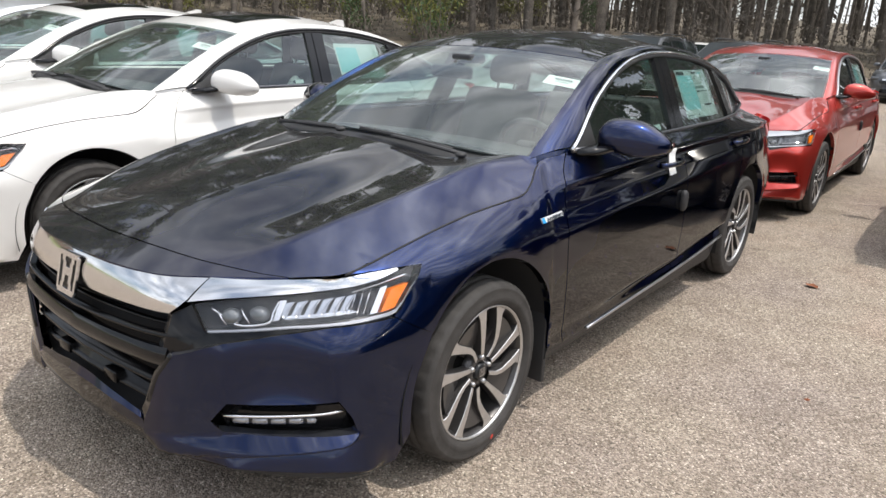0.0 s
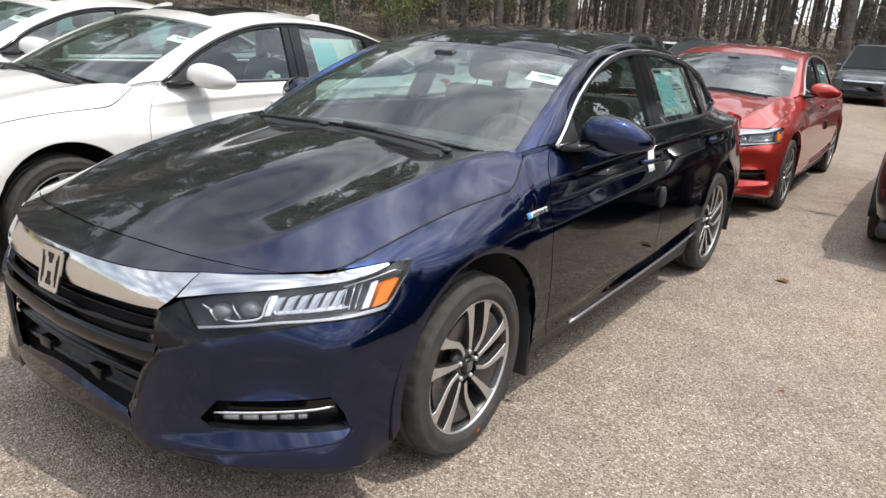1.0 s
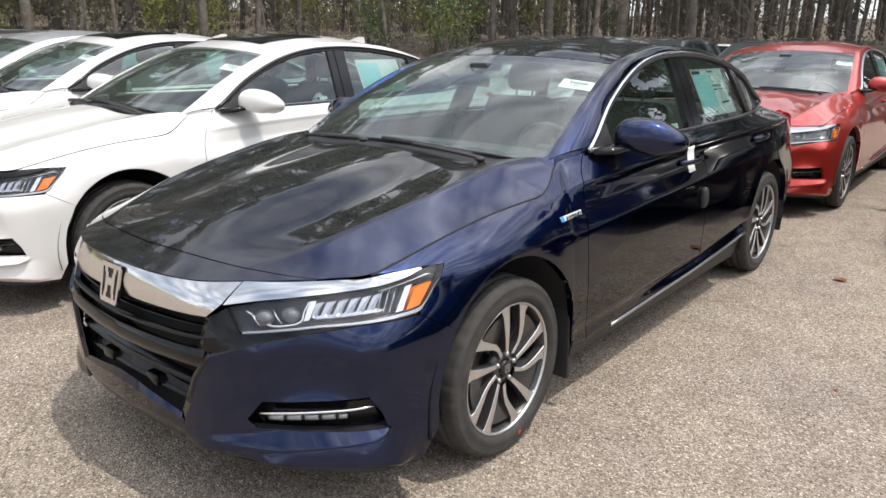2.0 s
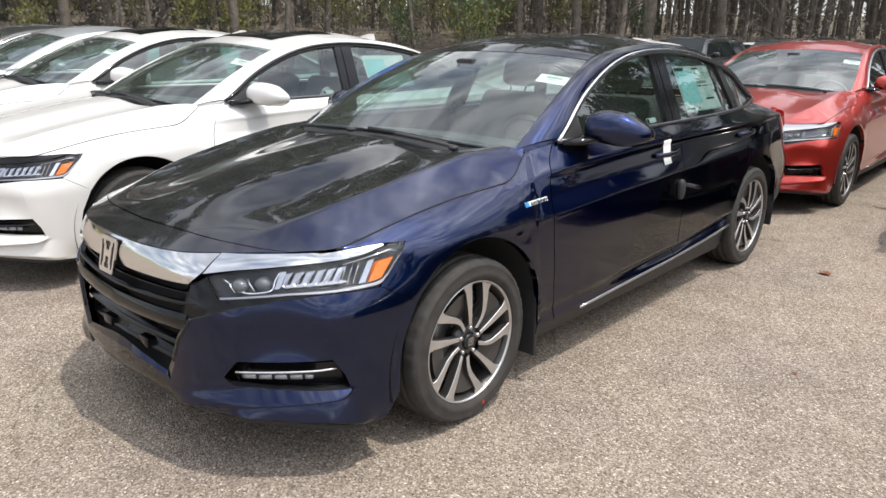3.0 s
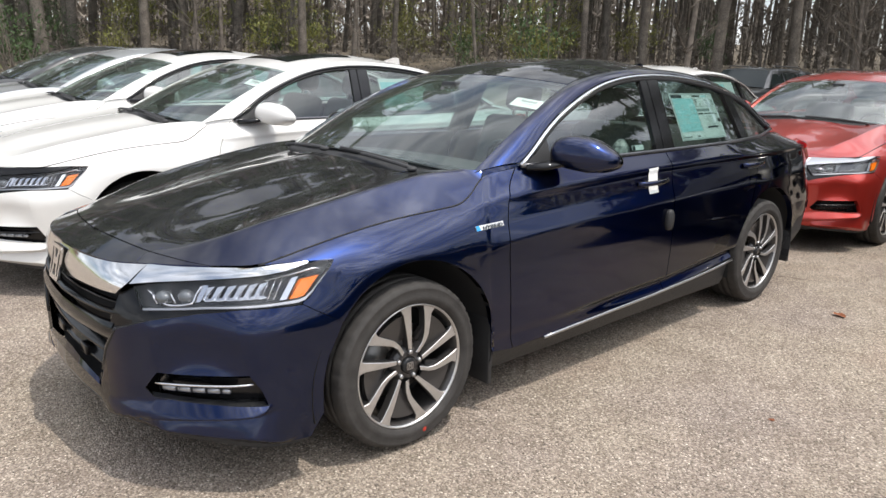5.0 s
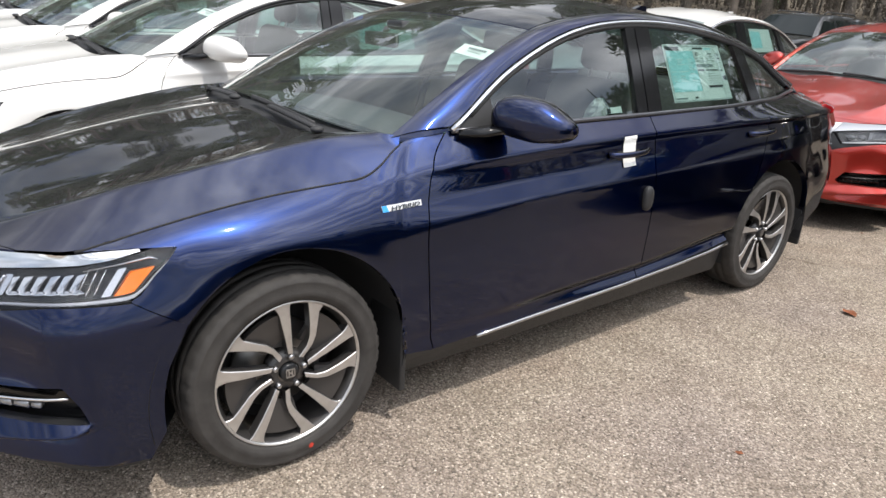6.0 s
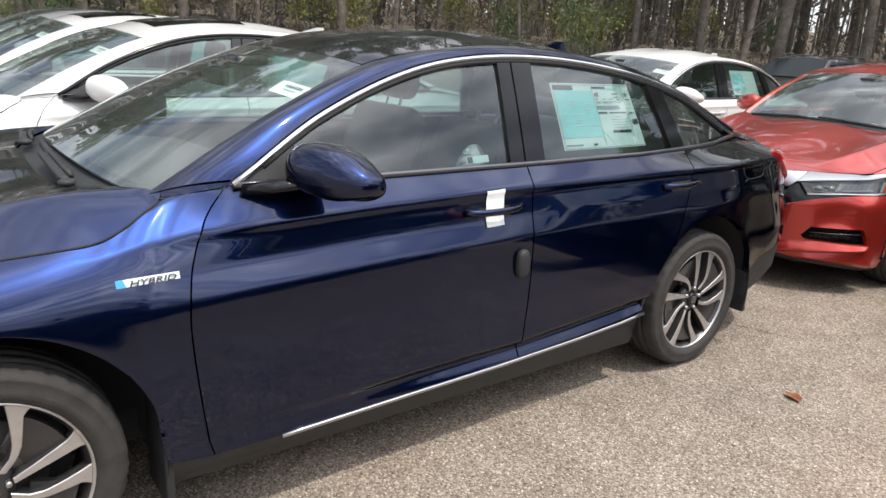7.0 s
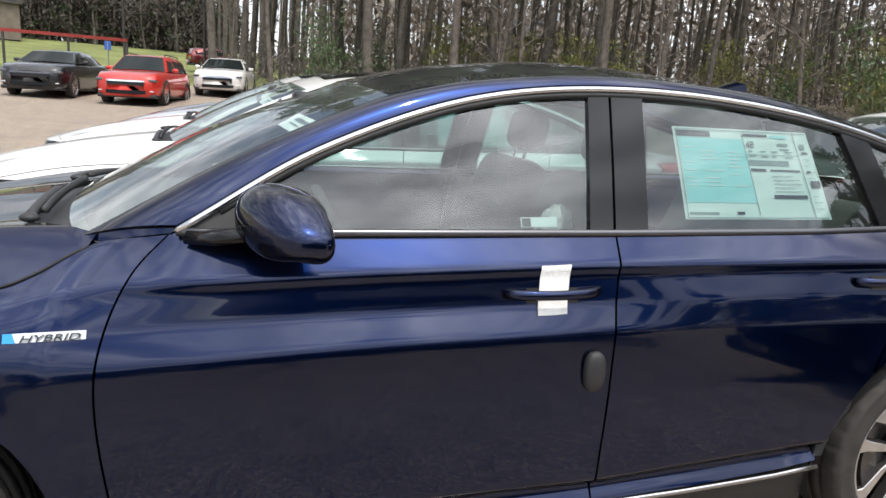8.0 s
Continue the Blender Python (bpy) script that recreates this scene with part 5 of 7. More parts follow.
    for yy in (0.37, -0.37):
        seat = part("front_seat", merge(moved(box(-0.27, 0.27, -0.26, 0.26, -0.10, 0.08, 0.06), pose(-1.42, yy, 0.50, 0, -8, 0))), M_FABRIC, car, "grey fabric front seat")
        part("seat_back", moved(box(-0.085, 0.085, -0.25, 0.25, 0, 0.66, 0.07), pose(-1.68, yy, 0.50, 0, -20, 0)), M_FABRIC, seat)
        part("headrest", moved(box(-0.055, 0.055, -0.13, 0.13, 0, 0.17, 0.05), pose(-1.925, yy, 1.155, 0, -12, 0)), M_FABRIC, seat)
        if yy > 0:
            wv, wf = ellipsoid((0, 0, 0), (0.05, 0.055, 0.075), 18, 14)
            rw = random.Random(31)
            wv = [(x * rw.uniform(0.75, 1.15) - 1.665 - 0.2 * z, y * rw.uniform(0.8, 1.1) + 0.585, z * rw.uniform(0.85, 1.1) + 0.985) for x, y, z in wv]
            part("plastic_wrap", (wv, wf), M_WRAP, seat, "crumpled clear plastic seat wrap", False)
        for e in (0.06, -0.06):
            part("headrest_post", sweep([(-1.895, yy + e, 1.08), (-1.925, yy + e, 1.18)], ring(0.007)), M_SATIN, seat)
    bench = part("rear_seat", box(-2.75, -2.25, -0.65, 0.65, 0.38, 0.55, 0.06), M_FABRIC, car, "grey fabric rear bench")
    part("seat_back", moved(box(-0.08, 0.08, -0.65, 0.65, 0, 0.62, 0.06), pose(-2.72, 0, 0.48, 0, -24, 0)), M_FABRIC, bench)
    for yy in (0.40, -0.40):
        part("headrest", moved(box(-0.05, 0.05, -0.13, 0.13, 0, 0.13, 0.045), pose(-2.97, yy, 1.03, 0, -15, 0)), M_FABRIC, bench)
    part("parcel_shelf", box(-3.45, -2.93, -0.60, 0.60, 0.99, 1.03, 0.01), M_TRIM, car)
    for x0, x1 in ((-0.70, -1.70), (-1.76, -2.55)):
        g = side([(x0, 0.30), (x1, 0.34)], [(x0, 0.995), (x1, 0.995)], line((x0, 0.30), (x0, 0.995)), line((x1, 0.34), (x1, 0.995)), 10, 8)
        g = g + np.array((0, -0.055, 0))
        both("door_lining", sheet(g), M_TRIM, car)
    g = [(-0.85, 0.0, 1.335), (-0.87, 0.0, 1.40)]
    mirror_in = part("rear_view_mirror", box(-0.905, -0.875, -0.12, 0.12, 1.235, 1.295, 0.015), M_LAMPBLACK, car)
    part("mirror_stem", sweep([(-0.89, 0, 1.28), (-0.92, 0, 1.312)], ring(0.012)), M_TRIM, mirror_in)
    part("camera_pod", box(-1.08, -0.95, -0.06, 0.06, 1.305, 1.345, 0.015), M_LAMPBLACK, car)
    return car


# ---- ground ----
def terrain(x, y):
    """The lot is level round the cars and climbs a little away from the camera, more under the woods."""
    z = 0.022 * max(0.0, -1.0 - y) + 0.025 * max(0.0, x - 3.0)
    d = math.hypot(x, y)
    z += 1.6 * float(smooth(22, 42, d)) * float(smooth(6, -8, x)) * float(smooth(6, -6, y))
    z += 3.0 * float(smooth(50, 110, d)) * float(smooth(10, -20, y))
    z += 0.04 * min(max(0.0, -12.0 - y), 25.0) * float(smooth(-4, 1, x))
    return z


def ground_material():
    m = mat("asphalt", (0.24, 0.225, 0.205), 0.9, spec=0.3)
    nt = m.node_tree
    p = nt.nodes["Principled BSDF"]
    tc = nt.nodes.new("ShaderNodeTexCoord")

    def vor(scale):
        n = nt.nodes.new("ShaderNodeTexVoronoi")
        n.inputs["Scale"].default_value = scale
        nt.links.new(tc.outputs["Object"], n.inputs["Vector"])
        return n

    def noi(scale, detail=6):
        n = nt.nodes.new("ShaderNodeTexNoise")
        n.inputs["Scale"].default_value, n.inputs["Detail"].default_value = scale, detail
        nt.links.new(tc.outputs["Object"], n.inputs["Vector"])
        return n

    def rampn(src, stops):
        r = nt.nodes.new("ShaderNodeValToRGB")
        r.color_ramp.elements[0].position, r.color_ramp.elements[0].color = stops[0][0], (*stops[0][1], 1)
        r.color_ramp.elements[1].position, r.color_ramp.elements[1].color = stops[-1][0], (*stops[-1][1], 1)
        for q, c in stops[1:-1]:
            e = r.color_ramp.elements.new(q)
            e.color = (*c, 1)
        nt.links.new(src, r.inputs["Fac"])
        return r.outputs["Color"]

    def mul(a, b, f=1.0, mode="MULTIPLY"):
        x = nt.nodes.new("ShaderNodeMixRGB")
        x.blend_type = mode
        x.inputs["Fac"].default_value = f
        nt.links.new(a, x.inputs[1])
        nt.links.new(b, x.inputs[2])
        return x.outputs["Color"]

    stones = vor(150)
    base = rampn(stones.outputs["Color"], [(0.0, (0.085, 0.071, 0.061)), (0.30, (0.255, 0.218, 0.188)), (0.66, (0.40, 0.341, 0.293)), (0.86, (0.58, 0.504, 0.443)), (1.0, (1.0, 0.91, 0.82))])
    gaps = rampn(stones.outputs["Distance"], [(0.0, (1, 1, 1)), (0.5, (0.97, 0.97, 0.97)), (0.9, (0.66, 0.63, 0.60))])
    big = rampn(noi(0.9, 5).outputs["Fac"], [(0.3, (0.84, 0.83, 0.84)), (0.45, (0.97, 0.96, 0.93)), (0.56, (1.0, 1.0, 0.94)), (0.72, (1.10, 1.03, 0.97))])
    stain = rampn(noi(4.5, 9).outputs["Fac"], [(0.35, (0.88, 0.86, 0.84)), (0.6, (1.04, 1.03, 1.02))])
    # hairline cracks, open only here and there
    warp = nt.nodes.new("ShaderNodeMixRGB")
    warp.blend_type, warp.inputs["Fac"].default_value = "ADD", 0.35
    nt.links.new(tc.outputs["Object"], warp.inputs[1])
    nt.links.new(noi(1.6, 8).outputs["Color"], warp.inputs[2])
    vc = nt.nodes.new("ShaderNodeTexVoronoi")
    vc.feature = "DISTANCE_TO_EDGE"
    vc.inputs["Scale"].default_value = 0.42
    nt.links.new(warp.outputs["Color"], vc.inputs["Vector"])
    crack = rampn(vc.outputs["Distance"], [(0.0, (0.60, 0.57, 0.54)), (0.0006, (0.72, 0.70, 0.68)), (0.0014, (1, 1, 1))])
    where = rampn(noi(0.6, 3).outputs["Fac"], [(0.52, (0, 0, 0)), (0.60, (1, 1, 1))])
    white = nt.nodes.new("ShaderNodeMixRGB")
    white.inputs[1].default_value = (1, 1, 1, 1)
    nt.links.new(where, white.inputs["Fac"])
    nt.links.new(crack, white.inputs[2])
    stain = mul(stain, white.outputs["Color"])
    col = mul(mul(mul(base, gaps), big), stain)
    nt.links.new(col, p.inputs["Base Color"])
    b = nt.nodes.new("ShaderNodeBump")
    b.inputs["Strength"].default_value, b.inputs["Distance"].default_value = 0.9, 0.007
    inv = nt.nodes.new("ShaderNodeMath")
    inv.operation = "SUBTRACT"
    inv.inputs[0].default_value = 1
    nt.links.new(stones.outputs["Distance"], inv.inputs[1])
    nt.links.new(inv.outputs["Value"], b.inputs["Height"])
    nt.links.new(b.outputs["Normal"], p.inputs["Normal"])
    return m


M_ASPHALT = ground_material()
M_LEAFLITTER = mat("leaf_litter", (0.135, 0.112, 0.08), 0.95, noise_scale=1.2, noise_amount=0.5, fine=0.4, fine_scale=14, bump=0.8, bump_scale=12)
M_GRASS = mat("lawn", (0.155, 0.175, 0.055), 0.95, noise_scale=0.25, noise_amount=0.35, fine=0.3, fine_scale=9, bump=0.6, bump_scale=30)


def in_lot(x, y):
    return math.hypot(x + 2, y) < 27 or (x > -2 and y > -29.5)


def build_ground():
    c = np.sign(np.linspace(-1, 1, 121)) * (np.abs(np.linspace(-1, 1, 121)) ** 2.4) * 420
    v = [(x, y, terrain(x, y)) for y in c for x in c]
    f = [(j * 121 + i, j * 121 + i + 1, (j + 1) * 121 + i + 1, (j + 1) * 121 + i) for j in range(120) for i in range(120)]
    ob = part("ground", (v, f), M_ASPHALT)
    ob.data.materials.append(M_LEAFLITTER)
    ob.data.materials.append(M_GRASS)
    for q in ob.data.polygons:
        x, y = q.center.x, q.center.y
        if not in_lot(x, y):
            q.material_index = 2 if (y < -20 and x > -0.10 * -y - 1) else 1
    tagged(ob, "worn grey asphalt lot running out to woods and grass", "ground", kind="structure")


build_ground()


# ---- the parked sedans ----
def recolour(car, swaps):
    for o in car.children_recursive:
        if o.type == "MESH":
            for sl in o.material_slots:
                if sl.material in swaps:
                    new_m = swaps[sl.material]
                    sl.link = "OBJECT"
                    sl.material = new_m


blue = build_sedan("dark blue metallic sedan with chrome grille bar on asphalt")


def place(label, x, y, yaw, swaps, group="parked cars"):
    m = Matrix.Translation((x, y, terrain(x, y))) @ pose(0, 0, 0, 0, 0, yaw) @ pose(0, 0, 0, -1.2 if y < -1.5 else 0, 0, 0)
    c = copy_thing(blue, m)
    tagged(c, label, "car", group)
    recolour(c, swaps)
    return c


white_1 = place("white sedan with black grille bar and dark glass", 0.04, -2.65, 0, {M_NAVY: M_WHITE, M_CHROME: M_GLOSSBLACK})
white_2 = place("white sedan parked second along the row", 0.06, -4.78, 0, {M_NAVY: M_WHITE, M_CHROME: M_GLOSSBLACK})
grey_1 = place("silver sedan farther along the row", -0.1, -6.95, 0, {M_NAVY: M_SILVER})
black_1 = place("black sedan at the far end of the row", -0.2, -9.2, 0, {M_NAVY: M_BLACK})
red_1 = place("red sedan parked nose to the blue one's tail", -5.29, -0.03, 0.5, {M_NAVY: M_RED, M_LED: M_PROJECTOR, M_CHROME: M_SATIN})
white_3 = place("white sedan in the second row", -5.1, -2.5, 0, {M_NAVY: M_WHITE})
# never in view: added so that the blue flank reflects something dark
black_2 = place("unseen black sedan added to darken the blue flank's reflection", -0.2, 5.1, 0, {M_NAVY: M_BLACK})


def plain_fog(car):
    """The plainer trim has a dark bar in the bumper's side intake."""
    for o in car.children_recursive:
        if o.name.split(".")[0] in ("fog_strip", "fog_lens"):
            o.material_slots[0].link = "OBJECT"
            o.material_slots[0].material = M_GRILLE


for c in (red_1, white_3):
    plain_fog(c)


# ---- small things on the sedans ----
def cabin_quad(p00, p10, p01, p11, lift, n=4):
    """On the side glass: corners as (x, z): lower front, lower rear, upper front, upper rear."""
    return cabin_side(line(p00, p10), line(p01, p11), line(p00, p01), line(p10, p11), n, n, lift)


def add_price_sheet(car, detailed):
    """The printed sheet inside the rear door's glass."""
    c00, c10, c01, c11 = (-1.976, 1.053), (-2.470, 1.055), (-1.972, 1.301), (-2.425, 1.299)

    def at(u, v):
        a = np.array(c00) * (1 - u) + np.array(c10) * u
        b = np.array(c01) * (1 - u) + np.array(c11) * u
        return tuple(a * (1 - v) + b * v)

    def blk(name, u0, u1, v0, v1, m, parent, lift):
        return part(name, outward(cabin_quad(at(u0, v0), at(u1, v0), at(u0, v1), at(u1, v1), lift, 3)), m, parent)

    s = part("price_sheet", flange(outward(cabin_quad(c00, c10, c01, c11, -0.0190)), 0.0008, into), M_PAPER, car, "white and cyan printed price sheet")
    blk("cyan_panel", 0.03, 0.49, 0.18, 0.89, M_CYAN, s, -0.0176)
    if not detailed:
        return
    blk("heading", 0.02, 0.26, 0.90, 0.965, M_INK, s, -0.0166)
    for u0, u1, v0, v1 in ((0.015, 0.985, 0.016, 0.024), (0.015, 0.985, 0.976, 0.984), (0.015, 0.020, 0.02, 0.98), (0.49, 0.495, 0.05, 0.95), (0.878, 0.884, 0.02, 0.98), (0.50, 0.87, 0.720, 0.726)):
        blk("rule", u0, u1, v0, v1, M_GREYINK, s, -0.0166)
    for u0, u1, v0, v1, m in ((0.50, 0.68, 0.925, 0.955, M_INK), (0.70, 0.83, 0.915, 0.950, M_CYAN), (0.50, 0.79, 0.605, 0.660, M_GREYINK), (0.50, 0.61, 0.535, 0.565, M_INK), (0.64, 0.86, 0.540, 0.558, M_INK),
                              (0.62, 0.86, 0.235, 0.275, M_INK), (0.915, 0.985, 0.36, 0.44, M_INK), (0.91, 0.95, 0.80, 0.86, M_GREYINK), (0.91, 0.96, 0.745, 0.77, M_INK), (0.91, 0.94, 0.53, 0.555, M_INK),
                              (0.03, 0.22, 0.055, 0.080, M_GREYINK), (0.34, 0.39, 0.055, 0.085, M_INK), (0.74, 0.82, 0.83, 0.86, M_GREYINK), (0.75, 0.82, 0.78, 0.80, M_GREYINK)):
        blk("print_block", u0, u1, v0, v1, m, s, -0.0166)
    rng = random.Random(5)
    for v in np.linspace(0.86, 0.36, 13):
        for u0, u1 in ((0.05, 0.14), (0.17, 0.32), (0.35, 0.46)):
            if rng.random() < 0.55:
                blk("text_bar", u0, u0 + (u1 - u0) * rng.uniform(0.5, 1), v, v + 0.010, M_PAPER, s, -0.0162)
    for v in np.linspace(0.48, 0.31, 5):
        blk("text_bar", 0.64, 0.64 + 0.21 * rng.uniform(0.7, 1), v, v + 0.007, M_GREYINK, s, -0.0162)
    for v in np.linspace(0.68, 0.12, 9):
        if rng.random() < 0.7:
            blk("text_bar", 0.905, 0.905 + 0.07 * rng.uniform(0.4, 1), v, v + 0.006, M_GREYINK, s, -0.0162)
    for v in (0.70, 0.755):
        for u in (0.51, 0.60, 0.68, 0.78):
            blk("text_bar", u, u + rng.uniform(0.03, 0.06), v, v + 0.012, M_GREYINK, s, -0.0162)
    letters("price_figure", "48", s, at(0.50, 0.80), 0.028)


def letters(name, text, parent, xz, size):
    cu = bpy.data.curves.new(name, "FONT")
    cu.body, cu.size = text, size
    tmp = bpy.data.objects.new("tmp_text", cu)
    scene.collection.objects.link(tmp)
    me = bpy.data.meshes.new_from_object(tmp.evaluated_get(bpy.context.evaluated_depsgraph_get()))
    bpy.data.objects.remove(tmp)
    lean = math.atan(GLASS_LEAN)
    x, z = xz
    m = Matrix.Translation((x, cabin_y(x, z) - 0.0145, z)) @ pose(0, 0, 0, 90 - math.degrees(lean), 0, 180)
    me.transform(m)
    me.materials.clear()
    me.materials.append(M_INK)
    ob = new(name, me)
    ob.parent = parent
    return ob


for c in (blue, white_1, white_2, white_3, red_1, grey_1):
    add_price_sheet(c, c is blue)


def add_stock_tag(car):
    """A paper tag stuck inside the windscreen near the driver's pillar."""
    q = np.array([(-0.905, 0.520, 1.2500), (-0.935, 0.628, 1.2360), (-0.945, 0.520, 1.2730), (-0.976, 0.618, 1.2600)])
    q = q.mean(0) + (q - q.mean(0)) * 1.4 + np.array((0.002, 0.0, 0.005))
    g = np.array([[q[0], q[1]], [q[2], q[3]]])
    t = part("stock_tag", outward(coons(g[0], g[1], g[:, 0], g[:, 1], 3, 3)), M_TAPE, car, "white paper stock tag")
    up = np.array((0.0016, 0.0004, 0.0026))
    for a0, a1, b0, b1 in ((0.26, 0.80, 0.56, 0.76), (0.30, 0.70, 0.32, 0.40)):
        def pt(u, v):
            return (g[0, 0] * (1 - u) + g[0, 1] * u) * (1 - v) + (g[1, 0] * (1 - u) + g[1, 1] * u) * v + up
        n = 7 if b1 > 0.6 else 9
        for i in range(n):
            u0 = a0 + (a1 - a0) * i / n
            u1 = u0 + (a1 - a0) / n * 0.62
            part("text_bar", outward(np.array([[pt(u0, b0), pt(u1, b0)], [pt(u0, b1), pt(u1, b1)]])), M_INK, t, "", False)


for c in (blue, white_1, white_2, red_1, white_3):
    add_stock_tag(c)


def add_word_badge():
    """The small word badge on the front wing."""
    z0, x0, x1 = 0.797, -0.325, -0.482
    y = float(skin(s_of_x(-0.40, 0.808), 0.808)[1])
    g = side([(x0, z0), (x1, z0 + 0.003)], [(x0, z0 + 0.018), (x1, z0 + 0.021)], line((x0, z0), (x0, z0 + 0.018)), line((x1, z0 + 0.003), (x1, z0 + 0.021)), 8, 2, lift=0.003)
    b = part("word_badge", panel(g, 0.003), M_BADGE, blue, "silver word badge with blue tab")
    g2 = side([(x0, z0), (x0 - 0.024, z0)], [(x0, z0 + 0.018), (x0 - 0.018, z0 + 0.018)], line((x0, z0), (x0, z0 + 0.018)), line((x0 - 0.024, z0), (x0 - 0.018, z0 + 0.018)), 3, 2, lift=0.0045)
    part("blue_tab", outward(g2), M_BLUEBADGE, b)
    cu = bpy.data.curves.new("word", "FONT")
    cu.body, cu.size, cu.shear, cu.extrude = "HYBRID", 0.0185, 0.25, 0.0012
    tmp = bpy.data.objects.new("tmp_text", cu)
    scene.collection.objects.link(tmp)
    me = bpy.data.meshes.new_from_object(tmp.evaluated_get(bpy.context.evaluated_depsgraph_get()))
    bpy.data.objects.remove(tmp)
    w = max(v.co.x for v in me.vertices)
    me.transform(Matrix.Diagonal((0.118 / w, 1, 1, 1)))
    # the letters follow the wing's curve and the plate's slight rise
    for v in me.vertices:
        x, up, proud = v.co
        px, pz = -0.355 - x, z0 + 0.0028 + up + 0.003 * (x + 0.03) / 0.157
        v.co = (px, float(skin(s_of_x(px, pz), pz)[1]) + 0.0072 + proud, pz)
    me.materials.clear()
    me.materials.append(M_INK)
    ob = new("lettering", me)
    ob.parent = b


add_word_badge()


def add_blue_details():
    # paper tape folded round the front door's handle
    pth = []
    for t in np.linspace(0, 1, 16):
        z = 0.948 - 0.122 * t
        y = skin(s_of_x(-1.555, z), z)[1] + 0.004
        pth.append((z, y))
    g = np.array([[(-1.520 + 0.010 * i / 15, y, z) for i, (z, y) in enumerate(pth)], [(-1.560 + 0.010 * i / 15, y + 0.001, z + 0.001) for i, (z, y) in enumerate(pth)], [(-1.600 + 0.011 * i / 15, y, z + 0.003) for i, (z, y) in enumerate(pth)]])
    part("handle_tape", flange(outward(g), 0.001, into), M_TAPE, blue, "white paper tape round the handle")
    # soft pad against knocks at the door's rear edge
    y = float(skin(s_of_x(-1.675, 0.67), 0.67)[1])
    pad = ellipsoid((-1.664, y + 0.006, 0.682), (0.029, 0.020, 0.054), 16, 12, 0.75)
    part("door_edge_pad", pad, M_PLASTIC, blue, "black soft door edge pad")
    part("door_edge_pad", pad, M_PLASTIC, red_1, "black soft door edge pad")
    # small paper label in the corner of the front window
    lab = part("window_label", outward(cabin_quad((-1.490, 1.030), (-1.590, 1.032), (-1.490, 1.054), (-1.590, 1.056), -0.016)), M_PAPER, blue, "small paper label inside the window")
    part("label_mark", outward(cabin_quad((-1.493, 1.032), (-1.517, 1.032), (-1.493, 1.052), (-1.517, 1.052), -0.0148)), M_INK, lab)
    for c in (white_1,):
        lw = part("window_label", outward(cabin_quad((-1.490, 1.030), (-1.590, 1.032), (-1.490, 1.054), (-1.590, 1.056), -0.016)), M_PAPER, c, "small paper label inside the window")
        part("label_mark", outward(cabin_quad((-1.493, 1.032), (-1.517, 1.032), (-1.493, 1.052), (-1.517, 1.052), -0.0148)), M_INK, lw)
    # red chalk mark on the tyre
    part("tyre_mark", ellipsoid((-0.056, 0.9105, 0.060), (0.010, 0.003, 0.012), 10, 8), M_MARK, blue, "red factory mark on the tyre")
    # filler flap
    c = np.array((-3.235, 0.935))
    pth = [skin(s_of_x(c[0] + 0.115 * math.copysign(abs(math.cos(a)) ** 0.6, math.cos(a)), c[1] + 0.058 * math.copysign(abs(math.sin(a)) ** 0.6, math.sin(a))),
                c[1] + 0.058 * math.copysign(abs(math.sin(a)) ** 0.6, math.sin(a))) for a in np.linspace(0, 2 * math.pi, 40)]
    part("filler_flap_gap", sweep(pth, ring(0.0022, 5)), M_DARK, blue)


add_blue_details()


def add_sunroof(car):
    g = ROOF[0][:11, 3:15] + np.array((0, 0, 0.004))
    part("sunroof", whole(g), M_GLOSSBLACK, car, "dark glass sunroof panel")


add_sunroof(white_1)
add_sunroof(white_2)


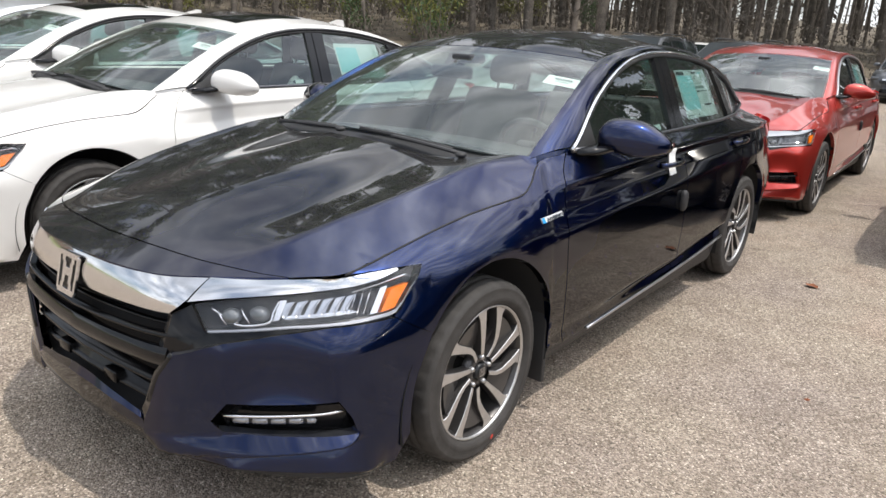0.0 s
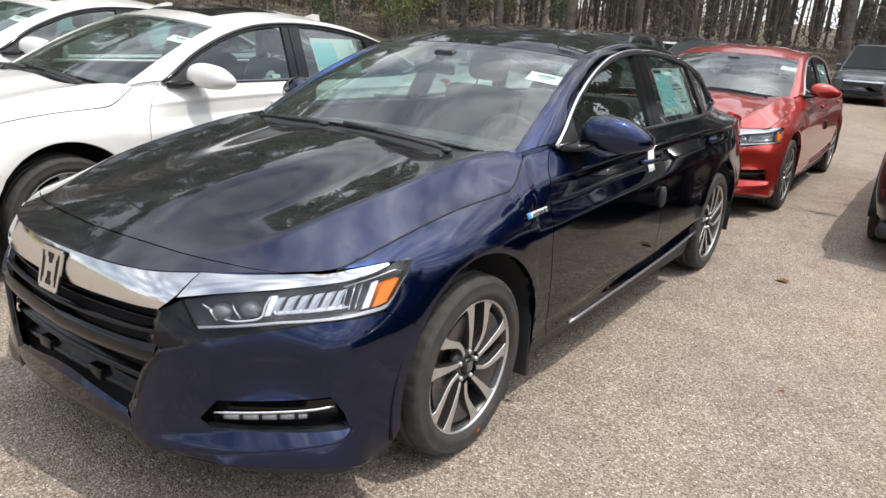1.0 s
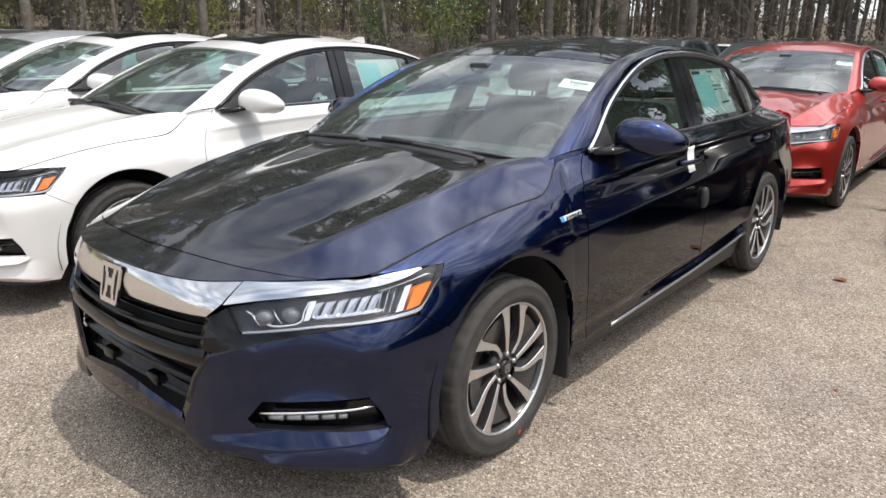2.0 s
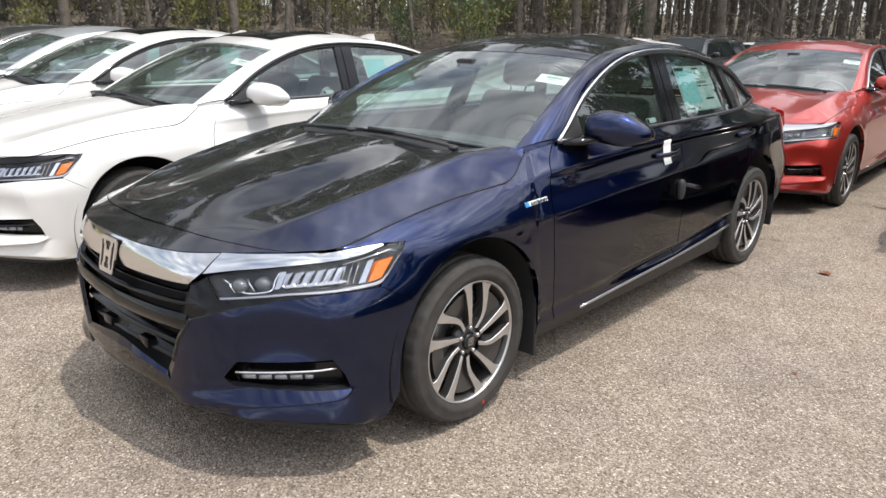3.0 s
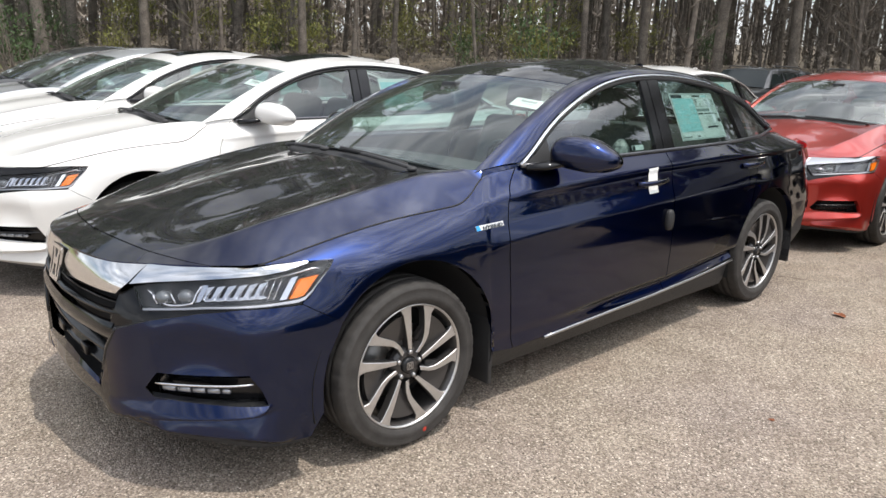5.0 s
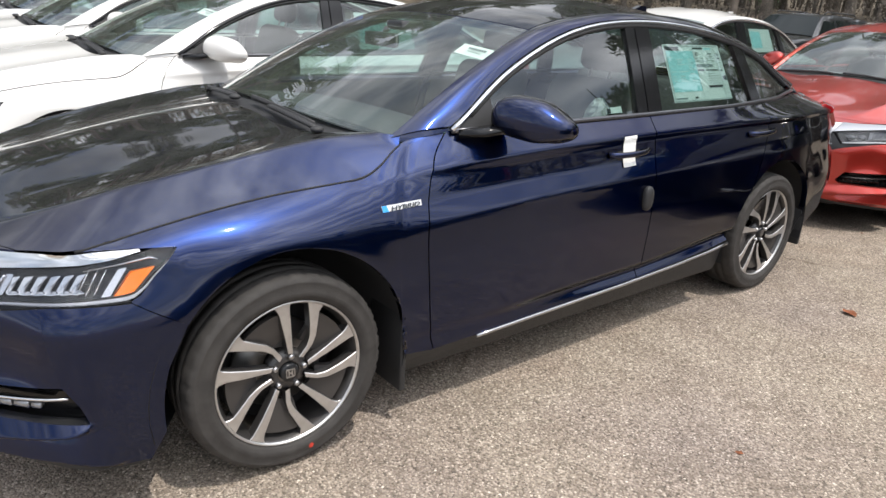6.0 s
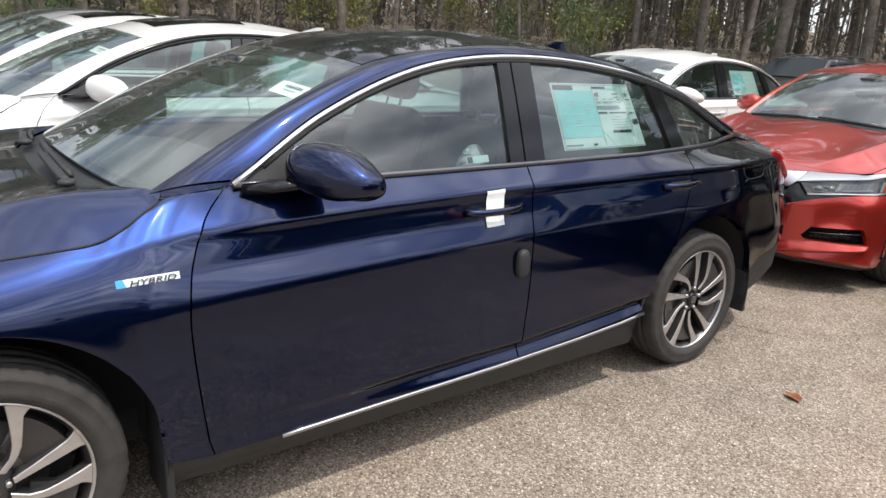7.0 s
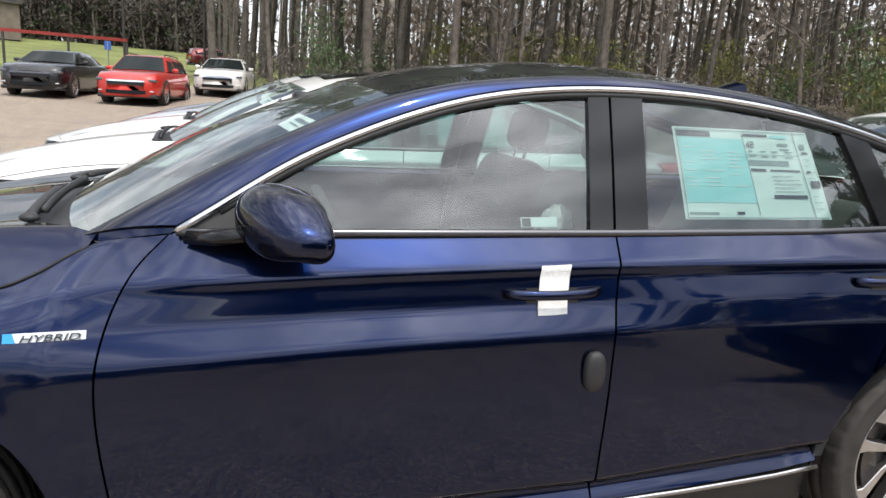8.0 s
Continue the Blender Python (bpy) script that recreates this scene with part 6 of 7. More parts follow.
# ---- other vehicles ----
def build_wagon(name, label, material, length=4.6, width=1.85, height=1.68, hood=0.98, nose=0.92, wheelbase=2.66, wheel_scale=1.04, saloon=False):
    """A taller car, built from cross-sections: front axle over the origin."""
    car = new(name)
    tagged(car, label, "car", "parked cars")
    hw = width / 2
    xr = nose - length
    ws0, ws1 = -0.38, -1.05
    xt = xr + (0.95 if saloon else 0.25)
    H = height
    st = [(nose, 0.55, 0.30, 0.70), (nose - 0.025, 0.72, 0.25, 0.75), (nose - 0.09, 0.86, 0.22, hood - 0.17), (nose - 0.24, 0.95, 0.21, hood - 0.10), (0.45, 0.99, 0.22, hood - 0.05), (0.0, 1, 0.22, hood - 0.015), (ws0, 1, 0.22, hood + 0.02),
          (-1.4, 1, 0.22, hood + 0.04), (-2.4, 1, 0.22, hood + 0.07), (xr + 0.5, 0.985, 0.24, hood + 0.10), (xr + 0.1, 0.93, 0.30, hood + 0.08), (xr, 0.85, 0.38, hood + 0.02)]
    v, f = [], []
    for x, wf, zb, zt in st:
        w = hw * wf
        for y, z in ((0, zb), (w * 0.86, zb), (w * 0.97, zb + 0.12), (w, zb + 0.35 * (zt - zb)), (w, zb + 0.62 * (zt - zb)), (w * 0.965, zt - 0.10), (w * 0.90, zt - 0.012), (w * 0.55, zt + 0.012), (0, zt + 0.02)):
            v.append((x, y, z))
    for i in range(len(st) - 1):
        for j in range(8):
            a = i * 9 + j
            f.append((a, a + 1, a + 10, a + 9))
    f.append(tuple(range(0, 9)))
    f.append(tuple(reversed(range((len(st) - 1) * 9, len(st) * 9))))
    part("body", weld(merge((v, f), mirror((v, f)))), material, car)
    # glasshouse
    gh = [(ws0, hood + 0.02, 0.90), (ws1, H - 0.05, 0.70), (-1.5, H, 0.69), (-2.3, H - 0.01, 0.69), (xt, H - 0.07, 0.68), (xr + (0.35 if saloon else 0.04), hood + 0.10, 0.80)]
    v, f = [], []
    for x, z, wf in gh:
        zb = hood + 0.03
        v += [(x, hw * 0.91, zb), (x, hw * wf, z - 0.03), (x, hw * (wf - 0.07), z), (x, 0, z + 0.015)]
    for i in range(len(gh) - 1):
        for j in range(3):
            a = i * 4 + j
            f.append((a, a + 1, a + 5, a + 4))
    part("cabin", weld(merge((v, f), mirror((v, f)))), material, car)
    # glass lies proud of the shell
    def on_side(x, t, lift=0.006):
        z1 = np.interp(-x, [-q[0] for q in gh], [q[1] for q in gh]) - 0.05
        wf = np.interp(-x, [-q[0] for q in gh], [q[2] for q in gh])
        z0 = hood + 0.045
        return (x, hw * (0.91 * (1 - t) + wf * t) + lift, z0 + (z1 - z0) * t)
    panes = [(ws0 - 0.22, ws1 + 0.02, -1.52, -1.50), (-1.62, -1.60, -2.42, -2.36), (-2.52, -2.46, xr + 0.42, xt - 0.02)]
    if saloon:
        panes = panes[:2]
    for a, b_, c, d in panes:
        g = np.array([[on_side(a + (c - a) * u, 0.0) for u in np.linspace(0, 1, 7)], [on_side(b_ + (d - b_) * u, 0.96) for u in np.linspace(0, 1, 7)]])
        both("side_window", outward(g), M_CARGLASS, car, "dark side window")
    ws = np.array([[(ws0 - 0.03 + 0.006, y * 0.86 * hw, hood + 0.055 - 0.03 * y * y) for y in np.linspace(-1, 1, 9)], [(ws1 + 0.04 + 0.02, y * 0.64 * hw, H - 0.055 - 0.02 * y * y) for y in np.linspace(-1, 1, 9)]])
    part("windscreen", outward(ws + np.array((0.02, 0, 0.012))), M_CARGLASS, car, "dark windscreen reflecting the sky")
    for sg in (1, -1):
        for ax in (0, -wheelbase):
            copy_wheel(car, ax, (hw - 0.115) * sg, sg, wheel_scale)
        k = (lambda q: q) if sg > 0 else mirror
        hl = part("headlamp", k(box(nose - 0.30, nose - 0.035, 0.56 * hw, 0.92 * hw, 0.665, 0.745, 0.025)), M_PROJECTOR, car)
        part("tail_lamp", k(box(xr - 0.012, xr + 0.10, 0.55 * hw, 0.86 * hw, 0.82, 1.02, 0.02)), M_TAIL, car)
        part("fog_lamp", k(box(nose - 0.12, nose - 0.035, 0.66 * hw, 0.84 * hw, 0.37, 0.41, 0.012)), M_LED, car)
        mi = part("mirror", k(ellipsoid((ws0 - 0.42, hw + 0.07, hood + 0.09), (0.055, 0.10, 0.062), 14, 10, 0.8)), material, car)
        part("mirror_arm", k(sweep([(ws0 - 0.38, hw * 0.9, hood + 0.06), (ws0 - 0.42, hw + 0.04, hood + 0.08)], ring(0.025))), M_PLASTIC, mi)
        for xx in (-1.42, -2.30):
            part("handle", k(box(xx - 0.09, xx + 0.09, hw - 0.015, hw + 0.018, hood - 0.12, hood - 0.09, 0.008)), material, car)
        if not saloon:
            part("roof_bar", k(sweep([(-1.2, hw * 0.62, H + 0.0), (-1.32, hw * 0.62, H + 0.045), (-2.7, hw * 0.62, H + 0.035), (-2.9, hw * 0.62, H - 0.02)], ring(0.017))), M_PLASTIC, car)
        for ax in (0, -wheelbase):
            vv, ff = [], []
            for a in np.linspace(-10, 190, 22):
                for r, yo in ((0.36, 0.012), (0.43, 0.004)):
                    vv.append((ax + r * math.cos(radians(a)), hw + yo, 0.33 + r * math.sin(radians(a))))
            for i in range(21):
                ff.append((2 * i, 2 * i + 1, 2 * i + 3, 2 * i + 2))
            part("arch_trim", k(flange((vv, ff), 0.05, lambda q: (0, -1, 0))), M_PLASTIC, car)
    def nose_strip(y1, z0, z1, lift):
        """A strip that follows the rounded nose between two heights."""
        ys = np.linspace(-y1, y1, 15) * hw
        xs_ = [nose + lift - 0.15 * max(0.0, abs(y) / hw - 0.54) for y in ys]
        g = np.array([[(x, y, z0) for x, y in zip(xs_, ys)], [(x - 0.012, y, z1) for x, y in zip(xs_, ys)]])
        return flange(outward(g), 0.05, lambda q: (-1, 0, 0))
    part("grille", nose_strip(0.56, 0.56, 0.685, 0.012), M_GLOSSBLACK, car, "", False)
    part("grille_bar", nose_strip(0.58, 0.655, 0.70, 0.020), M_DARKTRIM if material is M_BLACK else M_CHROME, car, "", False)
    part("lower_grille", nose_strip(0.60, 0.31, 0.43, 0.010), M_GRILLE, car, "", False)
    part("bumper_guard", box(xr - 0.01, nose - 0.06, -hw * 0.90, hw * 0.90, 0.19, 0.30, 0.04), M_PLASTIC, car)
    return car


def copy_wheel(car, x, y, sg, scale):
    src = [o for o in blue.children if o.name.split(".")[0] == "wheel"][0]
    w = copy_thing(src, Matrix())
    w.parent = car
    w.matrix_local = pose(x, y, HUB_Z * scale) @ (pose(0, 0, 0, 0, 0, 180) if sg < 0 else Matrix()) @ Matrix.Scale(scale, 4)
    return w


def park(car, x, y, yaw=0, dz=0.0):
    car.matrix_world = Matrix.Translation((x, y, terrain(x, y) + dz)) @ pose(0, 0, 0, 0, 0, yaw)
    return car


M_DARKRED = paint("dark_red_paint", (0.13, 0.010, 0.014), 0.4, 0.36, 0.1)
park(build_wagon("suv", "dark grey suv with roof bars behind the rows", M_BLACK, height=1.50), -15.6, -6.05)
park(build_wagon("suv", "black suv with roof bars behind the red sedan", M_BLACK, height=1.50), -14.6, -3.2)
park(build_wagon("suv", "black suv parked with its nose to the lane", M_BLACK), -17.2, 2.0, 0)
park(build_wagon("suv", "black suv beside the lane casting a shadow", M_BLACK, height=1.62), -4.75, 2.58, 0)
park(build_wagon("minivan", "grey minivan beyond the rows", M_GREY, height=1.75), -23.5, -0.5)
park(build_wagon("saloon", "white saloon beyond the rows", M_WHITE, height=1.38, saloon=True), -18.5, -5.6)
park(build_wagon("saloon", "black saloon parked across the lane", M_BLACK, height=1.42, saloon=True), 5.45, -21.8, 84)
park(build_wagon("suv", "bright red small suv parked across the lane", M_RED2, height=1.52, length=4.33), 2.75, -21.2, 82)
park(build_wagon("saloon", "white saloon parked farther off", M_WHITE, height=1.45, saloon=True), 0.45, -26.0, 84)
park(build_wagon("suv", "dark red suv beside the lawn", M_DARKRED, height=1.62), 1.3, -64.0, 200)


# ---- woods ----
M_BARK = mat("pine_bark", (0.125, 0.110, 0.093), 0.95, noise_scale=3.0, noise_amount=0.4, fine=0.45, fine_scale=26, bump=0.9, bump_scale=22)
M_NEEDLE = mat("pine_needles", (0.060, 0.095, 0.030), 0.8, noise_scale=1.5, noise_amount=0.4, fine=0.3, fine_scale=20)
M_SPRING = mat("spring_leaves", (0.17, 0.175, 0.045), 0.7, noise_scale=2.0, noise_amount=0.35, fine=0.3, fine_scale=25)
M_EVERGREEN = mat("evergreen_leaves", (0.045, 0.080, 0.025), 0.6, noise_scale=2.0, noise_amount=0.4)
# paler than M_TWIG: the sunlight on the far twigs is put into the colour
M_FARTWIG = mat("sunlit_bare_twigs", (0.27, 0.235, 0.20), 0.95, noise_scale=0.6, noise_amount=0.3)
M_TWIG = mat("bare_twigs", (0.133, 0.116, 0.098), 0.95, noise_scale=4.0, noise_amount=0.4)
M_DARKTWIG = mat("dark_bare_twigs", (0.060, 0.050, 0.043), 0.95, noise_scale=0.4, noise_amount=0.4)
UP = Vector((-0.03, 0.0, 1.0)).normalized()


def limb(p0, p1, r0, r1, n=6, bend=0.0, rng=random, steps=5):
    v, f = [], []
    p0, p1 = np.array(p0, float), np.array(p1, float)
    d = p1 - p0
    a = np.cross(d, (0.3, 0.5, 0.8))
    a /= np.linalg.norm(a)
    b = np.cross(d, a)
    b /= np.linalg.norm(b)
    off = a * rng.uniform(-bend, bend) + b * rng.uniform(-bend, bend)
    for i in range(steps + 1):
        t = i / steps
        c = p0 + d * t + off * math.sin(math.pi * t)
        r = r0 + (r1 - r0) * t
        for j in range(n):
            an = 2 * math.pi * j / n
            v.append(tuple(c + (a * math.cos(an) + b * math.sin(an)) * r))
    for i in range(steps):
        for j in range(n):
            q, w = i * n + j, i * n + (j + 1) % n
            f.append((q, w, w + n, q + n))
    return v, f


def leaf_cloud(rng, centres, radius, count, size, flat=0.7):
    """Small crossed leaves scattered about the given centres."""
    v, f = [], []
    for _ in range(count):
        c = centres[rng.randrange(len(centres))]
        while True:
            o = [rng.uniform(-1, 1) for _ in range(3)]
            if sum(q * q for q in o) < 1:
                break
        p = Vector((c[0] + o[0] * radius, c[1] + o[1] * radius, c[2] + o[2] * radius * flat))
        e = Euler((rng.uniform(0, 6.3), rng.uniform(0, 6.3), rng.uniform(0, 6.3))).to_matrix()
        s = size * rng.uniform(0.6, 1.4)
        k = len(v)
        for a, b in ((-s, 0), (0, -s * 0.38), (s, 0), (0, s * 0.38)):
            v.append(tuple(p + e @ Vector((a, b, 0))))
        f.append((k, k + 1, k + 2, k + 3))
    return v, f


def pine_meshes(seed):
    rng = random.Random(seed)
    h = rng.uniform(14, 19.5)
    r = rng.uniform(0.13, 0.24)
    trunk = limb((0, 0, -0.4), (rng.uniform(-0.4, 0.4), rng.uniform(-0.4, 0.4), h), r, r * 0.25, 9, 0.25, rng, 9)
    parts = [trunk]
    tips = []
    for i in range(26):
        z = h * rng.uniform(0.22, 0.98)
        a = rng.uniform(0, 6.28)
        ln = (1.0 if z < h * 0.55 else 2.6 * (1.15 - z / h) + 0.9) * rng.uniform(0.5, 1.2)
        t = (ln * math.cos(a), ln * math.sin(a), z + ln * rng.uniform(-0.1, 0.35))
        parts.append(limb((0, 0, z), t, 0.028 if z < h * .55 else 0.05, 0.006, 4, 0.12, rng, 3))
        if z > h * 0.5:
            tips.append(t)
            tips.append((t[0] * 0.6, t[1] * 0.6, z + ln * 0.1))
    crown = leaf_cloud(rng, tips, 0.95, 4200, 0.19, 0.6)
    return merge(*parts), crown


def bare_meshes(seed):
    rng = random.Random(seed)
    h = rng.uniform(9, 15)
    parts = [limb((0, 0, -0.3), (rng.uniform(-1, 1), rng.uniform(-1, 1), h), rng.uniform(0.06, 0.13), 0.02, 7, 0.4, rng, 7)]
    for i in range(30):
        z = h * rng.uniform(0.12, 0.95)
        a = rng.uniform(0, 6.28)
        ln = rng.uniform(0.8, 2.6) * (1.2 - z / h)
        p = (ln * math.cos(a), ln * math.sin(a), z + ln * rng.uniform(0.3, 1.0))
        parts.append(limb((0, 0, z), p, 0.028, 0.008, 4, 0.2, rng, 3))
        for _ in range(3):
            q = tuple(c + rng.uniform(-0.6, 0.6) for c in p)
            mid = tuple(c * 0.6 + d * 0.4 for c, d in zip(p, (0, 0, z)))
            parts.append(limb(mid, q, 0.012, 0.004, 3, 0.1, rng, 2))
    return merge(*parts)


def tree_pose(x, y, yaw, s):
    lean = Vector((0, 0, 1)).rotation_difference(UP).to_matrix().to_4x4()
    return Matrix.Translation((x, y, terrain(x, y))) @ lean @ pose(0, 0, 0, 0, 0, yaw) @ Matrix.Scale(s, 4)


def wood_spot(rng, d0, d1, a0=-88, a1=-215):
    a = radians(rng.uniform(a0, a1))
    d = rng.uniform(d0, d1)
    return d * math.cos(a), d * math.sin(a)


def build_woods():
    rng = random.Random(11)
    pines = []
    for sd in range(6):
        t, c = pine_meshes(sd + 1)
        o = new("pine_tree")
        tagged(o, "tall pine with a bare trunk and high crown", "tree", "pines of the wood")
        part("trunk", t, M_BARK, o)
        part("crown", c, M_NEEDLE, o, "", False)
        pines.append(o)
    spots = []
    tries = 0
    while len(spots) < 92 and tries < 4000:
        tries += 1
        x, y = wood_spot(rng, 29, 50)
        if all((x - a) ** 2 + (y - b) ** 2 > 2.2 for a, b in spots):
            spots.append((x, y))
    for i, (x, y) in enumerate(spots):
        m = tree_pose(x, y, rng.uniform(0, 360), rng.uniform(0.85, 1.15))
        if i < 6:
            pines[i].matrix_world = m
        else:
            cp = copy_thing(pines[i % 6], Matrix())
            cp.matrix_world = m
    bare = []
    for sd in range(4):
        o = new("bare_tree")
        tagged(o, "leafless grey-brown tree among the pines", "tree", "bare trees of the wood")
        part("trunk", bare_meshes(sd + 40), M_TWIG, o)
        bare.append(o)
    for i in range(60):
        x, y = wood_spot(rng, 27, 46)
        m = tree_pose(x, y, rng.uniform(0, 360), rng.uniform(0.7, 1.2))
        if i < 4:
            bare[i].matrix_world = m
        else:
            bare_c = copy_thing(bare[i % 4], Matrix())
            bare_c.matrix_world = m
    # shrubs in first leaf
    shrubs = []
    for sd in range(3):
        r2 = random.Random(sd + 70)
        stems, tips = [], []
        for _ in range(9):
            a = r2.uniform(0, 6.28)
            ln = r2.uniform(0.4, 1.3)
            p = (ln * math.cos(a), ln * math.sin(a), r2.uniform(1.0, 3.6))
            stems.append(limb((0.1 * math.cos(a), 0.1 * math.sin(a), -0.1), p, 0.03, 0.008, 5, 0.2, r2, 4))
            tips += [p, tuple(q * 0.7 for q in p)]
        o = new("shrub")
        tagged(o, "loose shrub in yellow-green spring leaf", "shrub", "shrubs of the wood")
        part("stem", merge(*stems), M_TWIG, o)
        part("foliage", leaf_cloud(r2, tips, 0.65, 800, 0.08), M_SPRING if sd < 2 else M_EVERGREEN, o, "", False)
        shrubs.append(o)
    for i in range(36):
        if i % 3 == 2:
            x, y = wood_spot(rng, 25, 36)
        else:
            x, y = wood_spot(rng, 29, 42, -104, -150)
        m = tree_pose(x, y, rng.uniform(0, 360), rng.uniform(0.6, 1.1))
        if i < 3:
            shrubs[i].matrix_world = m
        else:
            sc = copy_thing(shrubs[i % 3], Matrix())
            sc.matrix_world = m
    # the deep wood: uncounted stems and twigs far in
    vfs = []
    vs, fs = [], []
    for i in range(820):
        x, y = wood_spot(rng, 44, 92, -138, -215) if i % 4 else wood_spot(rng, 44, 92, -88, -138)
        z = terrain(x, y)
        h = rng.uniform(9, 18)
        r = rng.uniform(0.06, 0.22)
        k = len(vs)
        tv, tf = limb((x, y, z - 0.5), (x - 0.03 * h + rng.uniform(-0.6, 0.6), y + rng.uniform(-0.6, 0.6), z + h), r, r * 0.4, 5, 0.4, rng, 3)
        vs += tv
        fs += [tuple(j + k for j in q) for q in tf]
    part("deep_wood_stems", (vs, fs), M_BARK)
    tagged(bpy.data.objects["deep_wood_stems"], "dense brown stems of the wood behind", "woods", kind="stuff")
    cs = []
    for i in range(420):
        x, y = wood_spot(rng, 50, 95, -135, -215) if i % 5 else wood_spot(rng, 50, 95, -88, -135)
        cs.append((x, y, terrain(x, y) + rng.uniform(0.5, 16)))
    brown = part("deep_wood_twigs", leaf_cloud(rng, cs, 2.6, 15000, 0.34, 0.8), M_TWIG, None, "", False)
    tagged(brown, "brown tangle of bare twigs deep in the wood", "woods", kind="stuff")
    cs = []
    for i in range(160):
        x, y = wood_spot(rng, 46, 95)
        cs.append((x, y, terrain(x, y) + rng.uniform(8, 16)))
    green = part("deep_wood_needles", leaf_cloud(rng, cs, 1.9, 7000, 0.30, 0.7), M_NEEDLE, None, "", False)
    tagged(green, "dark green pine crowns deep in the wood", "woods", kind="stuff")

    cs = []
    for i in range(700):
        x, y = wood_spot(rng, 27, 44)
        cs.append((x, y, terrain(x, y) + rng.uniform(0.1, 1.6)))
    brush = part("underbrush", leaf_cloud(rng, cs, 1.1, 30000, 0.075, 0.8), M_TWIG, None, "", False)
    tagged(brush, "brown dry underbrush along the wood's edge", "brush", kind="stuff")


    # out of view at the left rear: trees added for the doors to reflect
    rng = random.Random(23)
    for i in range(40):
        x, y = wood_spot(rng, 46, 72, -214, -262)
        cp = copy_thing(pines[i % 6], Matrix())
        cp.matrix_world = tree_pose(x, y, rng.uniform(0, 360), rng.uniform(0.6, 0.9))
    cs = []
    for i in range(300):
        x, y = wood_spot(rng, 52, 90, -214, -262)
        cs.append((x, y, terrain(x, y) + rng.uniform(0.5, 10)))
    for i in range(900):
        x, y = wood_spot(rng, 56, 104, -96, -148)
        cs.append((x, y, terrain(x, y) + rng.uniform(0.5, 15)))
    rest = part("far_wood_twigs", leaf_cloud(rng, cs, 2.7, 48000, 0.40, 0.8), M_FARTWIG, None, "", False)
    tagged(rest, "brown tangle of bare twigs in the farther woods, coloured as sunlit", "woods", kind="stuff")


build_woods()


# ---- buildings, fence, signs, litter ----
M_SIDING = mat("pale_siding", (0.52, 0.50, 0.46), 0.8, noise_scale=2, noise_amount=0.12)
M_BRICKWALL = mat("tan_brick", (0.17, 0.14, 0.115), 0.9, noise_scale=1.5, noise_amount=0.2, fine=0.2, fine_scale=9)
M_ROOF = mat("dark_shingles", (0.07, 0.065, 0.065), 0.9, noise_scale=2, noise_amount=0.3)
M_REDRAIL = mat("red_painted_steel", (0.30, 0.04, 0.035), 0.5, noise_scale=4, noise_amount=0.15)
M_POST = mat("dark_steel_post", (0.05, 0.045, 0.045), 0.6, noise_scale=6, noise_amount=0.2)
M_SIGNBLUE = mat("blue_sign", (0.05, 0.14, 0.55), 0.5)


def build_house(name, label, x, y, yaw, w, d, h, roof_h, wall_m, flat=False):
    o = new(name)
    tagged(o, label, "building")
    part("wall", box(-w / 2, w / 2, -d / 2, d / 2, -0.5, h), wall_m, o, "", False)
    if flat:
        part("roof", box(-w / 2 - 0.3, w / 2 + 0.3, -d / 2 - 0.3, d / 2 + 0.3, h, h + roof_h), M_ROOF, o, "", False)
    else:
        e = 0.4
        part("roof", ([(-w / 2 - e, -d / 2 - e, h), (w / 2 + e, -d / 2 - e, h), (w / 2 + e, d / 2 + e, h), (-w / 2 - e, d / 2 + e, h), (-w / 2 - e, 0, h + roof_h), (w / 2 + e, 0, h + roof_h)],
                      [(0, 1, 5, 4), (2, 3, 4, 5), (0, 4, 3), (1, 2, 5), (3, 2, 1, 0)]), M_ROOF, o, "", False)
    n = 2 if flat else max(2, int(w / 4.5))
    for i in range(n):
        xc = -w / 2 + w * (i + 0.5) / n
        for yy in (d / 2 + 0.01, -d / 2 - 0.01):
            win = part("window", box(xc - 0.5, xc + 0.5, min(yy, yy - 0.04), max(yy, yy + 0.04), h * 0.35, h * 0.75), M_GLOSSBLACK, o, "", False)
            part("frame", merge(box(xc - 0.58, xc - 0.5, yy - 0.06, yy + 0.06, h * 0.33, h * 0.77), box(xc + 0.5, xc + 0.58, yy - 0.06, yy + 0.06, h * 0.33, h * 0.77), box(xc - 0.5, xc + 0.5, yy - 0.06, yy + 0.06, h * 0.75, h * 0.77)), M_SIDING, win, "", False)
    o.matrix_world = Matrix.Translation((x, y, terrain(x, y))) @ pose(0, 0, 0, 0, 0, yaw)
    return o


build_house("house", "pale house with dark roof behind the pines", -92, -51, 25, 13, 9, 3.4, 2.6, M_SIDING)
build_house("house", "brown house with dark roof behind the pines", -33, -73, 20, 16, 9, 3.4, 2.8, M_BRICKWALL)
build_house("low_building", "long low dark building beyond the lawn", 35.5, -85.3, 20, 22, 10, 3.2, 0.9, M_BRICKWALL, True)


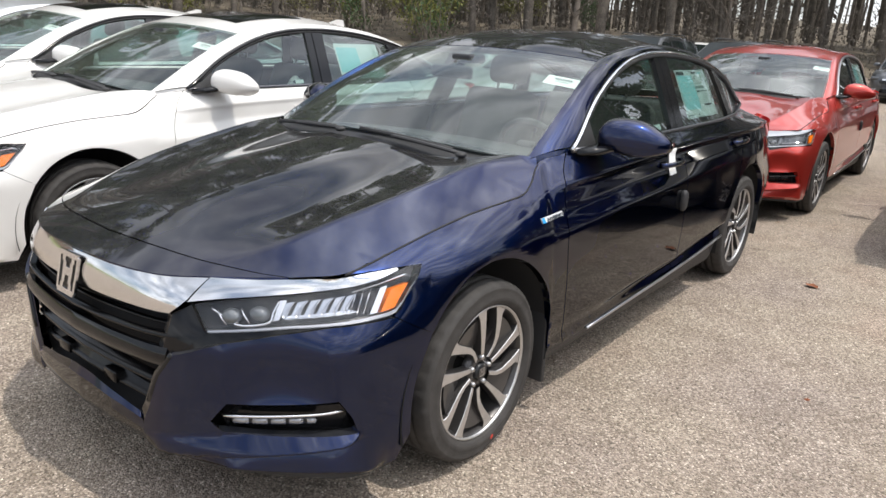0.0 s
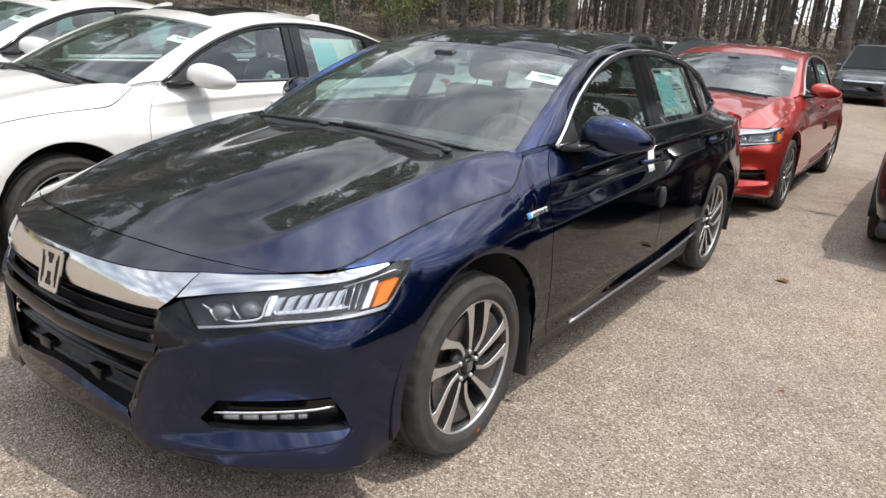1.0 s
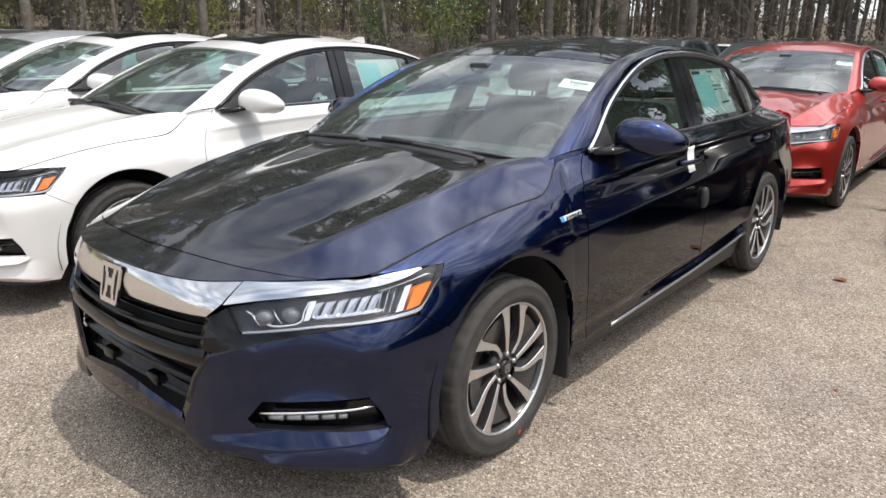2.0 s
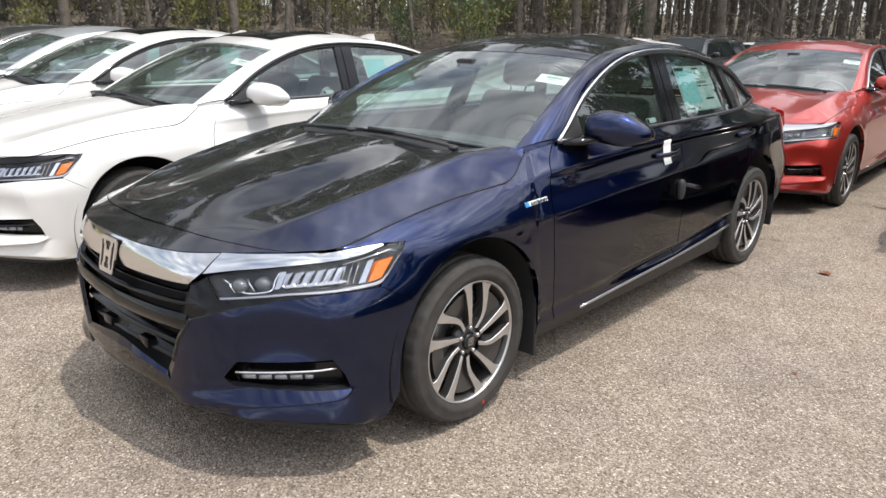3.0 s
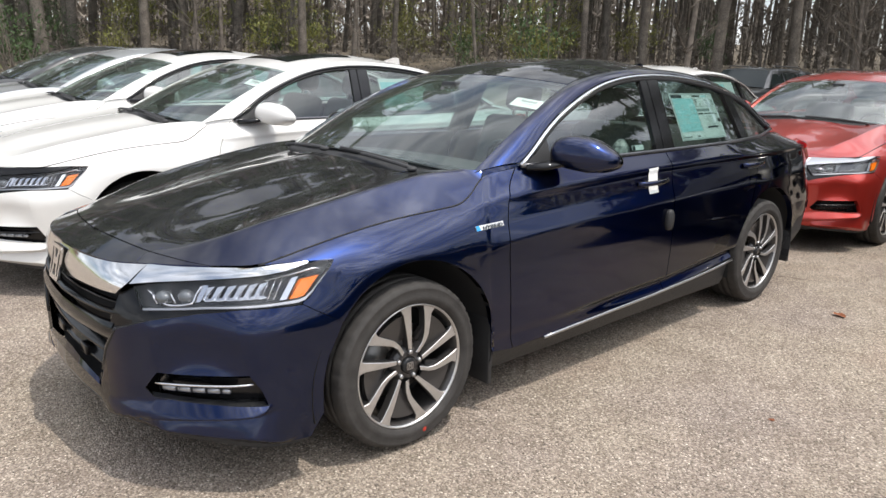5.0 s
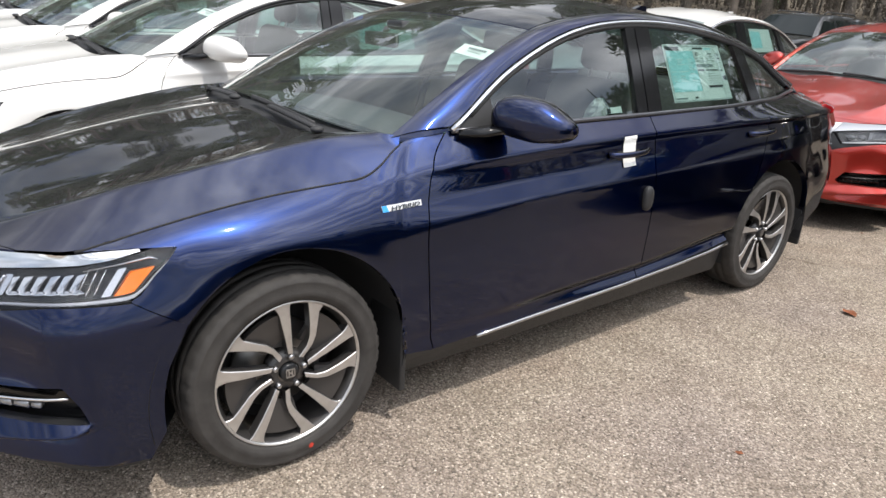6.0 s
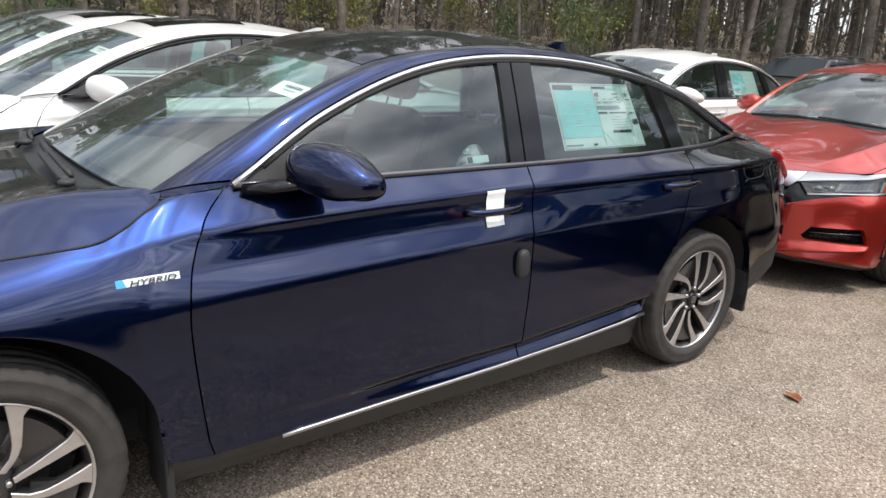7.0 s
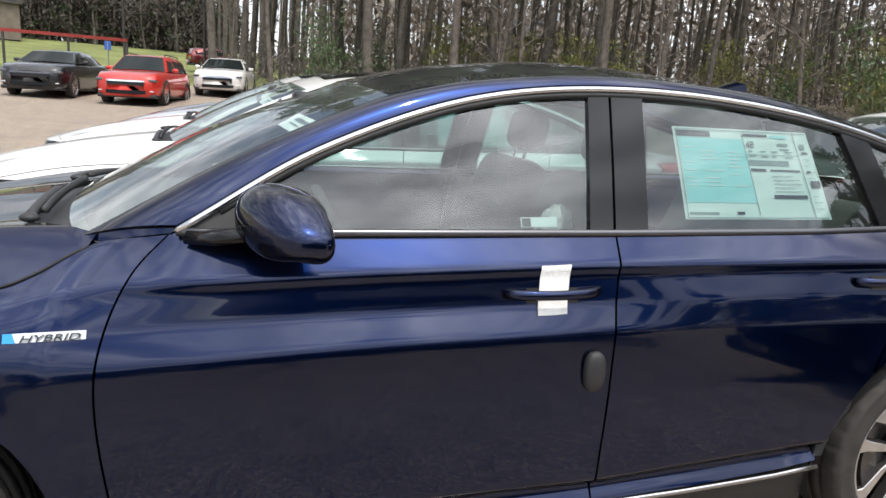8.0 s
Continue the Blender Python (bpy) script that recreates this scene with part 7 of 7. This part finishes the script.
def build_grove():
    rng = random.Random(23)
    cs, vs, fs = [], [], []
    for i in range(150):
        a = radians(rng.uniform(-73.5, -89))
        d = rng.uniform(98, 135)
        x, y = d * math.cos(a), d * math.sin(a)
        h = rng.uniform(5, 11)
        z = terrain(x, y)
        for q in range(4):
            cs.append((x + rng.uniform(-1, 1), y + rng.uniform(-1, 1), z + h * rng.uniform(0.1, 1.0)))
        tv, tf = limb((x, y, z - 0.3), (x + rng.uniform(-0.5, 0.5), y, z + h), 0.22, 0.06, 5, 0.3, rng, 3)
        k = len(vs)
        vs += tv
        fs += [tuple(j + k for j in f) for f in tf]
    g = part("far_grove", leaf_cloud(rng, cs[::3], 1.9, 9000, 0.24, 0.9), M_EVERGREEN, None, "", False)
    tagged(g, "dark evergreen grove beyond the lawn", "woods", kind="stuff")
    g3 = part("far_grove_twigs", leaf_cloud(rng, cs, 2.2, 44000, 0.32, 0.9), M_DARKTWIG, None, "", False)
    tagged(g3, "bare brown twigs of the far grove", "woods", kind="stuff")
    g2 = part("far_grove_stems", (vs, fs), M_BARK)
    tagged(g2, "thin dark stems of the far grove", "woods", kind="stuff")


build_grove()


def build_rail():
    o = new("red_rail_fence")
    tagged(o, "tall red steel rail on dark posts beside the lawn", "fence")
    a, b = np.array((17.0, -30.0)), np.array((5.3, -36.0))
    n = 6
    for i in range(n):
        p = a + (b - a) * i / (n - 1)
        z = terrain(*p)
        part("post", box(p[0] - 0.045, p[0] + 0.045, p[1] - 0.045, p[1] + 0.045, z - 0.2, z + 1.68), M_POST, o, "", False)
    za, zb = terrain(*a) + 1.73, terrain(*b) + 1.73
    part("rail", sweep([(a[0] + 3, a[1] + 1.5, za), (b[0], b[1], zb)], [(-0.06, -0.07), (0.06, -0.07), (0.06, 0.07), (-0.06, 0.07)]), M_REDRAIL, o, "", False)


build_rail()


def build_pole(name, label, x, y, h, sign=False):
    o = new(name)
    tagged(o, label, "sign" if sign else "pole")
    z = terrain(x, y)
    part("pole", limb((0, 0, -0.2), (0, 0, h), 0.04 if sign else 0.11, 0.03 if sign else 0.07, 8), M_POST if not sign else M_SATIN, o)
    if sign:
        part("panel", box(-0.16, 0.16, -0.012, 0.012, h - 0.45, h, 0.004), M_SIGNBLUE, o, "", False)
    o.matrix_world = Matrix.Translation((x, y, z)) @ pose(0, 0, 0, 0, 0, 15)


build_pole("sign_post", "small blue sign on a thin post", 6.9, -40.0, 1.7, True)
build_pole("lamp_pole", "tall grey lamp pole beyond the lawn", 2.6, -50.0, 9.0)
build_pole("lamp_pole", "tall grey lamp pole beyond the lawn", 9.0, -58.0, 9.0)


M_DEADLEAF = mat("dry_leaf", (0.20, 0.065, 0.025), 0.8, noise_scale=30, noise_amount=0.4)
M_LITTER = mat("pale_scrap", (0.55, 0.53, 0.48), 0.7, noise_scale=30, noise_amount=0.2)


def dry_leaf(x, y, s, m, label, name="dry_leaf"):
    rng = random.Random(int(abs(x * 913 + y * 377)))
    v, f = [(0, 0, 0.012 * s / 0.05)], []
    n = 9
    for i in range(n):
        a = 2 * math.pi * i / n
        r = s * rng.uniform(0.55, 1.15)
        v.append((r * math.cos(a), 0.7 * r * math.sin(a), rng.uniform(0.002, 0.35) * s))
    for i in range(n):
        f.append((0, 1 + i, 1 + (i + 1) % n))
    o = part(name, (v, f), m, None, "", False)
    tagged(o, label, "leaf")
    o.matrix_world = Matrix.Translation((x, y, terrain(x, y) + 0.003)) @ pose(0, 0, 0, 0, 0, rng.uniform(0, 360))


dry_leaf(-2.957, 1.366, 0.052, M_DEADLEAF, "curled dry brown leaf on the asphalt")
dry_leaf(-6.6, 1.75, 0.11, M_LITTER, "crumpled pale scrap on the asphalt", "paper_scrap")
for lx, ly in ((2.2, 0.6), (1.9, -1.3), (0.5, 1.9), (-1.3, 1.7), (1.2, 1.35), (-4.6, 0.75)):
    dry_leaf(lx, ly, 0.016, M_DEADLEAF, "small dry leaf scrap on the asphalt")
